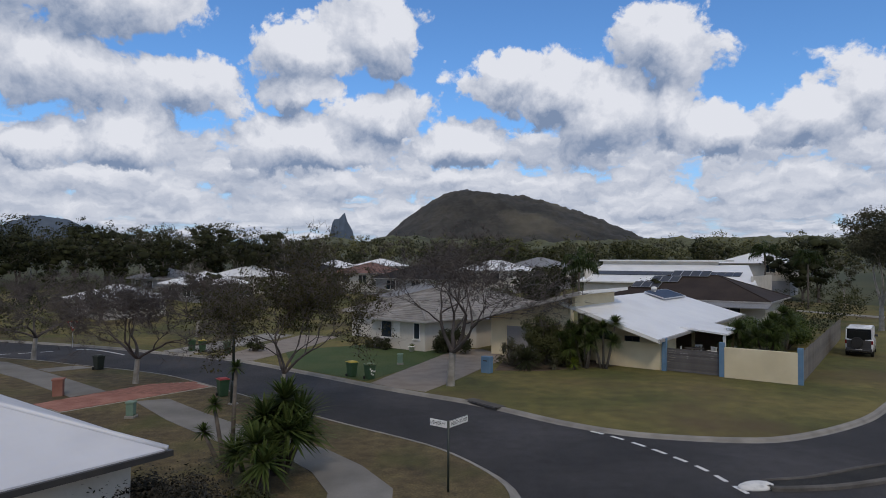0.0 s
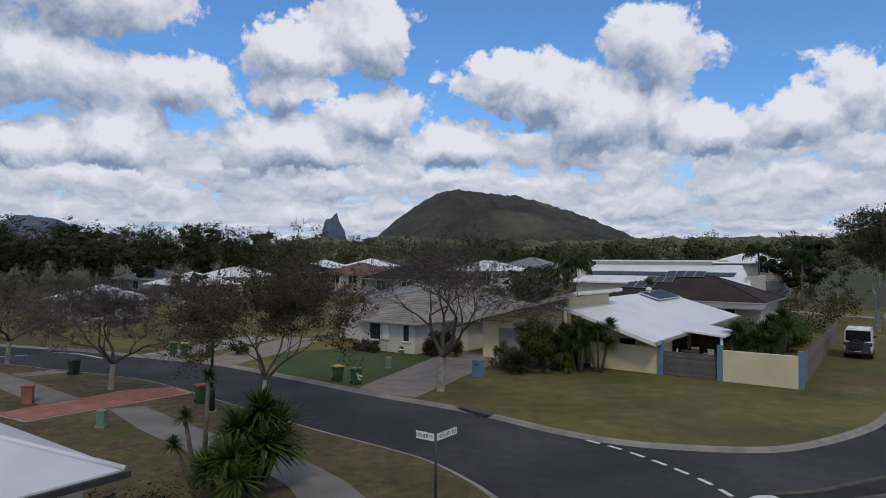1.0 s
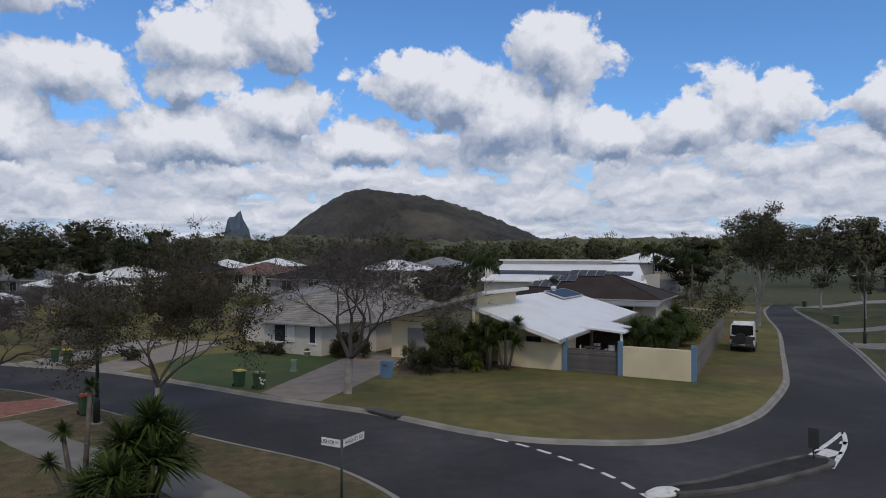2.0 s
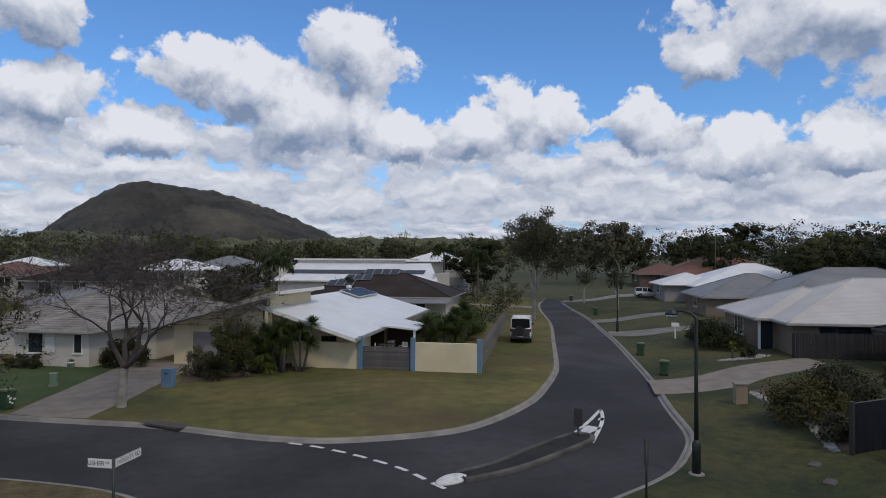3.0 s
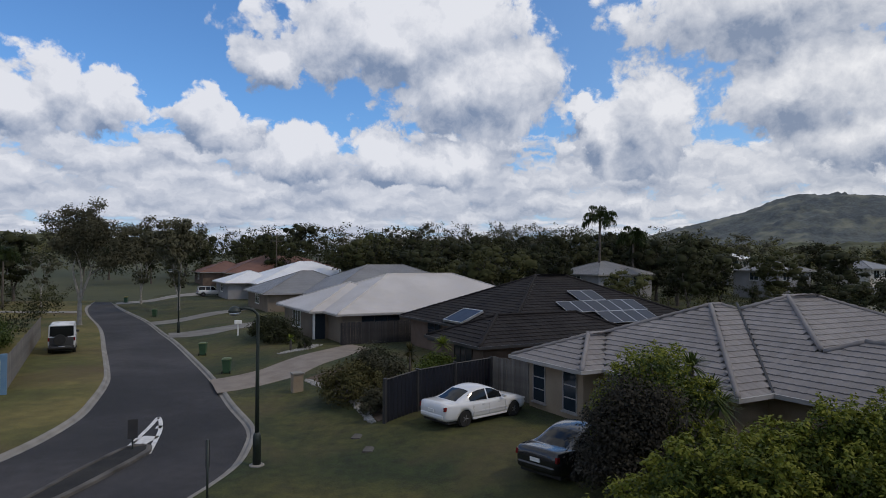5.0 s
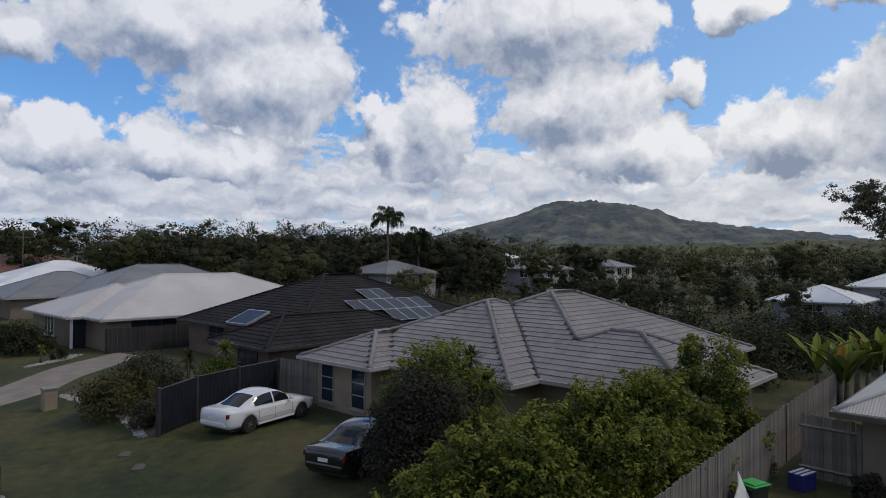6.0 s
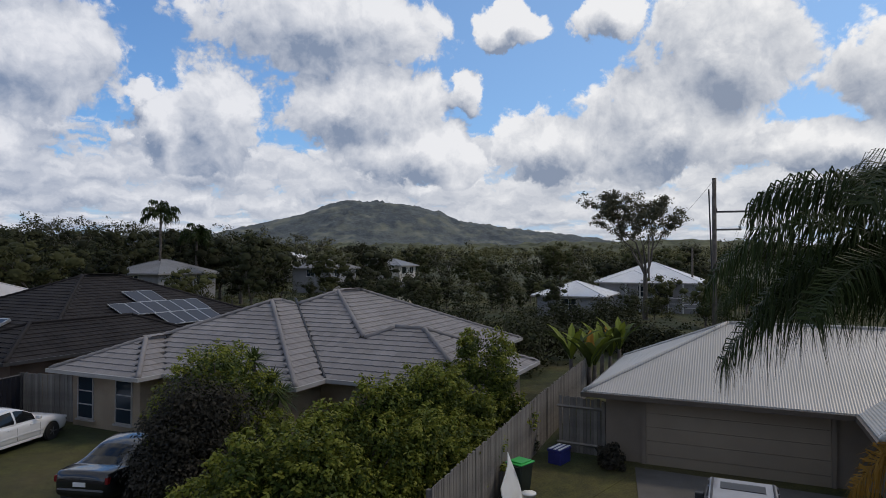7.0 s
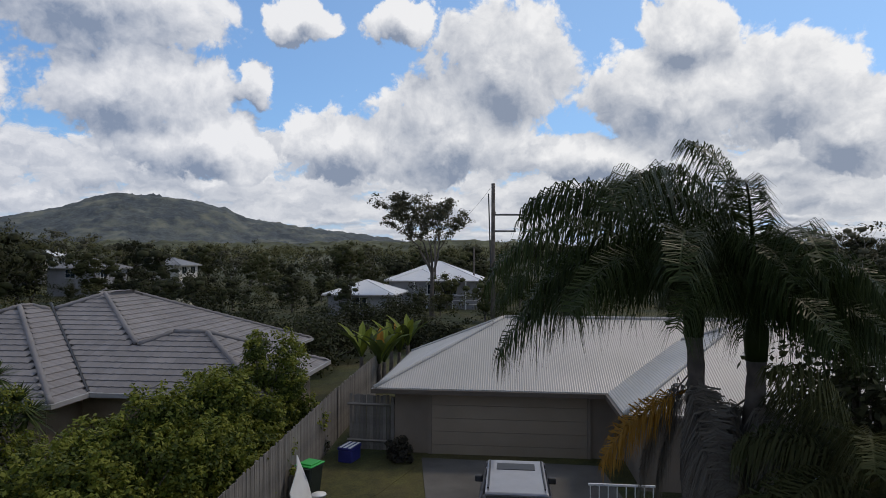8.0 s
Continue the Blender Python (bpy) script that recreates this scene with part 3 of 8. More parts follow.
def tile_roof(parent, roofs, material, near=None, pitch_len=0.34, width=0.33, detail=True):
    """Courses of lapped tiles on hipped blocks, with ridge caps. Tiles under another block's roof are left out. near: which tiles stand alone."""
    tb = bmesh.new()
    w2 = width * 0.998
    vs = [tb.verts.new(c) for c in ((0, -0.03, 0.0), (w2 * 0.28, -0.03, 0.014), (w2 * 0.72, -0.03, 0.004), (w2, -0.03, 0.0), (0, pitch_len, 0.0), (w2 * 0.28, pitch_len, 0.012), (w2 * 0.72, pitch_len, 0.002), (w2, pitch_len, 0.0), (0, -0.03, -0.04), (w2, -0.03, -0.04))]
    for q in ((0, 1, 5, 4), (1, 2, 6, 5), (2, 3, 7, 6)):
        tb.faces.new([vs[i] for i in q])
    tb.faces.new([vs[i] for i in (8, 9, 3, 2, 1, 0)])
    tmesh = bpy.data.meshes.new("roof_tile")
    tb.to_mesh(tmesh)
    tmesh.materials.append(material)
    coords = [v.co.copy() for v in tb.verts]
    quads = [[v.index for v in f.verts] for f in tb.faces]
    tb.free()
    singles = 0
    base = bmesh.new()
    vlist, flist = [], []
    for i, (x0, x1, y0, y1, z, tan) in enumerate(roofs):
        faces, lines, _ = hip_faces(x0, x1, y0, y1, z, tan)
        for f in faces:
            base.faces.new([base.verts.new(p - Vector((0, 0, 0.03))) for p in f])
            u, w, n = face_frame(f[0], f[1], f[2])
            length = (f[1] - f[0]).length
            top = max((p - f[0]).dot(w) for p in f)
            s_of = [((p - f[0]).dot(u), (p - f[0]).dot(w)) for p in f]
            rows = int(top / pitch_len)
            for r in range(rows + 1):
                t = r * pitch_len
                tt = t + 0.5 * pitch_len
                k = tt / top
                lo = k * s_of[-1][0] if len(f) == 4 else k * s_of[2][0]
                hi = length + k * (s_of[2][0] - length)
                c0 = int(lo / width) - 1
                for c in range(c0, int(hi / width) + 1):
                    s = c * width
                    if s + width * 0.5 < lo or s + width * 0.5 > hi:
                        continue
                    mid = f[0] + u * (s + width / 2) + w * tt
                    if inside_any(mid, roofs, i, tan):
                        continue
                    lift = n * 0.012 + w * 0
                    M4 = Matrix((u, w, n)).transposed().to_4x4()
                    M4.translation = f[0] + u * s + w * t + lift
                    tilt = Matrix.Rotation(-0.085, 4, "X")
                    if near and singles < 300 and near(mid):
                        share("roof_tile", tmesh, parent, M4 @ tilt)
                        singles += 1
                    else:
                        b0 = len(vlist)
                        mm = M4 @ tilt
                        vlist.extend([mm @ q for q in coords])
                        flist.extend([[b0 + k2 for k2 in q] for q in quads])
        for p, q in lines:
            steps = max(4, int((q - p).length / 0.2))
            caps = bmesh.new()
            run = [p.lerp(q, k / steps) + Vector((0, 0, 0.01)) for k in range(steps + 1)]
            run = [w for w in run if not inside_any(w - Vector((0, 0, 0.05)), roofs, i, tan)]
            if len(run) > 1:
                tube(caps, run, [0.105 if k % 2 else 0.08 for k in range(len(run))], 6)
            if len(caps.verts):
                part("ridge_cap", caps, material, parent, smooth=True)
    me = bpy.data.meshes.new("tiles")
    me.from_pydata([tuple(v) for v in vlist], [], flist)
    me.materials.append(material)
    ob = new("tiles", me)
    ob.parent = parent
    tagged(ob, kind="stuff")
    return part("roof_deck", base, M["trim_dark"], parent)


def metal_roof(parent, roofs, material, gable="", name="roof"):
    for i, (x0, x1, y0, y1, z, tan) in enumerate(roofs):
        bm = bmesh.new()
        faces, lines, gabs = hip_faces(x0, x1, y0, y1, z, tan, gable if i == 0 else "")
        tops, lows = {}, {}
        up = Vector((0, 0, 0.05))
        for f in faces:
            for p in f:
                k = tuple(round(c, 4) for c in p)
                if k not in tops:
                    tops[k], lows[k] = bm.verts.new(p + up), bm.verts.new(p)
        for f in faces:
            ks = list(dict.fromkeys(tuple(round(c, 4) for c in p) for p in f))
            bm.faces.new([tops[k] for k in ks])
            bm.faces.new([lows[k] for k in ks][::-1])
            bm.faces.new((lows[ks[0]], lows[ks[1]], tops[ks[1]], tops[ks[0]]))
        roof = part(name, bm, material, parent)
        for p, q in lines:
            mid = [p.lerp(q, k / 10) + Vector((0, 0, 0.055)) for k in range(11)]
            run = [w for w in mid if not inside_any(w, roofs, i, tan)]
            if len(run) > 1:
                caps = bmesh.new()
                tube(caps, run, [0.07] * len(run), 6)
                part("ridge_cap", caps, material, roof, smooth=True)
    return roof


def gutters(parent, roofs, material, drop=0.12):
    t = 0.09
    for i, (x0, x1, y0, y1, z, tan) in enumerate(roofs):
        for q in ((x0 - t, x1 + t, y0 - t, y0 + 0.02), (x0 - t, x1 + t, y1 - 0.02, y1 + t), (x0 - t, x0 + 0.02, y0 + 0.022, y1 - 0.022), (x1 - 0.02, x1 + t, y0 + 0.022, y1 - 0.022)):
            # each run in the open is one gutter; stretches inside a neighbouring block are left out
            along_x = q[1] - q[0] > q[3] - q[2]
            lo, hi = (q[0], q[1]) if along_x else (q[2], q[3])
            n = max(1, int((hi - lo) / 0.25))
            runs, cur = [], None
            for k in range(n):
                c = lo + (hi - lo) * (k + 0.5) / n
                mx, my = (c, (q[2] + q[3]) / 2) if along_x else ((q[0] + q[1]) / 2, c)
                hidden = any(j != i and r[0] + 0.1 < mx < r[1] - 0.1 and r[2] + 0.1 < my < r[3] - 0.1 for j, r in enumerate(roofs))
                if hidden:
                    cur = None
                elif cur is None:
                    cur = [k, k + 1]
                    runs.append(cur)
                else:
                    cur[1] = k + 1
            for k0, k1 in runs:
                s0, s1 = lo + (hi - lo) * k0 / n, lo + (hi - lo) * k1 / n
                g = boxes((s0, s1, q[2], q[3], z - drop, z + 0.012) if along_x else (q[0], q[1], s0, s1, z - drop, z + 0.012))
                part("gutter", g, material, parent)
        soffit = bmesh.new()
        box(soffit, x0 + 0.03, x1 - 0.03, y0 + 0.03, y1 - 0.03, z - 0.10 - 0.011 * i, z - 0.06 - 0.011 * i)
        part("soffit", soffit, M["trim_white"], parent)


def wall_box(parent, x0, x1, y0, y1, z0, z1, material, name="wall", t=0.22):
    for q in ((x0, x1, y0, y0 + t), (x0, x1, y1 - t, y1), (x0, x0 + t, y0 + t, y1 - t), (x1 - t, x1, y0 + t, y1 - t)):
        part(name, boxes((*q, z0, z1)), material, parent)


def window(parent, side, at, along, z0, w, h, frame_mat=None, panes=2, rails=0):
    """A framed window with panes, set on a wall. side: 's' (faces -y), 'n', 'w' (faces -x), 'e'."""
    frame_mat = frame_mat or M["trim_white"]
    rot = {"s": 0, "w": -90, "n": 180, "e": 90}[side]
    x, y = (along, at) if side in "sn" else (at, along)
    win = part("window", boxes((-w / 2, w / 2, -0.022, -0.004, z0, z0 + h)), M["glass"], parent)
    win.matrix_basis = pose(x, y, 0, 0, 0, rot)
    bm = bmesh.new()
    t = 0.035
    d = -0.05
    box(bm, -w / 2 - t, w / 2 + t, d, 0.03, z0 - t, z0)
    box(bm, -w / 2 - t, w / 2 + t, d, 0.03, z0 + h, z0 + h + t)
    box(bm, -w / 2 - t, -w / 2, d, 0.03, z0, z0 + h)
    box(bm, w / 2, w / 2 + t, d, 0.03, z0, z0 + h)
    for k in range(1, panes):
        c = -w / 2 + w * k / panes
        box(bm, c - 0.025, c + 0.025, d + 0.01, 0.02, z0, z0 + h)
    for k in range(1, rails + 1):
        c = z0 + h * k / (rails + 1)
        box(bm, -w / 2, w / 2, d + 0.012, 0.02, c - 0.02, c + 0.02)
    part("frame", bm, frame_mat, win)
    part("sill", boxes((-w / 2 - 0.1, w / 2 + 0.1, -0.1, 0.0, z0 - 0.11, z0 - 0.052)), frame_mat, win)
    return win


def house(b, a, z, label, group=""):
    """An empty at the house's base, turned with the lots; inside, x runs across the side street and y along it."""
    return thing("house", label, "house", Matrix.Translation(lot(b, a, z)) @ Matrix.Rotation(TURN, 4, "Z"), group)


def hip_house(label, blocks, z, eave, tan, roof_mat, wall_mat, tiles=False, near=None, inset=0.55, gut=None, group="", gable="", fine=True):
    """blocks: (b0, b1, a0, a1), the outline of the eaves of each block."""
    b0, a0 = min(q[0] for q in blocks), min(q[2] for q in blocks)
    h = house(b0, a0, z, label, group)
    roofs = [(q[0] - b0, q[1] - b0, q[2] - a0, q[3] - a0, eave + 0.004 * i, tan) for i, q in enumerate(blocks)]
    for i, r in enumerate(roofs):
        wall_box(h, r[0] + inset, r[1] - inset, r[2] + inset, r[3] - inset, -0.5, eave - 0.11 - 0.012 * i, wall_mat)
    if tiles:
        tile_roof(h, roofs, roof_mat, near)
    else:
        metal_roof(h, roofs, roof_mat, gable)
    gutters(h, roofs, gut or M["gutter"])
    return h, b0, a0


# tiled house with pale brick walls
hD, D0b, D0a = hip_house("house with grey concrete-tile hipped roof and tan brick walls", [(15.4, 21.4, 18.1, 22.6), (16.4, 27.4, 12.4, 22.8), (18.0, 31.8, 9.9, 21.9), (17.97, 24.7, 7.0, 14.9)], 0.5, 2.2, 0.433, M["grey_tile"], M["tan_brick"], True, near=lambda p: p.x < 6 and p.z < 5)
vg = bmesh.new()
tube(vg, [(18.0 + s - D0b, 12.4 + s - D0a, 2.2 + 0.433 * s + 0.03) for s in (0.0, 1.3, 2.6, 3.9, 5.2)], [0.05] * 5, 5)
part("valley_gutter", vg, M["trim_dark"], hD, "dark steel valley gutter")
# dark tiled house
hE, E0b, E0a = hip_house("house with black concrete-tile hipped roof and brown brick walls", [(15.4, 26.0, 25.2, 30.6), (19.2, 35.5, 28.5, 42.3)], 0.5, 2.2, 0.43, M["dark_tile"], M["brown_brick"], True, gut=M["trim_dark"])
# pale metal roofed house
hF, F0b, F0a = hip_house("house with pale weathered steel hipped roof", [(15.0, 35.0, 44.0, 57.7), (14.0, 24.0, 47.3, 57.6)], 0.5, 2.25, 0.394, M["cream_metal"], M["taupe"])
hG, G0b, G0a = hip_house("house with mid-grey steel hipped roof", [(21.0, 42.0, 66.0, 82.0), (16.5, 30.0, 74.0, 86.0)], 0.5, 2.25, 0.41, M["grey_metal"], M["taupe"])
hH, H0b, H0a = hip_house("house with bright white steel hipped roof", [(20.0, 40.0, 95.0, 113.0), (16.5, 26.0, 100.0, 112.0)], 0.8, 2.3, 0.36, M["white_metal"], M["grey_wall"])
hI, I0b, I0a = hip_house("house with red-brown tiled roof", [(22.0, 48.0, 132.0, 150.0), (18.0, 30.0, 138.0, 152.0)], 1.6, 2.4, 0.38, M["red_tile"], M["brown_brick"])
# house with the beige steel roof and double garage
hJ, J0b, J0a = hip_house("house with beige corrugated steel roof and taupe render", [(19.6, 27.6, -16.0, 4.1), (16.9, 24.9, -22.0, -3.0)], 0.5, 2.2, 0.47, M["beige_metal"], M["taupe"], gut=M["brown_gutter"])
# white roofed house beside the footpath
hK, K0b, K0a = hip_house("house with pale blue-grey steel hipped roof", [(-28.0, -12.6, -14.0, 6.4)], 0.12, 2.28, 0.44, M["k_metal"], M["white_wall"], gut=M["trim_dark"])
# neighbour of the corner house
hC, C0b, C0a = hip_house("house with weathered taupe tiled roof and off-white brick", [(-39.0, -25.0, 38.0, 52.0), (-33.2, -26.9, 34.2, 44.0)], 0.1, 2.25, 0.33, M["taupe_tile"], M["white_wall"], True)
hB, B0b, B0a = hip_house("house with dark brown tiled roof and beige walls", [(-27.3, -10.2, 66.0, 78.0)], 0.3, 2.5, 0.38, M["brown_tile"], M["white_wall"])

# ---- hills ----


def hill(name, label, spans, dist, depth, seed, material, rough=0.12, az_step=0.22):
    """A wooded hill: heights at a few turns of the compass (degrees, metres), with a rounded cross section and gullies."""
    bm = bmesh.new()
    a0, a1 = spans[0][0], spans[-1][0]
    n = int((a1 - a0) / az_step)
    rows = []
    for j in range(57):
        v = j / 56 * 2 - 1
        ring = []
        for i in range(n + 1):
            az = a0 + (a1 - a0) * i / n
            h = float(np.interp(az, [q[0] for q in spans], [q[1] for q in spans]))
            r = dist + v * depth
            x, y = r * math.sin(radians(az)), r * math.cos(radians(az))
            k = noise.fractal(Vector((x * 0.0035 + seed, y * 0.0035, seed)), 1.0, 2.0, 5)
            k2 = noise.fractal(Vector((x * 0.022 + seed, y * 0.022, seed)), 0.6, 2.0, 5)
            z = h * math.exp(-2.2 * v * v) * (1 + rough * k * (0.3 + abs(v))) + 8.0 * k2 + 3.0 * noise.noise(Vector((x * 0.09, y * 0.09, seed)))
            ring.append(bm.verts.new((x, y, z - 2)))
        rows.append(ring)
    for r0, r1 in zip(rows, rows[1:]):
        for i in range(n):
            bm.faces.new((r0[i], r0[i + 1], r1[i + 1], r1[i]))
    bmesh.ops.recalc_face_normals(bm, faces=bm.faces[:])
    ob = part(name, bm, material, smooth=True)
    return tagged(ob, label, "mountain", kind="structure")


# the pale stain paints patches of sun onto the dark woods
M["hill_near"] = mat("sun_patched_slope", (0.022, 0.022, 0.020), (0.052, 0.048, 0.040), 0.95, 0.009, 8, fine=(0.06, 0.7), stain=(0.0034, (0.135, 0.120, 0.085), 0.9), bump=1.0, bump_scale=0.06)
# blue-grey cast of distance haze is mixed into this base colour
M["hill_far"] = mat("hazed_wooded_slope", (0.052, 0.066, 0.075), (0.098, 0.112, 0.108), 0.95, 0.010, 8, fine=(0.05, 0.7), fine2=(0.16, 0.5), stain=(0.014, (0.200, 0.205, 0.150), 0.9), bump=1.0, bump_scale=0.05)
# blue here is air haze, painted as the surface colour
M["hill_blue"] = mat("hazed_distant_slope", (0.06, 0.085, 0.125), (0.08, 0.105, 0.14), 0.95, 0.004, 6, fine=(0.03, 0.2))
hill("mountain", "dark wooded dome-shaped mountain with pale sunlit patches in its colour", [(-7.5, 0), (-5.2, 118), (-3.0, 190), (-0.5, 258), (1.3, 276), (3, 266), (5.2, 262), (8.2, 244), (12.3, 180), (16, 108), (20, 40), (24, 0)], 2500, 700, 3.1, M["hill_near"], az_step=0.2)
hill("mountain_ridge", "green wooded ridge with small clearings, haze tinted into its colour", [(74, 0), (80, 70), (83, 122), (86, 152), (89, 182), (91.5, 222), (93, 240), (96, 238), (99.5, 222), (101.5, 205), (103, 170), (107, 138), (113, 112), (118, 70), (124, 55), (132, 60), (140, 20), (150, 0)], 2600, 800, 7.7, M["hill_far"])
hill("mountain_left", "low hill tinted haze blue beyond the woods", [(-40, 0), (-36.5, 100), (-33.5, 178), (-31, 165), (-28, 80), (-25, 0)], 3000, 500, 5.2, M["hill_blue"])
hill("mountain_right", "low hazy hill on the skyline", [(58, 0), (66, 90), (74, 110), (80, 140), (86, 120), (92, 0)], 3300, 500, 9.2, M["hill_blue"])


# pale olive stands for sun on the treetops, put into the colour
M["hill_olive"] = mat("olive_wooded_rise", (0.050, 0.058, 0.030), (0.105, 0.110, 0.055), 0.95, 0.02, 8, fine=(0.08, 0.7), stain=(0.006, (0.15, 0.15, 0.07), 0.6))
hill("low_rise", "pale olive wooded rise before the mountain", [(-24, 0), (-16, 30), (-11, 52), (-8, 44), (-4, 58), (0, 52), (6, 44), (12, 46), (20, 52), (30, 50), (38, 40), (48, 0)], 1300, 300, 2.2, M["hill_olive"], 0.1, 0.5)
hill("low_rise", "pale olive wooded rise below the ridge", [(80, 0), (88, 30), (95, 40), (104, 36), (112, 42), (120, 48), (130, 40), (140, 0)], 1300, 300, 6.2, M["hill_olive"], 0.1, 0.5)


def needle_rock():
    bm = bmesh.new()
    rng = random.Random(4)
    prof = [(-1.9, 20), (-1.2, 80), (-0.92, 165), (-0.78, 205), (-0.62, 226), (-0.2, 232), (0.1, 254), (0.3, 257), (0.5, 222), (0.75, 195), (1.0, 160), (1.3, 80), (2.0, 20)]
    rows = []
    for v in (-1.6, -1, -0.5, 0, 0.5, 1, 1.6):
        ring = []
        for da, h in prof:
            h = 0 if abs(v) > 1.2 else h
            r = 3500 + v * 120
            az = radians(-9.55 + da * (1 - 0.12 * abs(v)))
            ring.append(bm.verts.new((r * math.sin(az), r * math.cos(az), h * (1 - 0.35 * abs(v)) + rng.uniform(-6, 6))))
        rows.append(ring)
    for r0, r1 in zip(rows, rows[1:]):
        for i in range(len(prof) - 1):
            bm.faces.new((r0[i], r0[i + 1], r1[i + 1], r1[i]))
    bmesh.ops.recalc_face_normals(bm, faces=bm.faces[:])
    tagged(part("rock_tower", bm, M["hill_blue"]), "rocky crag tinted haze blue-grey with a notched top far away", "mountain", kind="structure")


needle_rock()

# ---- plants ----


def leaf_mat(name, a, b, rough=0.55, fall=0.3):
    mt = bpy.data.materials.new(name)
    mt.use_nodes = True
    nt = mt.node_tree
    N, K = nt.nodes, nt.links
    bs = N["Principled BSDF"]
    g = N.new("ShaderNodeNewGeometry")
    oi = N.new("ShaderNodeObjectInfo")
    mx = N.new("ShaderNodeMix")
    mx.data_type = "RGBA"
    mx.inputs[6].default_value, mx.inputs[7].default_value = (*a, 1), (*b, 1)
    K.new(g.outputs["Random Per Island"], mx.inputs[0])
    mr = N.new("ShaderNodeMapRange")
    mr.inputs[3].default_value, mr.inputs[4].default_value = 1 - fall, 1 + fall
    K.new(oi.outputs["Random"], mr.inputs[0])
    sc = N.new("ShaderNodeVectorMath")
    sc.operation = "SCALE"
    K.new(mx.outputs[2], sc.inputs[0])
    K.new(mr.outputs[0], sc.inputs["Scale"])
    K.new(sc.outputs[0], bs.inputs["Base Color"])
    bs.inputs["Roughness"].default_value = rough + 0.12
    bs.inputs["Specular IOR Level"].default_value = 0.12
    tr = N.new("ShaderNodeBsdfTranslucent")
    K.new(sc.outputs[0], tr.inputs[0])
    mix = N.new("ShaderNodeMixShader")
    mix.inputs[0].default_value = 0.25
    out = N["Material Output"]
    K.new(bs.outputs[0], mix.inputs[1])
    K.new(tr.outputs[0], mix.inputs[2])
    K.new(mix.outputs[0], out.inputs[0])
    return mt


L = dict(
    dark=leaf_mat("dark_leaf", (0.024, 0.027, 0.014), (0.050, 0.056, 0.024)),
    gum=leaf_mat("gum_leaf", (0.058, 0.060, 0.038), (0.118, 0.115, 0.072)),
    olive=leaf_mat("olive_leaf", (0.050, 0.056, 0.020), (0.085, 0.088, 0.036)),
    bright=leaf_mat("bright_leaf", (0.026, 0.046, 0.008), (0.105, 0.132, 0.024), 0.4, 0.1),
    flush=leaf_mat("young_leaf", (0.10, 0.132, 0.019), (0.22, 0.225, 0.038), 0.4, 0.1),
    purple=leaf_mat("dull_purple_leaf", (0.022, 0.022, 0.017), (0.062, 0.055, 0.042), 0.4, 0.1),
    brown=leaf_mat("brownish_leaf", (0.046, 0.048, 0.018), (0.095, 0.084, 0.034)),
    palm=leaf_mat("palm_leaf", (0.020, 0.034, 0.010), (0.045, 0.062, 0.018), 0.3, 0.1),
    dead=leaf_mat("dry_frond", (0.13, 0.115, 0.095), (0.22, 0.20, 0.17), 0.8, 0.1),
    orange=leaf_mat("orange_frond", (0.26, 0.13, 0.02), (0.36, 0.20, 0.04), 0.7, 0.1),
    # lighter leaf colour that stands in for sun on the far woods
    dry=leaf_mat("sunlit_leaf", (0.085, 0.088, 0.036), (0.190, 0.182, 0.080)),
    strap=leaf_mat("strap_leaf", (0.036, 0.060, 0.017), (0.095, 0.122, 0.034), 0.45, 0.15),
    yellow=leaf_mat("yellow_blossom", (0.30, 0.22, 0.03), (0.4, 0.3, 0.05), 0.6, 0.1),
    cream=leaf_mat("cream_blossom", (0.30, 0.29, 0.22), (0.45, 0.43, 0.34), 0.7, 0.1),
    lime=leaf_mat("lime_leaf", (0.12, 0.16, 0.02), (0.2, 0.24, 0.04), 0.45, 0.1),
)


def mesh_ob(name, verts, faces, material, parent, label="", kind="", smooth=False, normals=None):
    me = bpy.data.meshes.new(name)
    me.from_pydata([tuple(v) for v in verts], [], faces)
    me.materials.append(material)
    if smooth:
        for p in me.polygons:
            p.use_smooth = True
    if normals:
        for p in me.polygons:
            p.use_smooth = True
        me.normals_split_custom_set_from_vertices(normals)
    ob = new(name, me)
    ob.parent = parent
    if label:
        ob["label"] = label
    if kind:
        ob["kind"] = kind
    return ob


def rand_dir(rng):
    z = rng.uniform(-1, 1)
    t = rng.uniform(0, math.tau)
    s = math.sqrt(1 - z * z)
    return Vector((s * math.cos(t), s * math.sin(t), z))


def leaves_at(V, F, rng, centre, spread, count, size, up=0.35, flat=0.7, long=1.7, NL=None, heart=None):
    """Small pointed leaves about a centre."""
    for _ in range(count):
        d = rand_dir(rng)
        p = centre + Vector((d.x, d.y, d.z * flat)) * spread * rng.random() ** 0.45
        n = (d + Vector((0, 0, up)) + 0.7 * rand_dir(rng)).normalized()
        u = n.orthogonal().normalized()
        u.rotate(Matrix.Rotation(rng.uniform(0, math.tau), 3, n))
        w = n.cross(u)
        s = size * rng.uniform(0.65, 1.35)
        b = len(V)
        V.extend((p - u * s * long * 0.5, p + w * s * 0.42, p + u * s * long * 0.5, p - w * s * 0.42))
        if NL is not None:
            soft = (d * 0.7 + (p - heart).normalized() * 0.7 + Vector((0, 0, 0.35)) + rand_dir(rng) * 0.3).normalized()
            NL.extend((soft,) * 4)
            if u.cross(w).dot(soft) > 0:
                F.append((b, b + 3, b + 2, b + 1))
                continue
        F.append((b, b + 1, b + 2, b + 3))


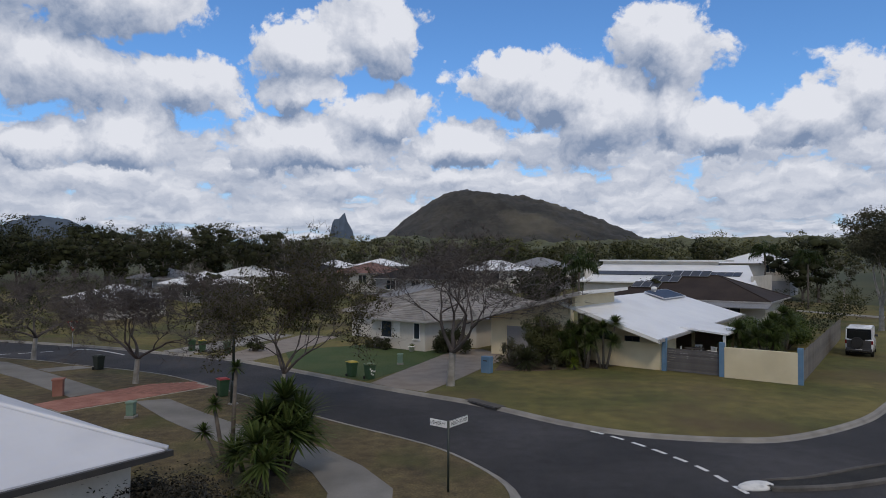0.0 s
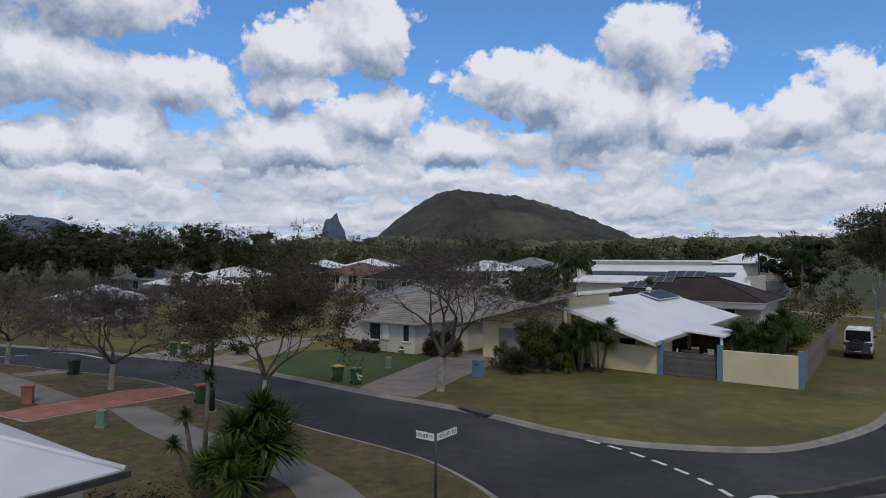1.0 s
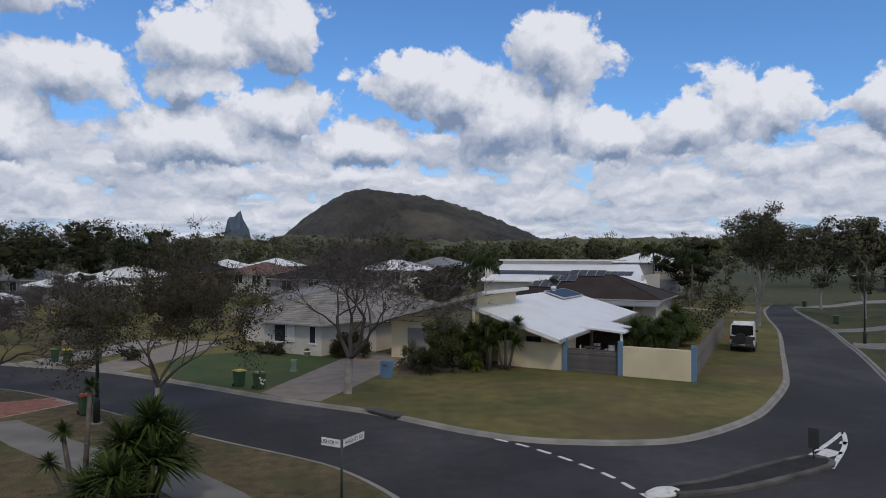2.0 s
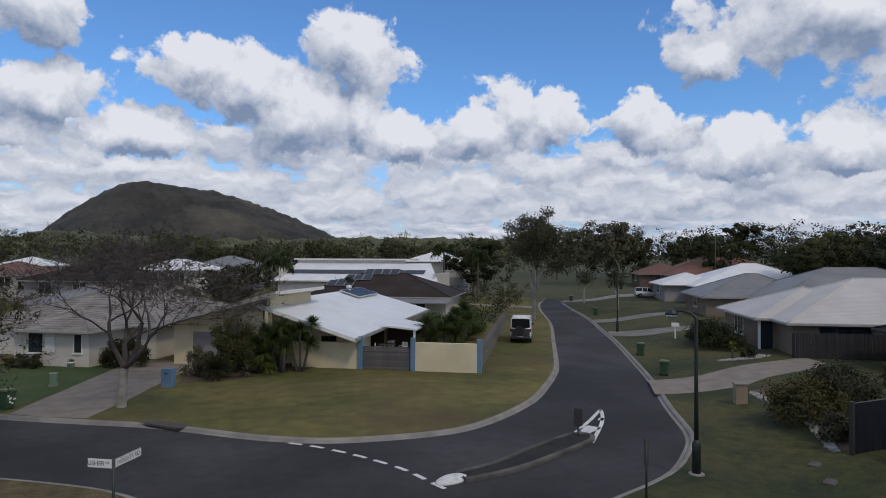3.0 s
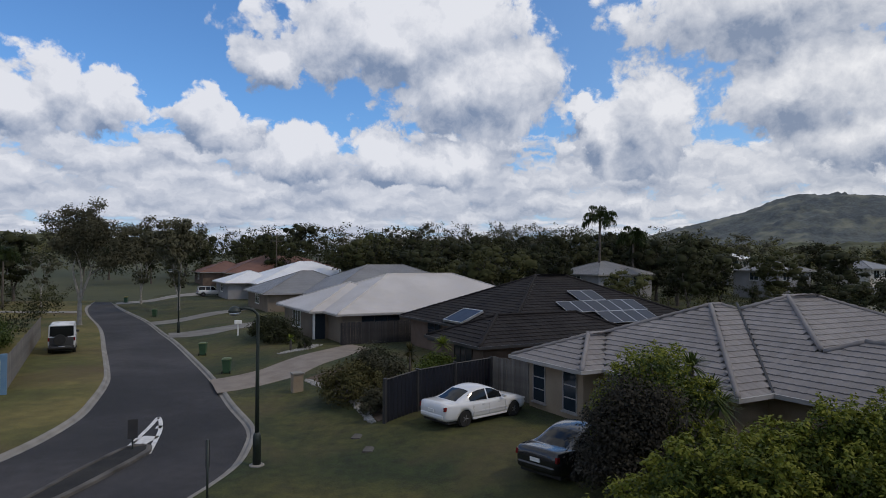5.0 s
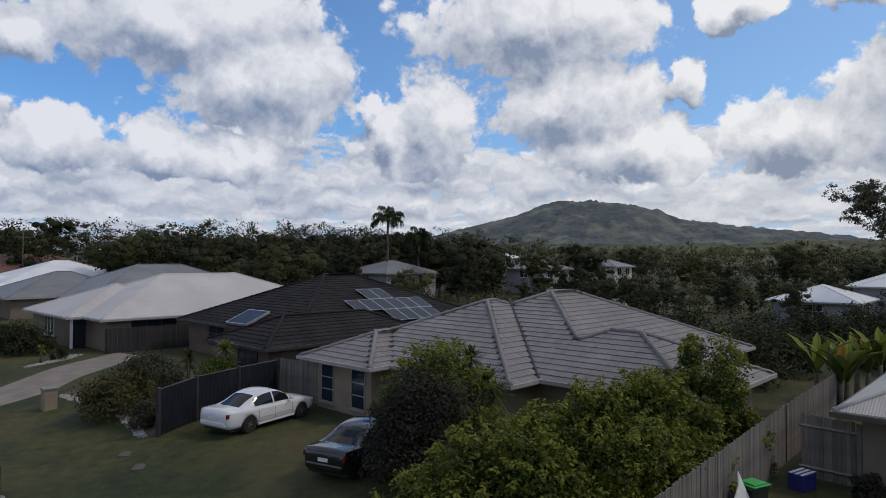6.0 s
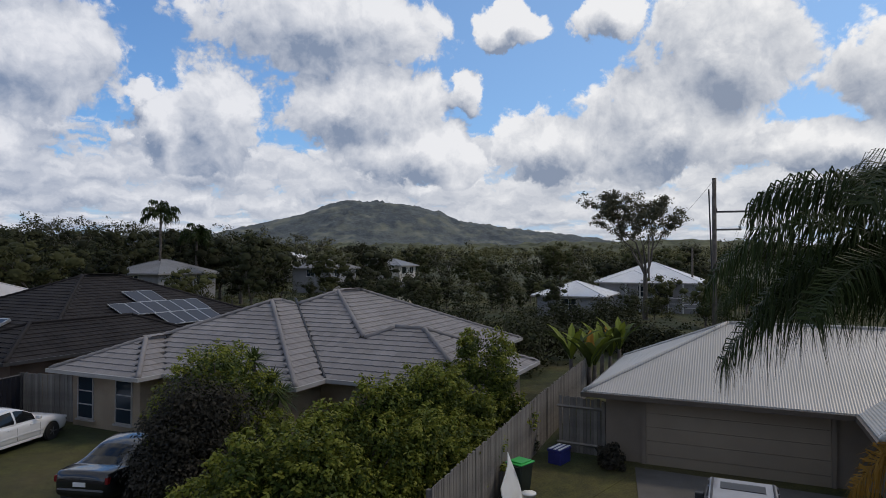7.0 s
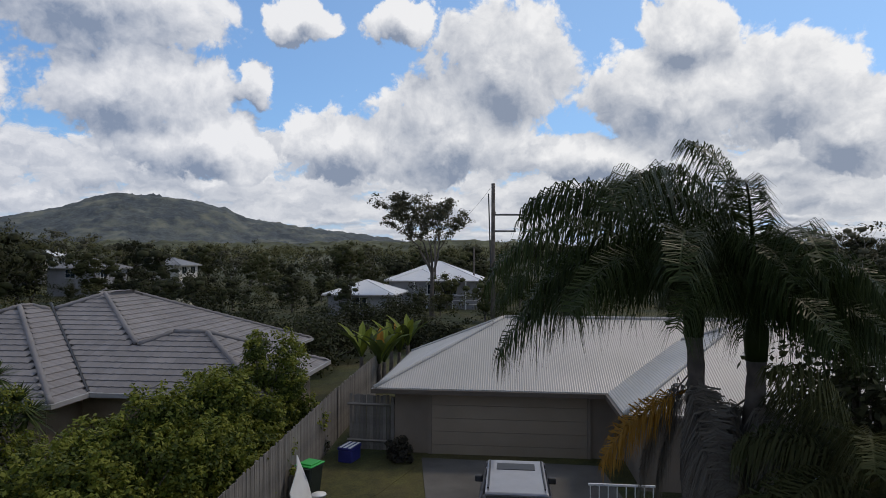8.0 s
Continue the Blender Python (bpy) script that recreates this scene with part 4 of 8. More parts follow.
def core(V, F, NL, rng, centre, r, heart, coarse=False):
    """A leafy lump inside a clump, so that crowns are not see-through."""
    tips8 = [(1, 0, 0), (0, 1, 0), (-1, 0, 0), (0, -1, 0), (0, 0, 1), (0, 0, -1)]
    b = len(V)
    turn = Matrix.Rotation(rng.uniform(0, 6.28), 3, "Z") @ Matrix.Rotation(rng.uniform(-0.6, 0.6), 3, "X")
    if coarse:
        pts = [Vector(q) for q in tips8]
        fc = [(0, 1, 4), (1, 2, 4), (2, 3, 4), (3, 0, 4), (1, 0, 5), (2, 1, 5), (3, 2, 5), (0, 3, 5)]
    else:
        pts = [Vector(q) for q in ICO]
        fc = ICO_FACES
    for q in pts:
        q = turn @ q.normalized()
        p = centre + Vector((q.x, q.y, q.z * 0.75)) * r * rng.uniform(0.75, 1.2)
        V.append(p)
        NL.append((q + 0.5 * (p - heart).normalized() + Vector((0, 0, 0.2))).normalized())
    F.extend(tuple(b + k for k in f) for f in fc)


def ico_shape():
    bm = bmesh.new()
    bmesh.ops.create_icosphere(bm, subdivisions=1, radius=1.0)
    bm.verts.index_update()
    vs, fs = [v.co.copy() for v in bm.verts], [tuple(v.index for v in f.verts) for f in bm.faces]
    bm.free()
    return vs, fs


ICO, ICO_FACES = ico_shape()


def limbs(rng, bm, start, way, length, radius, level, tips, bend=0.25, split=(2, 3), shrink=0.72, sides=6, lift=0.15, angle=0.6, droop=0.0):
    """Grows a limb and its branches, collecting the ends."""
    pts, p, d = [start], start.copy(), way.normalized()
    n = 4
    for _ in range(n):
        d = (d + rand_dir(rng) * bend * 0.5 + Vector((0, 0, lift * 0.3 - droop))).normalized()
        p = p + d * length / n
        pts.append(p.copy())
    taper = [radius * (1 - 0.45 * k / n) for k in range(n + 1)]
    tube(bm, pts, taper, max(3, sides), cap=False)
    if level == 0:
        tips.append((pts[-1], d, length))
        return
    for k in range(rng.randint(*split)):
        side = d.orthogonal().normalized()
        side.rotate(Matrix.Rotation(rng.uniform(0, math.tau), 3, d))
        nd = (d + side * angle * rng.uniform(0.6, 1.3)).normalized()
        at = pts[-1] if k < 2 else pts[rng.randint(2, n - 1)]
        limbs(rng, bm, at, nd, length * shrink * rng.uniform(0.8, 1.15), taper[-1] * 0.78, level - 1, tips, bend, split, shrink, sides - 1, lift, angle, droop)
    if level <= 3:
        tips.append((pts[2], d, length))
        tips.append((pts[3], d, length))


def tree(seed, name, label, category, height, spread, leaf, bark, density=60, leaf_size=0.22, trunk=0.3, levels=3, base=0.3, clump=0.9, lean=(0, 0), split=(2, 3), angle=0.6, m=None, group="", sides=6, filled=0.0, lifted=(0.8, 1.3)):
    rng = random.Random(seed)
    t = thing(name, label, category, m, group)
    bm = bmesh.new()
    tips = []
    root = Vector((0, 0, -0.2))
    fork = Vector((lean[0] * height * base, lean[1] * height * base, height * base))
    tube(bm, [root, root.lerp(fork, 0.3) + Vector((0.02, 0.03, 0)), root.lerp(fork, 0.7), fork], [trunk * 0.62, trunk * 0.5, trunk * 0.45, trunk * 0.4], 9, cap=False)
    n = rng.randint(3, 4)
    reach = height * (1 - base)
    for k in range(n):
        a = k * math.tau / n + rng.uniform(-0.4, 0.4)
        out = Vector((math.cos(a), math.sin(a), 0)) * spread / reach * 1.1 + Vector((0, 0, rng.uniform(*lifted)))
        limbs(rng, bm, fork, out, reach * 0.40, trunk * 0.3, levels - 1, tips, 0.35, split, 0.70, sides, 0.15, angle)
    part("trunk", bm, bark, t, smooth=True)
    V, F, NL = [], [], []
    heart = Vector((0, 0, height * (base + 0.3)))
    for p, d, ln in tips:
        leaves_at(V, F, rng, p, clump * rng.uniform(0.6, 1.25), density, leaf_size, NL=NL, heart=heart)
        if filled and rng.random() < 0.8:
            core(V, F, NL, rng, p, clump * filled * rng.uniform(0.7, 1.15), heart)
    if V:
        mesh_ob("crown", V, F, leaf, t, normals=NL)
    return t


def bare_tree(seed, label, height, spread, m, levels=5, trunk=0.3, base=0.28, few=0):
    rng = random.Random(seed)
    t = thing("tree", label, "tree", m, "" if few else "leafless street trees")
    bm = bmesh.new()
    tips = []
    fork = Vector((0.08, 0.0, height * base))
    tube(bm, [(0, 0, -0.2), (0.02, 0.02, height * base * 0.4), fork], [trunk * 0.6, trunk * 0.48, trunk * 0.44], 9, cap=False)
    part("trunk", bm, M["pale_bark"], t, smooth=True)
    tw = bmesh.new()
    n = 4
    for k in range(n):
        a = k * math.tau / n + rng.uniform(-0.4, 0.4)
        out = Vector((math.cos(a), math.sin(a), 0)) * spread / height * 1.5 + Vector((0, 0, rng.uniform(0.7, 1.2)))
        limbs(rng, tw, fork, out, height * 0.27, trunk * 0.34, levels - 1, tips, 0.5, (3, 3), 0.77, 6, 0.12, 0.72)
    TV, TF = [], []
    for p, d, ln in tips:
        for _ in range(4):
            e = (d + rand_dir(rng) * 0.9 + Vector((0, 0, 0.1))).normalized() * rng.uniform(0.25, 0.65)
            s = e.orthogonal().normalized() * 0.009
            s2 = e.cross(s).normalized() * 0.009
            b = len(TV)
            TV.extend((p + s, p - s * 0.5 + s2, p - s * 0.5 - s2, p + e))
            TF.extend(((b, b + 1, b + 3), (b + 1, b + 2, b + 3), (b + 2, b, b + 3)))
    mesh_ob("twig", TV, TF, M["twig"], t)
    part("crown", tw, M["twig"], t)
    if few:
        V, F = [], []
        for p, d, ln in tips[::2]:
            leaves_at(V, F, rng, p, 0.38, few, 0.075)
        mesh_ob("leaves", V, F, L["brown"], t, "sparse dull brown leaves")
    return t


def strap_head(V, F, rng, centre, radius, count, width=0.055, low=-0.5):
    """A rosette of sword-shaped leaves."""
    for _ in range(count):
        d = rand_dir(rng)
        if d.z < low:
            d.z = -d.z
        d.normalize()
        side = d.cross(Vector((0, 0, 1)))
        side = side.normalized() if side.length > 0.05 else Vector((1, 0, 0))
        ln = radius * rng.uniform(0.75, 1.1)
        b = len(V)
        for k, w in ((0.05, 0.7), (0.4, 1.0), (0.75, 0.75), (1.0, 0.08)):
            p = centre + d * ln * k - Vector((0, 0, 0.22 * ln * k * k))
            V.extend((p - side * width * w * 0.5, p + side * width * w * 0.5))
        for k in range(3):
            F.append((b + 2 * k, b + 2 * k + 1, b + 2 * k + 3, b + 2 * k + 2))


def yucca(seed, label, heads, m, radius=0.7, count=130, leaf=None, category="yucca", width=0.055):
    """heads: (x, y, z) of each rosette; stems rise from the base."""
    rng = random.Random(seed)
    t = thing("yucca_plant", label, category, m)
    for hx, hy, hz in heads:
        bm = bmesh.new()
        tube(bm, [(hx * 0.25, hy * 0.25, -0.1), (hx * 0.6, hy * 0.6, hz * 0.45), (hx, hy, hz)], [0.09, 0.07, 0.055], 7)
        part("stem", bm, M["bark"], t, smooth=True)
        V, F = [], []
        strap_head(V, F, rng, Vector((hx, hy, hz)), radius * rng.uniform(0.85, 1.1), count, width)
        mesh_ob("leaf_head", V, F, leaf or L["strap"], t)
    return t


def frond(V, F, RV, RF, rng, root, az, rise_deg, length, droop, leaflet=0.5, pairs=46, width=0.032, hang=0.5):
    """A feather palm leaf: a curved rib with two rows of leaflets."""
    d = Vector((math.cos(az) * math.cos(rise_deg), math.sin(az) * math.cos(rise_deg), math.sin(rise_deg)))
    p, pts = root.copy(), []
    n = 14
    for k in range(n + 1):
        pts.append(p.copy())
        d = (d + Vector((0, 0, -droop / n * (0.4 + 1.6 * k / n)))).normalized()
        p = p + d * length / n
    for k in range(n):
        a, b = pts[k], pts[k + 1]
        side = (b - a).cross(Vector((0, 0, 1))).normalized() if (b - a).cross(Vector((0, 0, 1))).length > 1e-4 else Vector((1, 0, 0))
        w = 0.035 * (1 - k / n) + 0.006
        i = len(RV)
        RV.extend((a - side * w, a + side * w, b + side * w * 0.9, b - side * w * 0.9, a + Vector((0, 0, -w)), b + Vector((0, 0, -w))))
        RF.extend(((i, i + 1, i + 2, i + 3), (i + 4, i + 5, i + 2, i + 1), (i, i + 3, i + 5, i + 4)))
    for k in range(pairs):
        s = 0.16 + 0.84 * k / pairs
        f = s * n
        i = min(int(f), n - 1)
        a = pts[i].lerp(pts[i + 1], f - i)
        t = (pts[i + 1] - pts[i]).normalized()
        side = t.cross(Vector((0, 0, 1)))
        side = side.normalized() if side.length > 1e-3 else Vector((math.sin(az), -math.cos(az), 0))
        ln = leaflet * (0.55 + 0.9 * math.sin(math.pi * min(1, s * 0.95 + 0.05)) ** 0.7) * rng.uniform(0.8, 1.15)
        for sg in (-1, 1):
            o = (side * sg * 0.85 + t * rng.uniform(0.3, 0.8) + Vector((0, 0, rng.uniform(-0.6, 0.6)))).normalized()
            mid = a + o * ln * 0.5
            tip = a + o * ln + Vector((0, 0, -hang * ln * rng.uniform(0.6, 1.3)))
            wd = t * width * rng.uniform(0.8, 1.2)
            b = len(V)
            V.extend((a - wd * 0.6, a + wd * 0.6, mid + wd, mid - wd, tip))
            F.extend(((b, b + 1, b + 2, b + 3), (b + 3, b + 2, b + 4)))


def palm(seed, label, m, height, fronds=16, length=2.9, dead=0, orange=0, trunk=0.15, leaflet=0.5, pairs=46, group="", width=0.032, leaf=None, steep=78, low=10, sheltered=None):
    """A feather palm. sheltered: a turn (degrees) on which side the fronds stay short and low."""
    rng = random.Random(seed)
    t = thing("palm_tree", label, "palm tree", m, group)
    bm = bmesh.new()
    n = max(6, int(height * 5))
    pts = [(0.04 * math.sin(k * 0.5), 0.03 * math.cos(k * 0.4), height * k / n - 0.2 * (k == 0)) for k in range(n + 1)]
    tube(bm, pts, [trunk * (1.15 if k < 2 else 1.0) * (1 - 0.25 * k / n) * (1.06 if k % 2 else 0.98) for k in range(n + 1)], 10)
    part("trunk", bm, M["bark"], t, smooth=True)
    top = Vector((pts[-1][0], pts[-1][1], height))
    shaft = bmesh.new()
    tube(shaft, [top, top + Vector((0, 0, 0.35)), top + Vector((0, 0, 0.75))], [trunk * 0.85, trunk * 1.0, trunk * 0.45], 9)
    part("crownshaft", shaft, L["palm"], t, smooth=True)
    for k in range(fronds):
        V, F, RV, RF = [], [], [], []
        az = k * 2.4 + 1.1 + rng.uniform(-0.25, 0.25)
        up = radians(steep - (steep - low) * (k / fronds) + rng.uniform(-6, 6))
        ln = length * rng.uniform(0.85, 1.1)
        if sheltered is not None:
            side = max(0.0, math.cos(az - radians(sheltered)))
            ln *= 1 - 0.38 * side
            up *= 1 - 0.35 * side
        frond(V, F, RV, RF, rng, top + Vector((0, 0, 0.62)), az, up, ln, rng.uniform(1.05, 1.55) + 0.5 * max(0.0, up), leaflet, pairs, width, 1.0)
        i = len(V)
        mesh_ob("frond", V + RV, F + [tuple(i + q for q in f) for f in RF], leaf or L["palm"], t)
    for k in range(dead + orange):
        V, F, RV, RF = [], [], [], []
        gold = k >= dead
        az = (k * 2.1 + 0.6) if not gold else 1.0
        frond(V, F, RV, RF, rng, top + Vector((0, 0, -0.45 if not gold else -0.75)), az, radians(-48 + rng.uniform(-18, 12)) if not gold else radians(-20), length * (0.55 if not gold else 0.5), 1.3 if not gold else 0.9, leaflet * 0.9, pairs, width * 1.1, 1.0 if not gold else 0.5)
        i = len(V)
        mesh_ob("frond", V + RV, F + [tuple(i + q for q in f) for f in RF], L["orange"] if gold else L["dead"], t, "dry orange frond" if gold else "hanging grey dead frond")
    return t


def shrub(seed, label, m, size, leaf, leaves=2600, leaf_size=0.12, clumps=16, name="shrub", category="shrub", group="", tips=None):
    """A bushy shrub: many clumps of small leaves over short stems. size: (x, y, z) half widths and height."""
    rng = random.Random(seed)
    t = thing(name, label, category, m, group)
    bm = bmesh.new()
    V, F, NV, NF = [], [], [], []
    for k in range(clumps):
        d = rand_dir(rng)
        d.z = abs(d.z) * 0.9 + 0.02
        q = rng.uniform(0.55, 0.95)
        c = Vector((d.x * size[0] * q, d.y * size[1] * q, 0.15 * size[2] + d.z * size[2] * 0.78 * q))
        tube(bm, [(rng.uniform(-0.1, 0.1), rng.uniform(-0.1, 0.1), -0.1), (c.x * 0.5, c.y * 0.5, c.z * 0.55), tuple(c)], [0.05, 0.035, 0.012], 4, cap=False)
        sp = (0.36 if tips else 0.42) * min(size[0], size[1], size[2]) * rng.uniform(0.6, 1.25)
        leaves_at(V, F, rng, c, sp, leaves // clumps, leaf_size, up=0.6, flat=0.9)
        if tips:
            for _ in range(9):
                e = (rand_dir(rng) + 0.8 * d + Vector((0, 0, 0.5))).normalized()
                leaves_at(NV, NF, rng, c + e * sp * rng.uniform(0.85, 1.12), sp * 0.25, leaves // clumps // 15, leaf_size * 0.95, up=0.9, flat=0.9)
    part("stem", bm, M["bark"], t)
    mesh_ob("foliage", V, F, leaf, t)
    if tips:
        mesh_ob("new_growth", NV, NF, tips, t, "pale yellow-green young leaves")
    return t


def on(x, y, rz=0.0, s=1.0):
    return Matrix.Translation((x, y, lawn_z(x, y))) @ Matrix.Rotation(radians(rz), 4, "Z") @ Matrix.Scale(s, 4)


# street trees
bare_tree(11, "leafless spreading street tree on the verge", 7.9, 4.6, on(-0.05, 31.9) @ Matrix.Diagonal((1.35, 1.35, 1.0, 1)), 6, 0.30, 0.22)
bare_tree(12, "leafless street tree with a whitened trunk", 5.2, 3.6, on(-16.7, 32.0) @ Matrix.Diagonal((1.35, 1.35, 1.0, 1)), 6, 0.22, 0.25)
bare_tree(13, "leafless street tree by the footpath", 5.4, 3.4, on(-27.4, 40.1, 40) @ Matrix.Diagonal((1.35, 1.35, 1.0, 1)), 6, 0.22, 0.25)
bare_tree(14, "leafless tree across the road", 5.4, 3.6, on(-21.5, 52.5, 80) @ Matrix.Diagonal((1.35, 1.35, 1.0, 1)), 6, 0.22, 0.25)
bare_tree(21, "half-bare street tree with dull brown-green leaves", 7.4, 4.4, on(-7.6, 27.0, 70) @ Matrix.Diagonal((0.95, 0.95, 0.97, 1)), 6, 0.22, 0.20, few=15)
tree(33, "tree", "tall grey-green eucalypt at the end of the verge", "tree", 11.2, 3.2, L["gum"], M["pale_bark"], 70, 0.14, 0.46, 5, 0.20, 1.05, m=on(41.4, 60.1), angle=0.5, lifted=(0.9, 1.2))
tree(23, "tree", "slender eucalypts beside the side street", "tree", 12.0, 3.2, L["gum"], M["pale_bark"], 95, 0.19, 0.34, 4, 0.13, 1.05, m=on(57.5, 64.5))
tree(24, "tree", "slender eucalypts beside the side street", "tree", 11.5, 3.0, L["gum"], M["pale_bark"], 95, 0.19, 0.34, 4, 0.13, 1.05, m=on(64.5, 80.0))
tree(25, "tree", "dense dark garden tree behind the corner house", "tree", 6.6, 4.2, L["dark"], M["bark"], 90, 0.24, 0.4, 3, 0.15, 1.2, m=on(9.0, 66.0))

# queen palms on the lawn by the garage
palm(31, "queen palm with arching glossy fronds and an orange one", on(6.41, -8.06), 5.1, 22, 3.6, dead=5, orange=1, trunk=0.16, leaflet=0.42, pairs=170, width=0.011, group="queen palms", steep=70, low=18, sheltered=215)
palm(32, "queen palm with upright fronds and a grey skirt", on(5.93, -8.79), 4.75, 18, 3.3, dead=7, trunk=0.18, leaflet=0.40, pairs=160, width=0.011, group="queen palms", steep=84, low=38, sheltered=235)
palm(33, "young palm with yellow-green fronds", on(4.2, -8.5), 3.0, 14, 2.0, dead=0, trunk=0.12, leaflet=0.36, pairs=110, width=0.012, group="queen palms", leaf=L["olive"], steep=75, low=5)
# palms far off
palm(34, "tall palm above the tree line", on(93, 20.0), 11.3, 11, 2.9, trunk=0.2, leaflet=0.7, pairs=22, width=0.09)
palm(35, "tall palm above the tree line", on(97, 16.0), 8.6, 11, 2.6, trunk=0.2, leaflet=0.7, pairs=22, width=0.09)
palm(36, "garden palm among the houses", on(13.0, 63.0), 5.4, 12, 2.2, trunk=0.14, leaflet=0.5, pairs=24, width=0.06)
palm(37, "garden palm among the houses", on(50.0, 88.0), 6.2, 12, 2.4, trunk=0.14, leaflet=0.5, pairs=24, width=0.06)
palm(38, "garden palm among the houses", on(46.0, 92.0), 7.2, 12, 2.4, trunk=0.14, leaflet=0.5, pairs=24, width=0.06)

# yuccas by the footpath
yucca(41, "clump of green yuccas beside the footpath", [(0.15, 0.1, 2.25), (-0.35, -0.35, 1.85), (0.55, 0.3, 1.7), (0.4, -0.5, 1.45), (-0.2, 0.5, 1.6), (0.7, -0.1, 1.2), (-0.6, 0.1, 1.3)], on(-5.35, 17.9), 1.1, 150, width=0.085)
yucca(42, "clump of green yuccas beside the footpath", [(0.1, 0.1, 1.35), (-0.5, 0.3, 1.0), (0.4, -0.2, 0.9)], on(-5.7, 16.3), 0.9, 120, width=0.075)
yucca(43, "thin leaning yucca with small heads", [(0.1, 0.2, 3.2), (-0.5, 0.0, 2.1), (-0.9, 0.2, 1.2)], on(-6.9, 18.0), 0.42, 90)

# hedge before the tiled house
for sd, (b, a), sz, n in ((51, (10.1, 8.1), (1.9, 1.75, 3.05), 15000), (52, (13.1, 7.5), (2.0, 1.7, 3.5), 16000), (53, (16.0, 7.35), (1.9, 1.6, 3.95), 14000), (54, (18.9, 7.35), (1.7, 1.55, 4.4), 12000), (59, (11.7, 7.6), (1.6, 1.6, 3.1), 10000), (60, (14.6, 7.3), (1.6, 1.55, 3.6), 10000)):
    x, y = lot(b, a)[:2]
    shrub(sd, "glossy yellow-green lilly pilly bush beside the paling fence", on(x, y, -35.93), sz, L["bright"], int(n * 1.6), 0.066, 64, "bush", "bush", "hedge bushes", tips=L["flush"])
shrub(55, "large dull purple-grey bush on the lawn", on(17.0, 2.75), (1.6, 1.5, 4.05), L["purple"], 30000, 0.052, 70, "bush", "bush")
shrub(56, "green bush behind the purple one", on(18.5, 2.4), (1.9, 1.7, 4.45), L["strap"], 26000, 0.058, 70, "bush", "bush", tips=L["flush"])
yucca(57, "green cordyline heads behind the bushes", [(0.2, 0.1, 3.1), (-0.3, -0.4, 2.5), (0.4, -0.6, 2.0)], on(19.3, 1.5), 0.75, 130)

# background woods: a few kinds of tree, then copies
KINDS = [
    tree(61, "tree", "dark green suburban garden tree", "tree", 10.0, 3.6, L["dark"], M["bark"], 34, 0.22, 0.4, 3, 0.14, 1.25, group="background trees", filled=0.5, sides=4),
    tree(62, "tree", "grey-green eucalypt with an open crown", "tree", 12.0, 3.6, L["gum"], M["pale_bark"], 30, 0.20, 0.35, 3, 0.30, 1.0, group="background trees", filled=0.42, sides=4),
    tree(63, "tree", "olive green broad-crowned tree", "tree", 8.0, 3.8, L["olive"], M["bark"], 34, 0.21, 0.35, 3, 0.12, 1.25, group="background trees", filled=0.5, sides=4),
    tree(64, "tree", "dense dark tree with a rounded crown", "tree", 11.0, 4.6, L["dark"], M["bark"], 36, 0.25, 0.5, 3, 0.14, 1.5, group="background trees", filled=0.5, sides=4),
    tree(65, "tree", "narrow dark green conifer", "tree", 12.0, 1.2, L["dark"], M["bark"], 26, 0.28, 0.3, 3, 0.1, 0.9, group="background trees", filled=0.6, sides=4),
]
rng = random.Random(77)


def skyline(az):
    """How high the tree tops reach over the eye, as a slope."""
    return float(np.interp(az, [-60, -40, -26, -14, -6, 14, 22, 32, 45, 58, 72, 84, 90, 100, 118, 128, 150, 180], [0.058, 0.060, 0.056, 0.045, 0.040, 0.040, 0.042, 0.050, 0.050, 0.056, 0.062, 0.052, 0.046, 0.030, 0.030, 0.036, 0.045, 0.05]))


def plant(kind, az, d, top):
    x, y = d * math.sin(radians(az)), d * math.cos(radians(az))
    g = lawn_z(x, y)
    s = (top - g) / (10.0, 12.0, 8.0, 11.0, 12.0)[kind] / 1.12
    if s < 0.2:
        return
    copy_thing(KINDS[kind], Matrix.Translation((x, y, g)) @ Matrix.Rotation(rng.uniform(0, 6.28), 4, "Z") @ Matrix.Diagonal((s * rng.uniform(0.95, 1.3), s * rng.uniform(0.95, 1.3), s, 1)))


for k in range(120):
    az = -48 + 214 * ((k * 0.618034) % 1.0)
    left = az < 24
    d = rng.uniform(132, 190) if left else rng.uniform(165, 200) if 34 < az < 56 else rng.uniform(100, 170)
    top = 6.7 + skyline(az) * d * rng.choice((0.1, 0.3, 0.5, 0.7, 0.85, 1.0, 1.15, 1.35)) * rng.uniform(0.85, 1.05)
    # paler kinds are favoured here to imitate sunlit woods
    warm = -4 < az < 24 or 86 < az < 126
    plant(rng.choices((0, 1, 2, 3), (1, 3, 4, 1) if warm else (4, 3, 1, 3))[0], az, d, top)
# closer trees between the back gardens
for k in range(84):
    az = 56 + 72 * ((k * 0.618034 + 0.3) % 1.0)
    d = rng.uniform(66, 122) if az < 88 else rng.uniform(62, 98)
    if 70 < az < 90 and d < 70:
        continue
    top = 6.7 + skyline(az) * d * rng.uniform(-0.1, 1.12) if az < 88 else 6.7 - d * rng.uniform(0.005, 0.05)
    plant(rng.choices((0, 2, 3), (4, 2, 3))[0], az, d, top)
for k in range(34):
    az = -40 + 62 * ((k * 0.618034 + 0.7) % 1.0)
    d = rng.uniform(72, 130)
    plant(rng.choices((0, 1, 2, 3), (4, 2, 2, 2))[0], az, d, rng.uniform(4.2, 6.4))
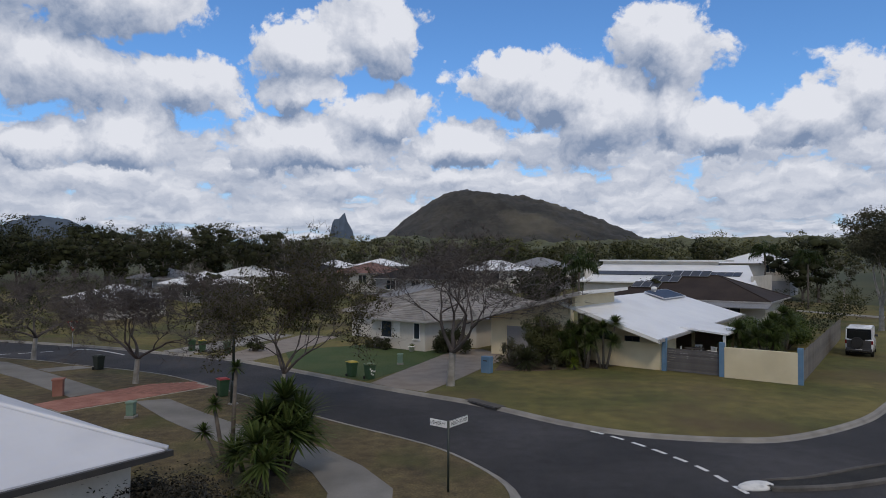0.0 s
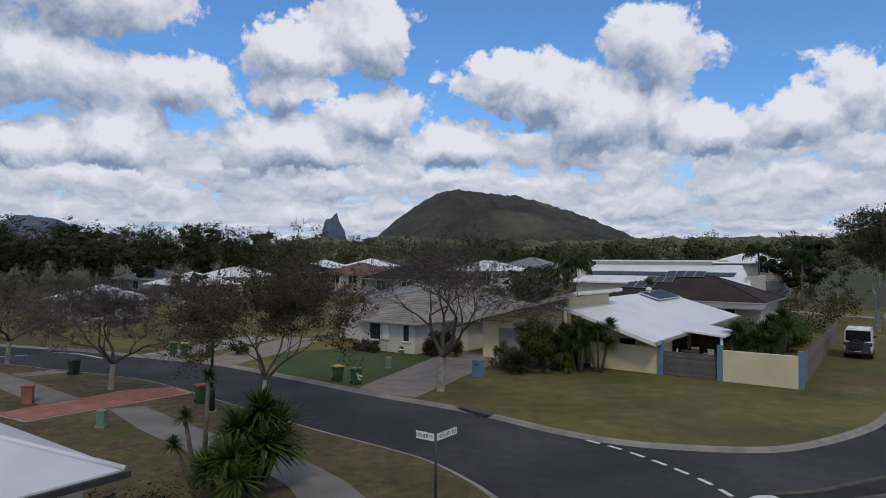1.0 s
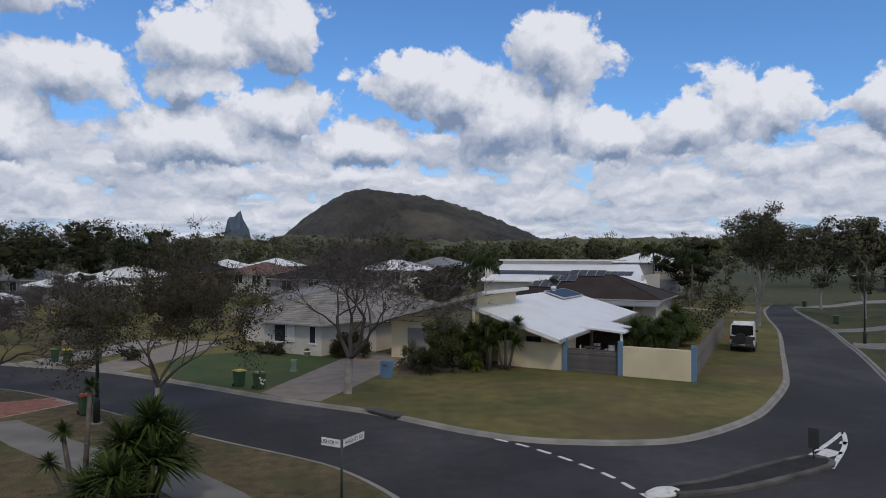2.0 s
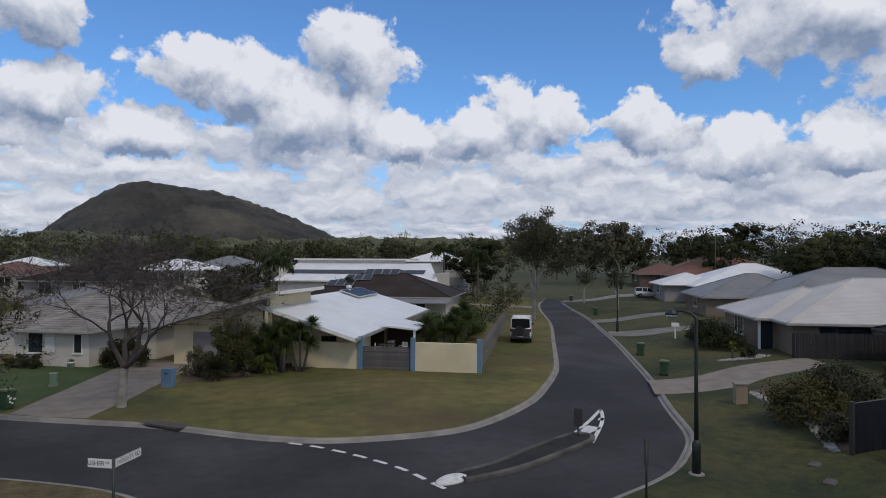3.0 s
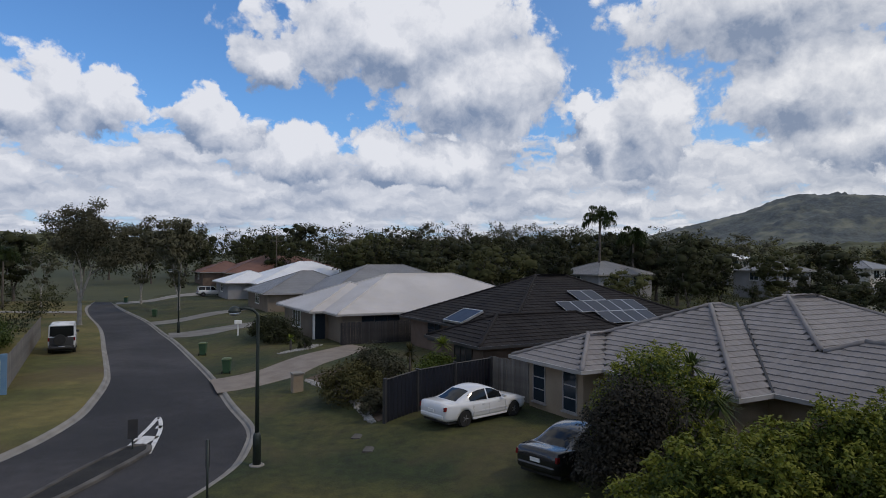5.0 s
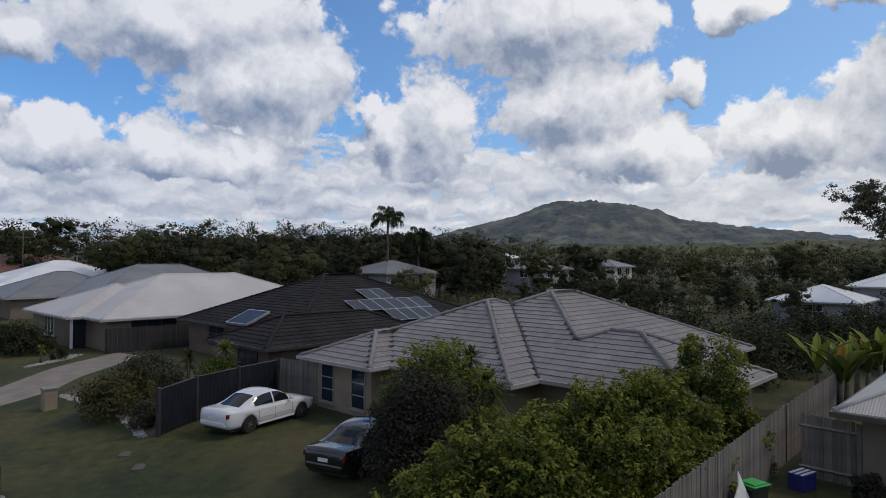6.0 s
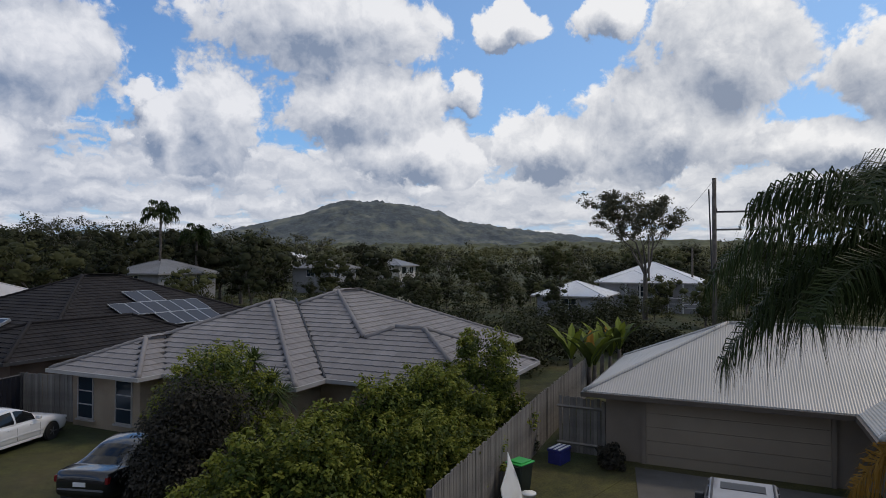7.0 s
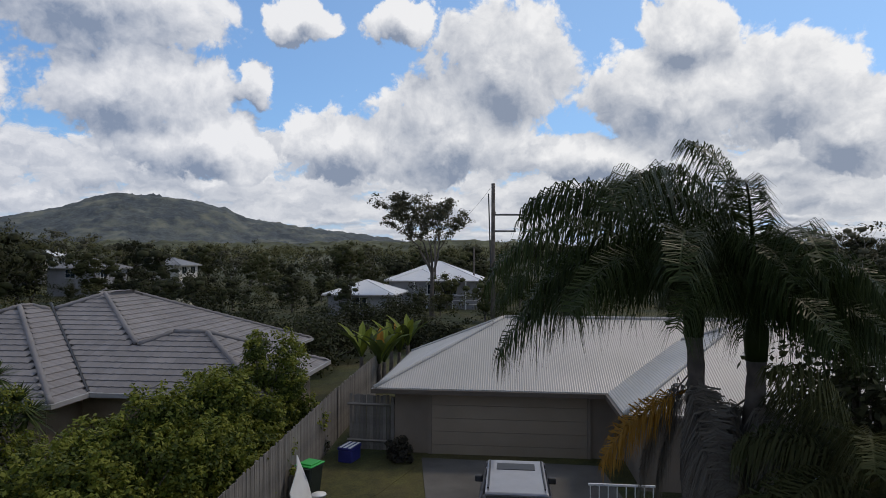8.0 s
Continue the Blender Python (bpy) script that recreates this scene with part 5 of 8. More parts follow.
for k in range(22):
    plant(3 if k % 3 else 1, -37 + 26 * ((k * 0.618034) % 1.0), rng.uniform(108, 140), 6.7 + 118 * rng.uniform(0.035, 0.072))
for az, d, kind, slope in ((39.6, 150, 4, 0.068), (46.8, 160, 4, 0.052), (49.2, 140, 3, 0.064), (62.5, 105, 3, 0.066), (84.2, 92, 0, 0.064), (96, 90, 0, 0.036), (130.5, 80, 3, 0.05), (141, 70, 1, 0.075), (147, 60, 0, 0.07), (152, 60, 1, 0.085), (158, 50, 0, 0.06), (164, 55, 3, 0.06)):
    plant(kind, az, d, 6.7 + slope * d)
for az, d, kind, top in ((113.5, 108, 2, 7.1), (116.0, 112, 0, 8.3), (118.5, 106, 3, 8.9), (121.0, 114, 0, 8.6), (123.5, 106, 3, 7.9), (105.0, 104, 2, 6.2), (99.0, 66, 3, 6.6), (94.5, 74, 0, 6.9)):
    plant(kind, az, d, top)
for k in range(18):
    d = rng.uniform(105, 150)
    plant(rng.choice((0, 3, 3, 1)), 55 + 32 * ((k * 0.618034 + 0.1) % 1.0), d, 6.7 + d * rng.uniform(0.040, 0.066))
for i, kind in enumerate(KINDS):
    x, y = (-120 + 9 * i, 118 + 6 * i)
    kind.matrix_world = on(x, y)


def leaf_cloud(name, label, leaf, centres, hearts, spread, count, size, seed, category="woodland"):
    """Thousands of small leaves about many centres, as one mesh."""
    r = np.random.default_rng(seed)
    n = len(centres) * count
    c = np.repeat(np.asarray(centres), count, axis=0)
    h = np.repeat(np.asarray(hearts), count, axis=0)
    sp, sz = np.repeat(np.asarray(spread), count), np.repeat(np.asarray(size), count)
    d = r.normal(size=(n, 3))
    d /= np.linalg.norm(d, axis=1)[:, None]
    p = c + d * np.array((1, 1, 0.75)) * (sp * r.random(n) ** 0.4)[:, None]
    u = np.cross(d + 0.8 * r.normal(size=(n, 3)), r.normal(size=(n, 3)))
    u /= np.linalg.norm(u, axis=1)[:, None]
    w = np.cross(u, d + 0.5 * r.normal(size=(n, 3)))
    w /= np.linalg.norm(w, axis=1)[:, None] + 1e-6
    k = (sz * r.uniform(0.6, 1.4, n))[:, None]
    soft = 0.7 * d + 0.8 * (p - h) / (np.linalg.norm(p - h, axis=1)[:, None] + 1e-6) + np.array((0, 0, 0.35)) + 0.25 * r.normal(size=(n, 3))
    soft /= np.linalg.norm(soft, axis=1)[:, None]
    flip = np.einsum("ij,ij->i", np.cross(u, w), soft) < 0
    w[flip] *= -1
    verts = np.stack((p - u * k * 0.8, p - w * k * 0.45, p + u * k * 0.8, p + w * k * 0.45), axis=1).reshape(-1, 3)
    me = bpy.data.meshes.new(name)
    me.vertices.add(4 * n)
    me.vertices.foreach_set("co", verts.astype(np.float32).ravel())
    me.loops.add(4 * n)
    me.loops.foreach_set("vertex_index", np.arange(4 * n, dtype=np.int32))
    me.polygons.add(n)
    me.polygons.foreach_set("loop_start", np.arange(0, 4 * n, 4, dtype=np.int32))
    me.update(calc_edges=True)
    me.polygons.foreach_set("use_smooth", np.ones(n, dtype=bool))
    me.normals_split_custom_set_from_vertices(np.repeat(soft, 4, axis=0).tolist())
    me.materials.append(leaf)
    return tagged(new(name, me), label, category, kind="stuff")


def far_woods():
    """Woods past the gardens, too far to count: crowns of clumps at many heights."""
    r2 = random.Random(5)
    kinds = {"dark": ([], [], [], []), "dry": ([], [], [], []), "gum": ([], [], [], [])}
    for k in range(2500):
        az = r2.uniform(-52, 172) if k % 8 else r2.uniform(54, 90)
        d = 140 + 560 * r2.random() ** 1.4
        x, y = d * math.sin(radians(az)), d * math.cos(radians(az))
        g = rise(x, y)
        tall = r2.random()
        top = 6.7 + skyline(az) * min(d, 330) * ((0.25 + 0.8 * tall) if d > 290 or az < 86 or az > 125 else r2.uniform(-0.4, 0.5)) + (0.012 * (d - 330) if d > 330 else 0)
        h = max(4.0, top - g)
        wide = r2.uniform(2.0, 4.4)
        # these stretches get the lighter leaf in place of sunlight
        pale = (d > 165 and -12 < az < 36) or (d > 175 and 86 < az < 126)
        C, H, S, Z = kinds["dry" if pale and r2.random() < 0.8 else "gum" if r2.random() < 0.22 else "dark"]
        heart = (x, y, g + h * 0.5)
        for _ in range(9):
            dd = rand_dir(r2)
            C.append((x + dd.x * wide, y + dd.y * wide, g + h * 0.60 + dd.z * h * 0.36))
            H.append(heart)
            S.append(r2.uniform(1.0, 2.0))
            Z.append(0.22 + 0.0006 * d)
    for n, (kind, label) in enumerate((("dark", "dark green woodland behind the gardens"), ("dry", "pale olive woodland below the hills, sunlight put into its leaf colour"), ("gum", "grey-green eucalypts in the woodland"))):
        leaf_cloud("woodland", label, L[kind], *kinds[kind][:3], 20, kinds[kind][3], 40 + n)


far_woods()
tree(71, "tree", "tall spreading gum tree on the skyline", "tree", 13.6, 4.6, L["gum"], M["bark"], 34, 0.15, 0.5, 5, 0.34, 0.62, m=on(61.1, -34.2), split=(2, 3), angle=0.7, lifted=(0.5, 1.1))

# ---- corner house: two facing skillion roofs with a raised band between ----


def slab(bm, corners, thick):
    top = [bm.verts.new(c) for c in corners]
    low = [bm.verts.new((c[0], c[1], c[2] - thick)) for c in corners]
    bm.faces.new(top)
    bm.faces.new(low[::-1])
    n = len(corners)
    for k in range(n):
        bm.faces.new((low[k], low[(k + 1) % n], top[(k + 1) % n], top[k]))


def prism(bm, outline, y0, y1):
    """An upright wall with a shaped outline in x and z."""
    a = [bm.verts.new((x, y0, z)) for x, z in outline]
    b = [bm.verts.new((x, y1, z)) for x, z in outline]
    bm.faces.new(a)
    bm.faces.new(b[::-1])
    n = len(outline)
    for k in range(n):
        bm.faces.new((b[k], b[(k + 1) % n], a[(k + 1) % n], a[k]))
    bmesh.ops.recalc_face_normals(bm, faces=bm.faces[:])


def from_bm(fn, *args):
    bm = bmesh.new()
    fn(bm, *args)
    bmesh.ops.recalc_face_normals(bm, faces=bm.faces[:])
    return bm


hA = house(-24, 36, 0.0, "cream rendered house with white skillion roofs and a raised clerestory")
X = lambda b: b + 24
Y = lambda a: a - 36
low_roof = part("roof", from_bm(slab, [(X(-17.6), Y(36.4), 4.03), (X(-11.3), Y(36.4), 2.06), (X(-11.3), Y(59.6), 2.06), (X(-17.6), Y(58.0), 4.03)], 0.1), M["white_metal"], hA, "white steel skillion roof")
part("verge_trim", from_bm(slab, [(X(-17.7), Y(36.33), 4.08), (X(-11.2), Y(36.33), 2.05), (X(-11.2), Y(36.40), 2.05), (X(-17.7), Y(36.40), 4.08)], 0.22), M["trim_white"], low_roof)
part("gutter", boxes((X(-11.3), X(-11.15), Y(36.33), Y(59.6), 1.9, 2.075)), M["gutter"], low_roof)
porch = part("porch_roof", from_bm(slab, [(X(-12.0), Y(42.6), 2.30), (X(-8.9), Y(42.7), 2.02), (X(-8.9), Y(46.4), 2.02), (X(-12.0), Y(48.5), 2.30)], 0.12), M["white_metal"], hA)
high_roof = part("roof", from_bm(slab, [(X(-23.8), Y(35.5), 2.72), (X(-15.9), Y(35.5), 4.78), (X(-15.9), Y(43.5), 4.78), (X(-23.8), Y(50.0), 2.72)], 0.1), M["white_metal"], hA, "pale raised skillion roof")
part("verge_trim", from_bm(slab, [(X(-23.9), Y(35.42), 2.72), (X(-15.85), Y(35.42), 4.82), (X(-15.85), Y(35.5), 4.82), (X(-23.9), Y(35.5), 2.72)], 0.26), M["gutter"], high_roof)
part("eave_trim", boxes((X(-15.9), X(-15.8), Y(35.42), Y(43.55), 4.6, 4.81)), M["trim_white"], high_roof)
part("clerestory_wall", boxes((X(-16.9), X(-16.7), Y(36.6), Y(43.3), 3.5, 4.45)), M["cream"], hA)
part("wall", from_bm(prism, [(X(-23.2), -0.3), (X(-17.3), -0.3), (X(-17.3), 4.2), (X(-23.2), 2.72)], Y(36.9), Y(37.1)), M["cream"], hA)
part("wall", from_bm(prism, [(X(-17.3), -0.3), (X(-12.1), -0.3), (X(-12.1), 2.12), (X(-17.3), 3.75)], Y(38.4), Y(38.6)), M["cream"], hA)
part("wall", boxes((X(-12.3), X(-12.1), Y(38.6), Y(42.6), -0.3, 2.1)), M["cream"], hA)
part("wall", boxes((X(-14.5), X(-14.3), Y(42.6), Y(47), -0.3, 2.7)), M["taupe"], hA)
part("wall", boxes((X(-12.3), X(-12.1), Y(47), Y(58), -0.3, 2.1)), M["cream"], hA)
part("wall", boxes((X(-23.2), X(-23.0), Y(37.1), Y(50), -0.3, 2.7)), M["cream"], hA)
part("wall", boxes((X(-23.0), X(-12.3), Y(57.8), Y(58), -0.3, 2.1)), M["cream"], hA)
gd = part("garage_door", boxes((X(-21.9), X(-18.1), Y(36.87), Y(36.9), 0.1, 2.2)), M["grey_door"], hA, "grey sectional garage door")
for k in range(5):
    part("door_section", boxes((X(-21.88), X(-18.12), Y(36.83), Y(36.868), 0.1 + 0.42 * k, 0.1 + 0.42 * k + 0.405)), M["grey_door"], gd)
part("surround", boxes((X(-22.1), X(-21.9), Y(36.8), Y(36.9), 0, 2.35), (X(-18.1), X(-17.9), Y(36.8), Y(36.9), 0, 2.35), (X(-21.9), X(-18.1), Y(36.8), Y(36.9), 2.2, 2.35)), M["cream"], gd)
for k in range(2):
    part("porch_post", boxes((X(-9.2), X(-9.05), Y(42.9 + 3.2 * k), Y(43.05 + 3.2 * k), 0, 1.95)), M["trim_white"], hA)
window(hA, "s", Y(38.4), X(-13.6), 0.9, 0.9, 1.0, M["trim_dark"])
window(hA, "s", Y(38.4), X(-15.4), 0.4, 0.9, 1.7, M["trim_dark"], 1)
# added dark wall, stands in for the shade inside the porch
part("wall", boxes((X(-14.3), X(-9.0), Y(47.2), Y(47.4), -0.3, 2.0)), M["brown_brick"], hA, "dark wall added to darken the porch")
window(hA, "e", X(-14.3), Y(44.8), 0.1, 2.6, 1.95, M["trim_dark"], 3)
# blue water heater panel and vents on the roof
heater = thing("solar_heater", "blue pool heating panel on the white roof", "solar panel", Matrix.Translation(lot(-16.55, 54.6, 3.80)) @ Matrix.Rotation(TURN, 4, "Z") @ Matrix.Rotation(0.303, 4, "Y"))
part("panel", boxes((-0.85, 0.85, -2.9, 2.9, 0.03, 0.09), bevel=0.01), M["solar_blue"], heater)
part("frame", boxes((-0.9, -0.85, -2.95, 2.95, 0.0, 0.11), (0.85, 0.9, -2.95, 2.95, 0.0, 0.11), (-0.85, 0.85, -2.95, -2.9, 0.0, 0.11), (-0.85, 0.85, 2.9, 2.95, 0.0, 0.11)), M["alloy"], heater)
vent = thing("roof_vent", "white whirling roof vent on a steel roof", "roof vent", Matrix.Translation(lot(-17.2, 53.6, 3.92)))
part("base", from_bm(lathe, [(0.16, 0.0), (0.16, 0.22), (0.13, 0.24)]), M["trim_white"], vent, smooth=True)
part("head", from_bm(lathe, [(0.14, 0.245), (0.24, 0.32), (0.26, 0.42), (0.2, 0.54), (0.05, 0.6)]), M["trim_white"], vent, smooth=True)

# ---- large building behind ----
hB2 = house(-39, 86, 1.2, "long low building with white steel roof and raised cream clerestory")
part("roof", from_bm(slab, [(0, 0, 2.6), (24, 0, 2.6), (21.5, 8, 5.0), (0.6, 8, 5.0)], 0.12), M["white_metal"], hB2)
part("gutter", boxes((-0.1, 24.1, -0.14, 0.0, 2.42, 2.62)), M["trim_white"], hB2)
part("clerestory_wall", boxes((0.6, 17.6, 7.9, 8.2, 4.6, 5.45)), M["white_wall"], hB2)
part("clerestory_roof", boxes((0.2, 18.4, 7.4, 14.0, 5.45, 5.68)), M["trim_white"], hB2)
part("wall", boxes((0.6, 23.4, 0.6, 0.9, -1, 2.5), (0.6, 0.9, 0.9, 14, -1, 4.6), (23.1, 23.4, 0.9, 14, -1, 3.6)), M["white_wall"], hB2)
for k in range(20):
    sp = part("solar_panel", boxes((0.9 + 1.03 * k, 1.88 + 1.03 * k, -0.85, 0.85, 0.05, 0.09)), M["solar"], hB2)
    sp.matrix_basis = pose(0, 3.7, 3.71, 16.7)


def solar_array(label, rows, m, w=1.0, h=1.65, cells=True):
    """rows: for each row, its start, count and height up the slope."""
    t = thing("solar_array", label, "solar panel", m)
    for s, n, v in rows:
        for k in range(n):
            x = s + k * (w + 0.02)
            p = part("panel", boxes((x + 0.03, x + w - 0.03, v + 0.03, v + h - 0.03, 0.08, 0.112)), M["solar"], t)
            part("frame", boxes((x, x + w, v, v + 0.03, 0.07, 0.12), (x, x + w, v + h - 0.03, v + h, 0.07, 0.12), (x, x + 0.03, v + 0.03, v + h - 0.03, 0.07, 0.12), (x + w - 0.03, x + w, v + 0.03, v + h - 0.03, 0.07, 0.12)), M["alloy"], p)
    return t


slope = math.atan(0.43)
solar_array("framed dark blue solar panels on the black tiled roof", [(2.0, 4, 0.15), (0.0, 6, 1.62), (2.0, 2, 3.1)], Matrix.Translation(lot(24.75, 28.75, 2.86)) @ Matrix.Rotation(TURN, 4, "Z") @ Matrix.Rotation(slope, 4, "X"), 1.05, 1.45)
solar_array("solar panels on the brown tiled roof", [(0.0, 3, 0.0), (1.6, 3, 1.7), (3.4, 4, 3.4)], Matrix.Translation(lot(-24.6, 68.3, 3.75)) @ Matrix.Rotation(TURN, 4, "Z") @ Matrix.Rotation(math.atan(0.38), 4, "X"), 1.0, 1.6)
hot = thing("solar_heater", "grey solar hot water collector on black roof tiles", "solar panel", Matrix.Translation(lot(20.05, 34.7, 3.12)) @ Matrix.Rotation(TURN, 4, "Z") @ Matrix.Rotation(-slope, 4, "Y"))
part("collector", boxes((-0.8, 0.8, -1.1, 1.1, 0.06, 0.16), bevel=0.01), M["solar_blue"], hot, "blue-grey glass collector")
part("frame", boxes((-0.86, -0.8, -1.16, 1.16, 0.03, 0.18), (0.8, 0.86, -1.16, 1.16, 0.03, 0.18), (-0.8, 0.8, -1.16, -1.1, 0.03, 0.18), (-0.8, 0.8, 1.1, 1.16, 0.03, 0.18)), M["alloy"], hot)

# ---- openings of the other houses ----


def local(b0, a0, b, a):
    return b - b0, a - a0


def win_w(h, b0, a0, b, a, w, hgt, z0=0.9, rails=1, panes=2, mt=None):
    x, y = local(b0, a0, b, a)
    return window(h, "w", x, y, z0, w, hgt, mt, panes, rails)


def win_s(h, b0, a0, b, a, w, hgt, z0=0.9, rails=0, panes=2, mt=None):
    x, y = local(b0, a0, b, a)
    return window(h, "s", y, x, z0, w, hgt, mt, panes, rails)


win_w(hD, D0b, D0a, 15.95, 21.35, 0.75, 1.45, 0.45, 2, 1, M["gutter"])
win_w(hD, D0b, D0a, 15.95, 19.4, 0.75, 1.45, 0.45, 2, 1, M["gutter"])
win_w(hD, D0b, D0a, 16.95, 15.0, 2.2, 1.3, 0.7, 0, 3)
win_w(hE, E0b, E0a, 15.95, 27.6, 1.7, 1.5, 0.5, 0, 3, M["trim_dark"])
win_w(hE, E0b, E0a, 19.75, 38.0, 1.8, 1.2, mt=M["trim_dark"])
# two windows enlarged so their dark panes imitate deep verandah shade
win_s(hF, F0b, F0a, 18.6, 44.55, 3.0, 1.9, 0.1, 0, 3, M["trim_dark"])
win_s(hF, F0b, F0a, 23.2, 44.55, 3.4, 1.7, 0.3, 0, 3, M["trim_white"])
win_s(hF, F0b, F0a, 14.9, 47.85, 0.8, 1.9, 0.1, 0, 1, M["trim_dark"])
win_w(hF, F0b, F0a, 14.55, 53.0, 2.2, 1.3, 0.7, 0, 3)
win_w(hG, G0b, G0a, 17.05, 80.0, 2.0, 1.3)
win_w(hH, H0b, H0a, 17.05, 106.0, 2.0, 1.3)
win_w(hI, I0b, I0a, 18.55, 145.0, 2.0, 1.3)
win_s(hC, C0b, C0a, -31.1, 34.75, 1.0, 1.15, 0.85, 0, 1)
win_s(hC, C0b, C0a, -28.2, 34.75, 0.5, 1.1, 0.9, 0, 1)
win_s(hB, B0b, B0a, -14, 66.55, 2.0, 1.2)
win_s(hB, B0b, B0a, -20, 66.55, 2.0, 1.2)
part("awning", from_bm(slab, [(6.6, -1.9, 2.02), (17.2, -1.9, 2.02), (17.2, 0.2, 2.40), (6.6, 0.2, 2.40)], 0.08), M["grey_metal"], hB, "grey steel awning over the side wall")
# awning shutter by the neighbour's window
part("shutter", boxes(*[(local(C0b, C0a, -30.4, 0)[0], local(C0b, C0a, -29.75, 0)[0], 0.47, 0.53, 0.85 + 0.1 * k, 0.93 + 0.1 * k) for k in range(12)]), M["trim_white"], hC, "white louvred shutter")
# carport shade under the pale roof
part("porch_post", boxes((0.35, 0.5, 3.7, 3.85, -0.4, 2.15)), M["trim_white"], hF)


def garage_door(h, b0, a0, b, a0d, a1d, top=2.05):
    x, _ = local(b0, a0, b, 0)
    d = part("garage_door", boxes((x + 0.0, x + 0.03, a0d - a0, a1d - a0, 0.02, top)), M["panel_door"], h, "beige sectional double garage door")
    for k in range(5):
        part("door_section", boxes((x - 0.03, x - 0.002, a0d - a0 + 0.01, a1d - a0 - 0.01, 0.02 + k * top / 5, 0.02 + (k + 1) * top / 5 - 0.015)), M["panel_door"], d)
    part("surround", boxes((x - 0.06, x + 0.04, a0d - a0 - 0.12, a0d - a0, 0, top + 0.15), (x - 0.06, x + 0.04, a1d - a0, a1d - a0 + 0.12, 0, top + 0.15), (x - 0.06, x + 0.04, a0d - a0, a1d - a0, top + 0.02, top + 0.15)), M["taupe"], d)


garage_door(hJ, J0b, J0a, 20.12, -2.45, 2.35)
win_w(hJ, J0b, J0a, 17.45, -7.0, 2.2, 1.3, 0.7, 0, 3)
win_w(hJ, J0b, J0a, 17.45, -13.0, 2.2, 1.3, 0.7, 0, 3)

# ---- fences ----
wall_low = thing("boundary_wall", "cream rendered boundary wall with blue posts and a slatted gate", "wall", Matrix.Translation(lot(-16, 37.35, 0.1)) @ Matrix.Rotation(TURN, 4, "Z"))
W = lambda b: b + 16
part("panel", boxes((W(-15.6), W(-11.35), 0, 0.2, -0.2, 1.6), bevel=0.015), M["cream"], wall_low)
part("panel", boxes((W(-7.85), W(-4.15), -0.12, 0.08, -0.2, 1.72), bevel=0.015), M["cream"], wall_low)
for b in (-11.25, -8.0, -4.05):
    part("post", boxes((W(b) - 0.14, W(b) + 0.14, -0.12, 0.16, -0.2, 1.98), bevel=0.02), M["blue_post"], wall_low, "blue painted timber post")
gate = part("gate", boxes((W(-9.66), W(-9.58), 0.06, 0.12, 0.05, 1.35)), M["dark_timber"], wall_low, "grey slatted timber gate")
slat = bpy.data.meshes.new("slat")
sb = boxes((0, 2.96, 0.0, 0.03, 0, 0.125))
sb.to_mesh(slat)
sb.free()
slat.materials.append(M["dark_timber"])
for k in range(10):
    share("slat", slat, gate, Matrix.Translation((W(-11.1), 0.02, 0.06 + k * 0.135)))


def paling_fence(label, b0, a0, b1, a1, height=1.75, z0=None, width=0.1, gap=0.012, material=None, group=""):
    """Upright palings on rails between two lot places."""
    p, q = lot(b0, a0), lot(b1, a1)
    d = q - p
    n = int(d.length / (width + gap))
    ang = math.atan2(d.y, d.x)
    g0, g1 = lawn_z(p.x, p.y), lawn_z(q.x, q.y)
    t = thing("fence", label, "fence", Matrix.Translation((p.x, p.y, g0)) @ Matrix.Rotation(ang, 4, "Z"), group)
    me = bpy.data.meshes.new("paling")
    bm = boxes((0, width, -0.012, 0.008, -0.15, height))
    bm.to_mesh(me)
    bm.free()
    me.materials.append(material or M["timber"])
    rr = random.Random(int(b0 * 10 + a0))
    for k in range(n):
        x = k * (width + gap)
        share("paling", me, t, Matrix.Translation((x, 0, (g1 - g0) * k / n + rr.uniform(-0.03, 0.03))) @ Matrix.Rotation(rr.uniform(-0.012, 0.012), 4, "Y"))
    for z in (0.3, height - 0.3):
        rail = bmesh.new()
        tube(rail, [(0, 0.045, z), (d.length, 0.045, z + g1 - g0)], [0.045, 0.045], 4)
        part("rail", rail, material or M["timber"], t)
    for k in range(int(d.length / 2.4) + 1):
        x = min(k * 2.4, d.length)
        part("post", boxes((x - 0.05, x + 0.05, 0.02, 0.11, -0.2 + (g1 - g0) * x / d.length, height - 0.05 + (g1 - g0) * x / d.length)), material or M["timber"], t)
    return t


paling_fence("grey weathered timber paling side fence", -4.05, 37.6, -4.3, 63.0, 1.7)
paling_fence("grey weathered paling fence beside the bushes", 11.2, 5.25, 21.3, 5.72, 1.75)
paling_fence("grey weathered paling fence at the back yard", 21.4, 5.72, 30.0, 5.95, 1.75)
paling_fence("grey paling gate beside the garage", 20.25, 3.6, 20.35, 5.1, 1.75)
paling_fence("grey weathered paling fence between brick walls", 15.78, 24.62, 16.25, 22.1, 1.72)
paling_fence("dark stained paling fence beside the pale house", 15.2, 43.6, 26.0, 43.2, 1.6, material=M["black_timber"])


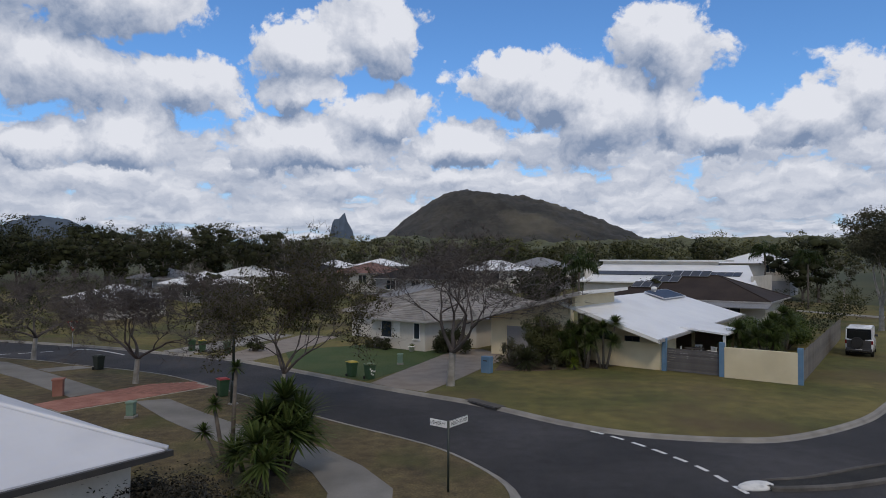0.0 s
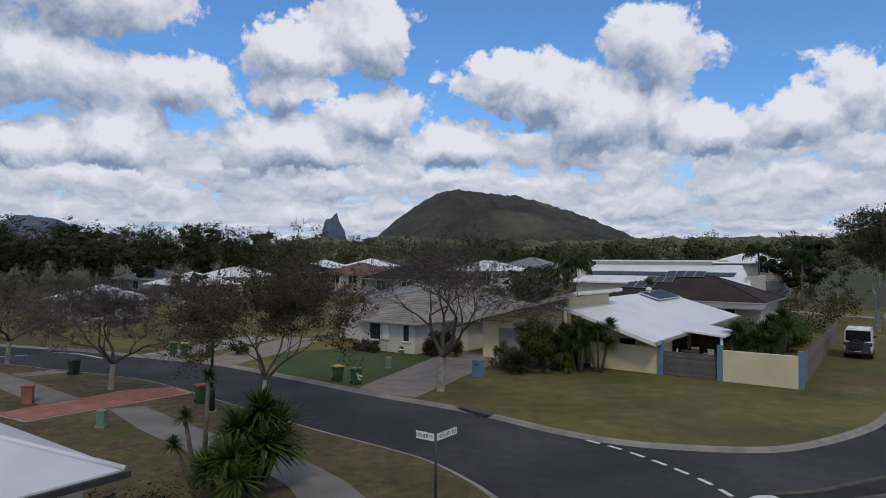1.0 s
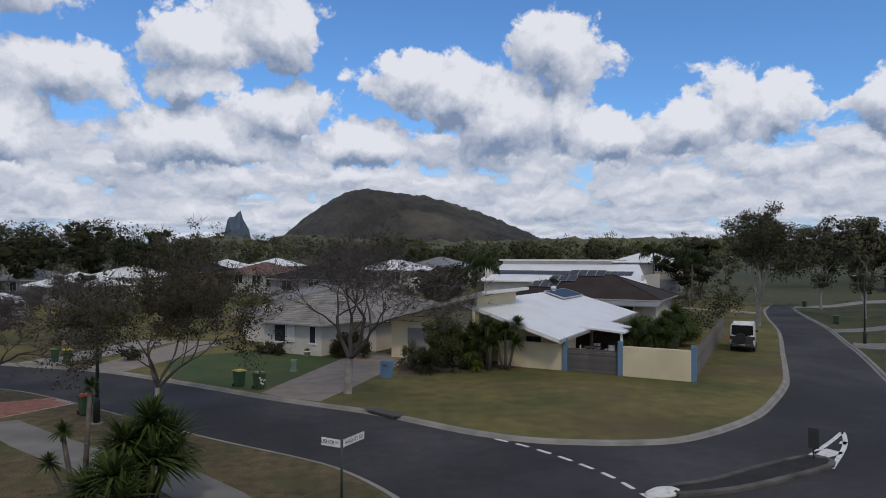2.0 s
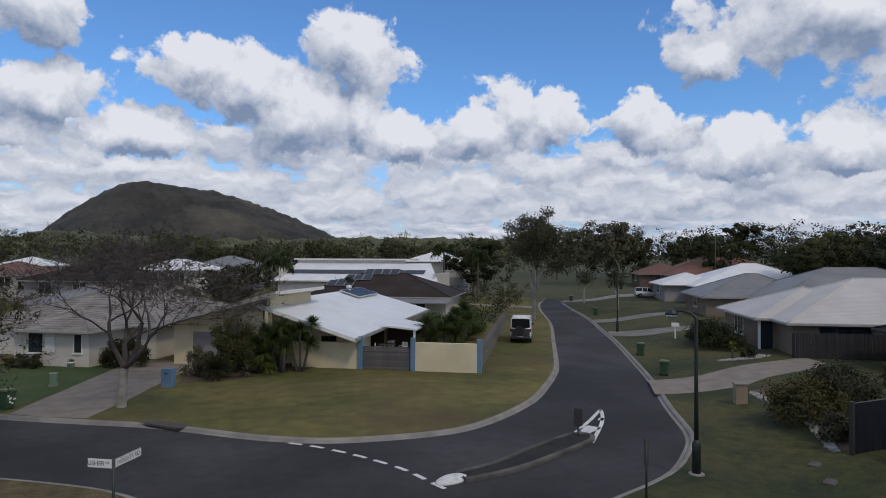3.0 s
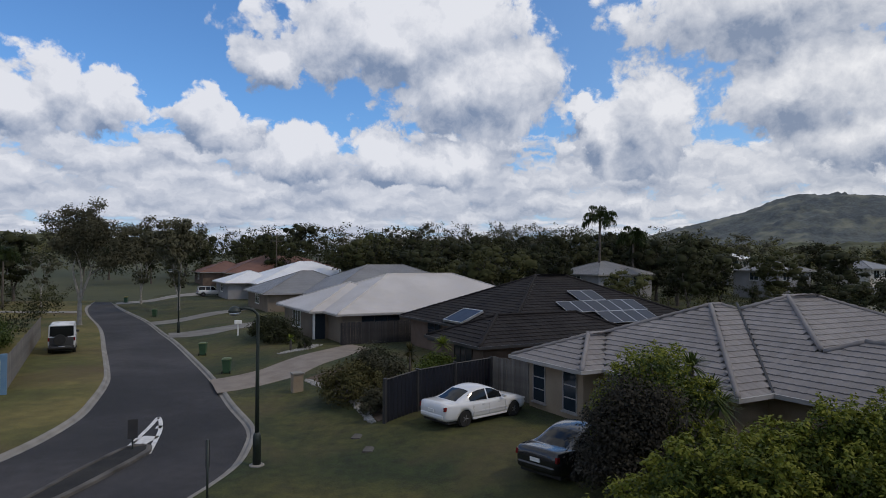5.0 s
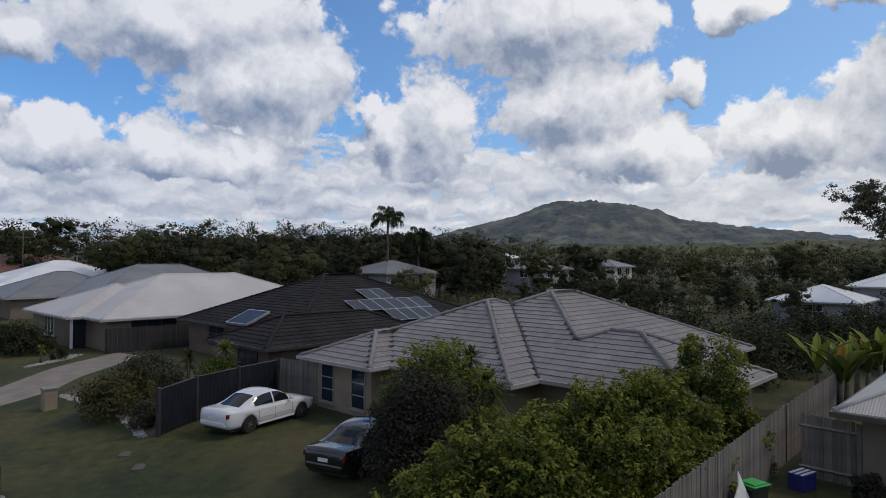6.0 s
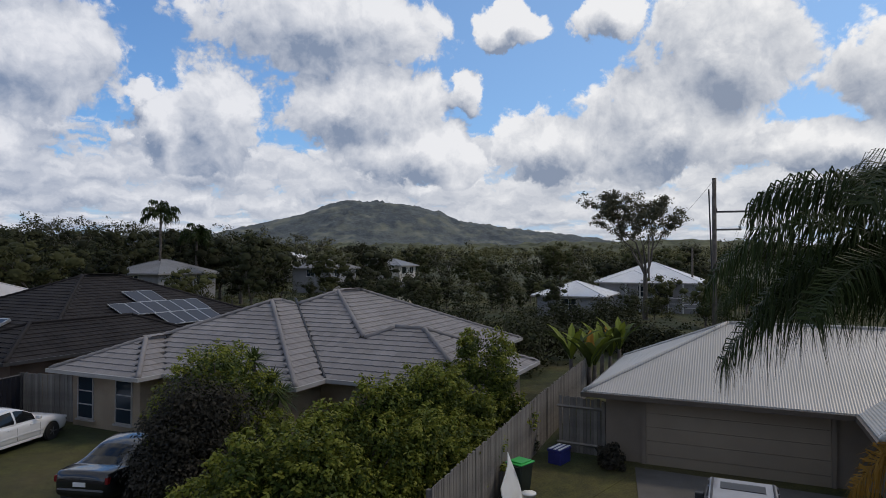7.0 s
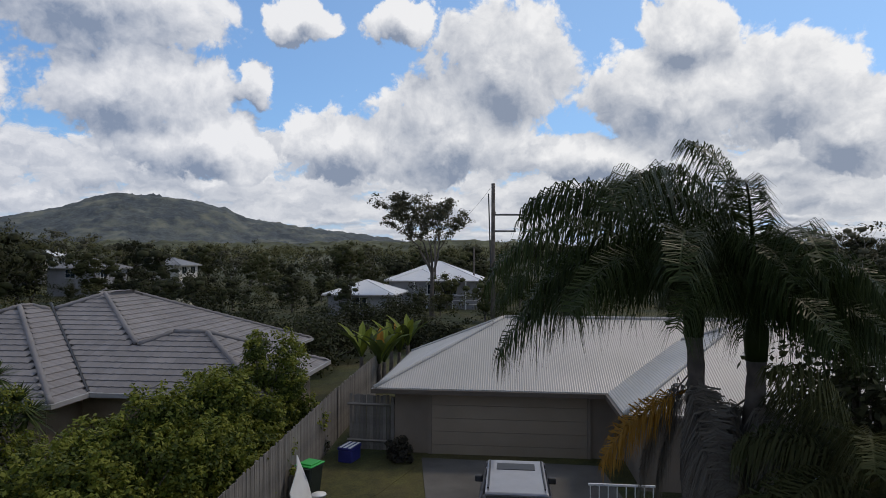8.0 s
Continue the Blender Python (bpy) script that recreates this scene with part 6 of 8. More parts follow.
def sheet_fence(label, pts, height=1.65):
    """Dark steel sheet fence with posts and top rail, panel by panel."""
    t = thing("fence", label, "fence", Matrix.Translation((*pts[0], 0)))
    o = Vector((*pts[0], 0))
    for p, q in zip(pts, pts[1:]):
        a, b = Vector((*p, lawn_z(*p))) - o, Vector((*q, lawn_z(*q))) - o
        d = (b - a)
        n = int(d.length / 0.1)
        side = Vector((-d.y, d.x, 0)).normalized()
        bm = bmesh.new()
        prev = None
        for k in range(n + 1):
            c = a + d * k / n + side * (0.018 if k % 2 else -0.018)
            pair = (bm.verts.new(c), bm.verts.new(c + Vector((0, 0, height))))
            if prev:
                bm.faces.new((prev[0], pair[0], pair[1], prev[1]))
            prev = pair
        bmesh.ops.solidify(bm, geom=bm.faces[:], thickness=0.004)
        part("panel", bm, M["fence_steel"], t)
        rail = bmesh.new()
        tube(rail, [a + Vector((0, 0, height)), b + Vector((0, 0, height))], [0.03, 0.03], 4)
        part("rail", rail, M["trim_dark"], t)
    for p in pts:
        c = Vector((*p, lawn_z(*p))) - o
        part("post", boxes((c.x - 0.06, c.x + 0.06, c.y - 0.06, c.y + 0.06, c.z - 0.3, c.z + height + 0.07)), M["trim_dark"], t)


sheet_fence("dark blue-black steel sheet fence on the lawn", [(21.2, 12.75), (22.9, 12.25), (25.0, 11.55), (27.2, 10.75)])

# ---- drives, paths and markings ----


def laid(name, outline, material, label, category, lift=0.018, cuts=6):
    return tagged(sheet(name, outline, material, lift=lift, cuts=cuts, depth=0.03), label, category, kind="structure")


laid("driveway_corner", [(-4.3, 32.45), (-2.9, 31.2), (-1.3, 30.25), (0.2, 33.3), (1.7, 36.8), (3.3, 40.4), (6.9, 40.35), (3.8, 42.7), (2.4, 45.5), (0.6, 46.0)], M["aggregate"], "pale exposed-aggregate driveway", "driveway")
laid("lawn_neighbour", [(-9.6, 37.1), (-7.2, 35.1), (-4.6, 33.0), (-2.2, 38.0), (0.4, 45.6), (-1.4, 45.9), (-6, 48.2), (-12, 44.5)], M["lush"], "watered green front lawn", "lawn", 0.008)
laid("driveway_white", [(-20.6, 43.75), (-18.0, 42.45), (-15.6, 47.5), (-13.6, 54), (-16.4, 55)], M["concrete"], "pale concrete driveway across the road", "driveway")
laid("driveway_tan", [(-15.7, 41.3), (-12.9, 39.7), (-10.8, 46), (-9.5, 53), (-13, 54)], M["aggregate"], "tan concrete driveway across the road", "driveway")
laid("driveway_east", [(23.53, 23.71), (27.95, 22.12), (30.19, 22.58), (37.3, 23.59), (38.7, 26.16), (29.08, 25.81), (25.91, 26.65)], M["aggregate"], "tan concrete driveway beside the garden bed", "driveway")
laid("driveway_pale_house", [(38.2, 43.9), (40.6, 41.6), (46, 40.3), (50, 41.5), (51, 43.6), (45, 43.8), (40.6, 46.8)], M["path"], "grey concrete driveway", "driveway")
laid("driveway_grey_house", [(46.6, 56.6), (45.0, 53.7), (52, 53.0), (61, 55.2), (63, 57), (54, 56.2)], M["path"], "grey concrete driveway", "driveway")
laid("driveway_far", [(62.3, 82.4), (64.6, 85.6), (84, 88.5), (80, 83)], M["concrete"], "pale concrete driveway at the street's end", "driveway")
laid("footpath_far", [(50.6, 73.2), (45.4, 84), (47.4, 85.5), (52.5, 76)], M["concrete"], "pale concrete footpath at the street's end", "footpath")
laid("driveway_garage", [(0.9 + 8.1, -4.3), (11.4, -6.4), (17.4, -9.4), (14.1, -13.6), (7.4, -9.6), (4.5, -8.0)], M["dull_concrete"], "grey concrete driveway before the garage", "driveway")
laid("footpath_west", [(-60, 45.2), (-44, 41.6), (-28.2, 38.7), (-22.5, 34.4), (-17.1, 29.9), (-18.1, 28.5), (-23.4, 32.9), (-28.5, 36.7), (-44, 39.6), (-60, 43.2)], M["path"], "grey concrete footpath along the verge", "footpath")
laid("footpath_link", [(-24.6, 36.1), (-22.9, 37.4), (-21.6, 36.7), (-23.3, 35.2)], M["path"], "short concrete link to the kerb", "footpath")
laid("footpath_middle", [(-14.6, 27.7), (-13.3, 28.3), (-10.6, 25.6), (-7.2, 22.5), (-4.4, 20.5), (-2.9, 18.7), (-1.75, 16.7), (-1.6, 14.4), (-12, 0.0), (-13.4, 1.0), (-3.4, 14.8), (-3.55, 16.3), (-4.4, 18.1), (-5.7, 19.7), (-8.6, 21.4), (-11.7, 24.4)], M["path"], "grey concrete footpath curving round the corner", "footpath", cuts=2)
laid("garden_bed", [(2.6, 36.6), (5.2, 36.5), (8.0, 37.6), (10.6, 38.5), (10.8, 40.5), (7.0, 41.5), (3.6, 41.0)], M["soil"], "mulched garden bed before the corner house", "garden bed", 0.02)
laid("garden_bed_east", [(27.1, 21.2), (25.6, 18.4), (23.8, 15.8), (21.3, 13.1), (23.5, 12.6), (26.5, 14.5), (30.5, 20.8)], M["soil"], "mulched garden bed beside the lawn", "garden bed", 0.02)

laid("garden_bed_yard", [lot(13.0, 5.1)[:2], lot(21.2, 5.55)[:2], lot(20.4, 3.2)[:2], lot(19.0, 2.6)[:2], lot(16.5, 3.3)[:2]], M["grass"], "dark rough grass between the fence and the garage", "garden bed", 0.01)

# red paver driveway, brick by brick
paver_bed = laid("driveway_red", [(-19.0, 26.7), (-16.8, 25.4), (-12.3, 31.2), (-13.8, 32.6), (-15.9, 31.8)], M["mortar"], "faded red brick paver driveway across the verge", "driveway", 0.006)
pv = bpy.data.meshes.new("paver")
pb = boxes((-0.112, 0.112, -0.056, 0.056, 0.0, 0.03))
pb.to_mesh(pv)
pb.free()
pv.materials.append(M["paver"])


def inside(pt, poly):
    ok = False
    for (x0, y0), (x1, y1) in zip(poly, poly[1:] + poly[:1]):
        if (y0 > pt[1]) != (y1 > pt[1]) and pt[0] < (x1 - x0) * (pt[1] - y0) / (y1 - y0) + x0:
            ok = not ok
    return ok


def pavers():
    poly = [(-18.9, 26.8), (-16.8, 25.6), (-12.5, 31.2), (-13.8, 32.4), (-15.8, 31.7)]
    d, s = Vector((0.62, 0.785, 0)), Vector((0.785, -0.62, 0))
    o = Vector((-17.8, 26.2, 0))
    V, F, single = [], [], 0
    base = [v.co.copy() for v in pv.vertices]
    quads = [tuple(p.vertices) for p in pv.polygons]
    for i in range(-3, 34):
        for j in range(-32, 34):
            p = o + d * (i * 0.236) + s * (j * 0.122 + (0.06 if i % 2 else 0))
            if not inside((p.x, p.y), poly):
                continue
            m = Matrix.Translation((p.x, p.y, lawn_z(p.x, p.y) + 0.004)) @ Matrix.Rotation(math.atan2(d.y, d.x), 4, "Z")
            if p.y > 29.3 and single < 290:
                share("paver", pv, paver_bed, m)
                single += 1
            else:
                b = len(V)
                V.extend(m @ q for q in base)
                F.extend(tuple(b + k for k in q) for q in quads)
    mesh_ob("pavers", V, F, M["paver"], paver_bed, kind="stuff")


pavers()


def stripe(name, pts, width, label, z=0.006, material=None):
    bm = bmesh.new()
    sweep(bm, smooth_path(pts, 0.25), [(-width / 2, 0), (width / 2, 0)], z)
    for f in bm.faces:
        f.normal_update()
        if f.normal.z < 0:
            f.normal_flip()
    return tagged(part(name, bm, material or M["paint"]), label, "road marking", kind="structure")


line = smooth_path([(5.45, 23.55), (6.25, 22.6), (7.0, 21.4), (7.6, 20.2), (8.1, 18.9), (8.4, 17.3), (8.6, 16.4)], 0.05)
run = 0.0
start = 0
for k in range(1, len(line)):
    run = (line[k] - line[start]).length
    if run >= 0.58:
        stripe("road_dash", [line[start], line[(start + k) // 2], line[k]], 0.16, "white dashed give-way line on the road")
        start = k
        while start < len(line) - 1 and (line[start] - line[k]).length < 0.36:
            start += 1
        if start >= len(line) - 2:
            break
stripe("road_line", [(19.25, 22.7), (18.75, 22.0), (17.6, 20.7), (15.5, 18.75)], 0.16, "white curved line round the island tip")
stripe("road_line", [(15.85, 20.15), (16.9, 20.9), (18.1, 21.8), (19.2, 22.68)], 0.16, "white curved line round the island tip")
stripe("road_patch", [(16.15, 20.1), (17.1, 20.5)], 0.62, "white painted chevron patch")
stripe("road_patch", [(17.95, 21.2), (18.3, 21.5)], 0.22, "white painted chevron patch")
for x, y in ((-31.2, 42.7), (-30.1, 43.3), (-29.0, 44.0)):
    stripe("road_dash", [(x - 0.35, y - 0.2), (x + 0.35, y + 0.2)], 0.16, "white dashed line at the far junction")
stripe("road_line", [(-27.6, 45.3), (-26.2, 45.1), (-24.8, 44.3), (-22.8, 42.8)], 0.18, "white line of the far traffic island")


def traffic_island():
    t = thing("traffic_island", "long low traffic island with stained kerb and white nose", "traffic island", Matrix())
    out = smooth_path([(9.3, 17.2), (11.2, 17.35), (13.4, 18.05), (15.6, 18.95), (15.95, 19.6), (15.5, 19.85), (13.2, 19.05), (11.0, 18.1), (9.4, 17.75)], 0.3, closed=True)
    bm = bmesh.new()
    vs = [bm.verts.new((p.x, p.y, 0.075)) for p in out]
    bm.faces.new(vs)
    part("infill", bm, M["bitumen"], t, "black bitumen infill with grit")
    rim = bmesh.new()
    path = out + out[:1]
    sweep(rim, path, [(-0.14, -0.02), (-0.13, 0.09), (-0.06, 0.115), (0.04, 0.115), (0.06, 0.07)])
    bmesh.ops.recalc_face_normals(rim, faces=rim.faces[:])
    part("kerb", rim, M["old_concrete"], t)
    nose = bmesh.new()
    lathe(nose, [(0.60, -0.02), (0.56, 0.06), (0.4, 0.125), (0.12, 0.14)], 20, Matrix.Translation((9.0, 17.4, 0)) @ Matrix.Rotation(radians(14), 4, "Z") @ Matrix.Diagonal((1.05, 0.55, 1, 1)))
    part("nose", nose, M["paint"], t, "white painted nose", smooth=True)


traffic_island()

# ---- street furniture ----


def street_lamp(x, y, height, reach_deg, label="dark green street lamp with a curved arm"):
    t = thing("street_lamp", label, "street lamp", on(x, y))
    part("footing", from_bm(lathe, [(0.24, -0.1), (0.24, 0.03), (0.2, 0.05)]), M["concrete"], t)
    part("base", from_bm(lathe, [(0.13, 0.0), (0.13, 0.9), (0.11, 1.0), (0.075, 1.06)]), M["pole_green"], t, smooth=True)
    bm = bmesh.new()
    c, s = math.cos(radians(reach_deg)), math.sin(radians(reach_deg))
    pts = [(0, 0, 1.0), (0, 0, height * 0.6), (0, 0, height - 0.25)]
    pts += [(0.42 * (1 - math.cos(a)) * c, 0.42 * (1 - math.cos(a)) * s, height - 0.25 + 0.30 * math.sin(a)) for a in (0.4, 0.8, 1.2, 1.6, 2.0)]
    tube(bm, pts, [0.07, 0.06, 0.05] + [0.045] * 5, 9)
    part("pole", bm, M["pole_green"], t, smooth=True)
    e = Vector(pts[-1])
    head = bmesh.new()
    lathe(head, [(0.06, 0.14), (0.13, 0.1), (0.2, 0.0), (0.2, -0.05)][::-1], 14, Matrix.Translation(e + Vector((0.12 * c, 0.12 * s, -0.05))))
    part("lamp_head", head, M["pole_green"], t, smooth=True)
    part("diffuser", from_bm(lathe, [(0.05, -0.17), (0.15, -0.13), (0.18, -0.052)], 14, Matrix.Translation(e + Vector((0.12 * c, 0.12 * s, -0.05)))), M["alloy"], t, smooth=True)


street_lamp(15.9, 14.3, 4.98, 135)
street_lamp(40.9, 45.9, 5.6, 145)
street_lamp(-9.95, 27.35, 5.0, 60)


def letters(text, size, material, parent, m, name="lettering"):
    cu = bpy.data.curves.new("text", "FONT")
    cu.body, cu.size, cu.align_x, cu.align_y, cu.extrude = text, size, "CENTER", "CENTER", 0.001
    tmp = bpy.data.objects.new("text", cu)
    scene.collection.objects.link(tmp)
    dg = bpy.context.evaluated_depsgraph_get()
    me = bpy.data.meshes.new_from_object(tmp.evaluated_get(dg))
    bpy.data.objects.remove(tmp)
    me.materials.clear()
    me.materials.append(material)
    ob = new(name, me)
    ob.parent = parent
    ob.matrix_basis = m
    return ob


def street_sign():
    t = thing("street_sign", "street name sign with two white blades on a dark post", "street sign", on(-0.16, 16.5))
    bm = bmesh.new()
    tube(bm, [(0, 0, -0.3), (0, 0, 2.0)], [0.035, 0.035], 10)
    part("post", bm, M["pole_green"], t, smooth=True)
    for ang, length, words, small in ((54.1, 0.98, "HEIGHTS RD", ""), (144.1, 0.66, "USHER", "AVE")):
        r = Matrix.Rotation(radians(ang), 4, "Z")
        blade = part("blade", boxes((0.05, length, -0.01, 0.01, 1.79, 1.99), bevel=0.004), M["trim_white"], t)
        blade.matrix_basis = r
        edge = part("border", boxes((0.055, length - 0.005, -0.0125, -0.0105, 1.795, 1.803), (0.055, length - 0.005, -0.0125, -0.0105, 1.977, 1.985)), M["trim_dark"], blade)
        flip = -1 if ang < 90 else 1
        mid = (0.05 + length) / 2
        if flip < 0:
            letters(words, 0.145, M["trim_dark"], blade, pose(mid, -0.0125, 1.89, 90, 0, 0))
        else:
            letters(words, 0.145, M["trim_dark"], blade, pose(mid + 0.09, 0.0125, 1.89, 90, 0, 180))
            letters(small, 0.07, M["trim_dark"], blade, pose(0.16, 0.0125, 1.91, 90, 0, 180))


street_sign()


def post_sign(x, y, height, w, h, label, face_deg, material):
    t = thing("sign_post", label, "sign", on(x, y, face_deg))
    bm = bmesh.new()
    tube(bm, [(0, 0, -0.2), (0, 0, height)], [0.03, 0.03], 8)
    part("post", bm, M["pole_green"], t, smooth=True)
    part("panel", boxes((-w / 2, w / 2, -0.045, -0.033, height - h, height), bevel=0.003), material, t)


post_sign(12.2, 12.6, 1.95, 0.1, 0.7, "slim dark marker post by the kerb", 135, M["trim_dark"])
t_is = thing("keep_sign", "dark upright board on the traffic island", "sign", Matrix.Translation((15.45, 19.5, 0.1)) @ Matrix.Rotation(radians(-35), 4, "Z"))
part("post", boxes((-0.025, 0.025, -0.025, 0.025, -0.05, 0.95)), M["pole_green"], t_is)
part("board", boxes((-0.16, 0.16, -0.045, -0.03, 0.35, 1.02), bevel=0.006), M["trim_dark"], t_is)
gw = thing("give_way_sign", "red and white triangular give-way sign", "sign", on(-28.3, 46.0, 35))
part("post", boxes((-0.03, 0.03, -0.03, 0.03, -0.2, 1.9)), M["alloy"], gw)


def tri(y, r, cz):
    bm = bmesh.new()
    a = [bm.verts.new((r * math.sin(k * math.tau / 3 + math.pi), y, cz + r * math.cos(k * math.tau / 3 + math.pi))) for k in range(3)]
    b = [bm.verts.new((v.co.x, y - 0.006, v.co.z)) for v in a]
    bm.faces.new(a)
    bm.faces.new(b[::-1])
    for k in range(3):
        bm.faces.new((a[k], a[(k + 1) % 3], b[(k + 1) % 3], b[k]))
    bmesh.ops.recalc_face_normals(bm, faces=bm.faces[:])
    return bm


M["sign_red"] = mat("sign_red", (0.35, 0.03, 0.03), (0.4, 0.04, 0.035), 0.5, 4.0)
part("plate", tri(-0.035, 0.52, 1.65), M["sign_red"], gw)
part("centre", tri(-0.043, 0.34, 1.65), M["trim_white"], gw, "white centre")

M["bin_green"] = mat("bin_green", (0.030, 0.075, 0.035), (0.04, 0.09, 0.045), 0.5, 3.0, fine=(9, 0.1))
M["bin_dark"] = mat("bin_dark", (0.015, 0.022, 0.018), (0.022, 0.03, 0.025), 0.5, 3.0)
M["lid_yellow"] = mat("lid_yellow", (0.45, 0.36, 0.04), (0.5, 0.4, 0.06), 0.5, 3.0)
M["lid_red"] = mat("lid_red", (0.32, 0.04, 0.04), (0.37, 0.055, 0.05), 0.5, 3.0)
M["lid_green"] = mat("lid_green", (0.03, 0.36, 0.06), (0.045, 0.42, 0.085), 0.45, 3.0)
M["lid_olive"] = mat("lid_olive", (0.10, 0.14, 0.05), (0.13, 0.17, 0.07), 0.5, 3.0)
M["rubber"] = mat("rubber", (0.012, 0.012, 0.012), (0.02, 0.02, 0.02), 0.8, 8.0)


def wheelie_bin(x, y, rz, body, lid, label, patches=False):
    t = thing("wheelie_bin", label, "bin", on(x, y, rz, 0.84), "wheelie bins")
    bm = bmesh.new()
    rows = []
    for z, w, d in ((0.03, 0.22, 0.24), (0.1, 0.225, 0.26), (0.85, 0.28, 0.33), (0.90, 0.30, 0.35), (0.96, 0.30, 0.35)):
        rows.append([bm.verts.new((sx * w, sy * d, z)) for sx, sy in ((-1, -0.85), (-0.85, -1), (0.85, -1), (1, -0.85), (1, 0.85), (0.85, 1), (-0.85, 1), (-1, 0.85))])
    for r0, r1 in zip(rows, rows[1:]):
        for k in range(8):
            bm.faces.new((r0[k], r0[(k + 1) % 8], r1[(k + 1) % 8], r1[k]))
    bm.faces.new(rows[0][::-1])
    bm.faces.new(rows[-1])
    part("body", bm, body, t)
    lb = boxes((-0.31, 0.31, -0.37, 0.36, 0.965, 1.0), bevel=0.015)
    box(lb, -0.24, 0.24, -0.28, 0.26, 0.995, 1.045, bevel=0.02)
    part("lid", lb, lid, t)
    hb = bmesh.new()
    tube(hb, [(-0.24, 0.36, 0.93), (-0.24, 0.44, 0.95), (0.24, 0.44, 0.95), (0.24, 0.36, 0.93)], [0.018] * 4, 6)
    part("handle", hb, body, t)
    for sx in (-1, 1):
        w = bmesh.new()
        lathe(w, [(0.06, -0.025), (0.1, -0.025), (0.1, 0.025), (0.06, 0.025)], 14, Matrix.Translation((sx * 0.26, 0.27, 0.1)) @ Matrix.Rotation(radians(90), 4, "Y"))
        part("wheel", w, M["rubber"], t)
    if patches:
        rr = random.Random(3)
        for k in range(7):
            px, pz = rr.uniform(-0.17, 0.17), rr.uniform(0.3, 0.8)
            part("sticker", boxes((px - 0.05, px + 0.05, -0.345, -0.335, pz - 0.05, pz + 0.05)), M["trim_white"], t, "pale sticker")
    return t


wheelie_bin(-5.6, 34.35, 40, M["bin_green"], M["lid_yellow"], "green wheelie bin with a yellow lid")
wheelie_bin(-4.5, 33.6, 40, M["bin_green"], M["lid_olive"], "green wheelie bin with pale stickers", True)
wheelie_bin(27.9, 27.4, 125, M["bin_green"], M["lid_olive"], "green wheelie bin on the verge")
wheelie_bin(32.4, 34.0, 125, M["bin_green"], M["lid_olive"], "green wheelie bin on the verge")
wheelie_bin(51.5, 61.6, 125, M["bin_green"], M["lid_olive"], "green wheelie bin on the verge")
wheelie_bin(65.6, 84.6, 125, M["bin_green"], M["lid_yellow"], "green wheelie bin with a yellow lid")
wheelie_bin(-20.9, 36.1, 60, M["bin_dark"], M["bin_dark"], "black wheelie bin on the verge")
wheelie_bin(-11.0, 29.0, 40, M["bin_green"], M["lid_red"], "green wheelie bin with a red lid")
wheelie_bin(-18.5, 43.9, 30, M["bin_green"], M["lid_olive"], "green wheelie bin at the drive")
wheelie_bin(-17.6, 43.5, 30, M["bin_green"], M["lid_yellow"], "green wheelie bin with a yellow lid")
wheelie_bin(-15.6, 42.9, 30, M["bin_green"], M["lid_olive"], "green wheelie bin at the drive")
wheelie_bin(16.05, -5.4, 35, M["bin_dark"], M["lid_green"], "dark wheelie bin with a bright green lid")
wheelie_bin(42.6, 30.6, 125, M["bin_dark"], M["lid_green"], "dark wheelie bin against the house")

mb = thing("letterbox", "blue rendered letterbox pillar at the drive", "letterbox", on(2.1, 35.9, -36))
part("pillar", boxes((-0.3, 0.3, -0.2, 0.2, -0.1, 0.95), bevel=0.02), M["blue_post"], mb)
part("slot", boxes((-0.12, 0.12, -0.212, -0.198, 0.68, 0.74)), M["trim_dark"], mb)
mb2 = thing("letterbox", "brick letterbox pillar beside the driveway", "letterbox", on(25.0, 20.0, -36))
part("pillar", boxes((-0.25, 0.25, -0.25, 0.25, -0.1, 0.85), bevel=0.015), M["tan_brick"], mb2)
part("cap", boxes((-0.29, 0.29, -0.29, 0.29, 0.85, 0.92), bevel=0.01), M["concrete"], mb2)
mb3 = thing("letterbox", "white letterbox on a slim post", "letterbox", on(39.8, 37.9, -36))
part("post", boxes((-0.05, 0.05, -0.05, 0.05, -0.1, 0.95)), M["trim_white"], mb3)
part("body", boxes((-0.28, 0.28, -0.16, 0.16, 0.95, 1.25), bevel=0.02), M["trim_white"], mb3)
mb4 = thing("letterbox", "small red brick letterbox on the lawn", "letterbox", on(-18.9, 28.9, 20))
part("pillar", boxes((-0.22, 0.22, -0.22, 0.22, -0.1, 0.75), bevel=0.015), M["paver"], mb4)
part("cap", boxes((-0.26, 0.26, -0.26, 0.26, 0.75, 0.82), bevel=0.01), M["paver"], mb4)
M["pit_green"] = mat("pale_green_plastic", (0.14, 0.22, 0.17), (0.18, 0.26, 0.2), 0.6, 3.0)
for x, y in ((-13.3, 24.7), (-3.2, 38.6)):
    pt = thing("service_pillar", "pale green plastic service pillar on the lawn", "service box", on(x, y))
    part("base", boxes((-0.2, 0.2, -0.2, 0.2, -0.1, 0.1), bevel=0.02), M["concrete"], pt)
    part("body", boxes((-0.16, 0.16, -0.16, 0.16, 0.1, 0.6), bevel=0.04), M["pit_green"], pt)
    part("cap", boxes((-0.18, 0.18, -0.18, 0.18, 0.6, 0.68), bevel=0.02), M["pit_green"], pt)
drain = thing("storm_drain", "dark kerb inlet with a concrete lintel", "drain", Matrix.Translation((1.4, 27.75, 0.0)) @ Matrix.Rotation(radians(-50), 4, "Z"))
part("lintel", boxes((-1.1, 1.1, -0.1, 0.45, 0.10, 0.145), bevel=0.02), M["old_concrete"], drain)
part("mouth", boxes((-1.0, 1.0, -0.16, -0.02, 0.01, 0.11)), M["trim_dark"], drain)
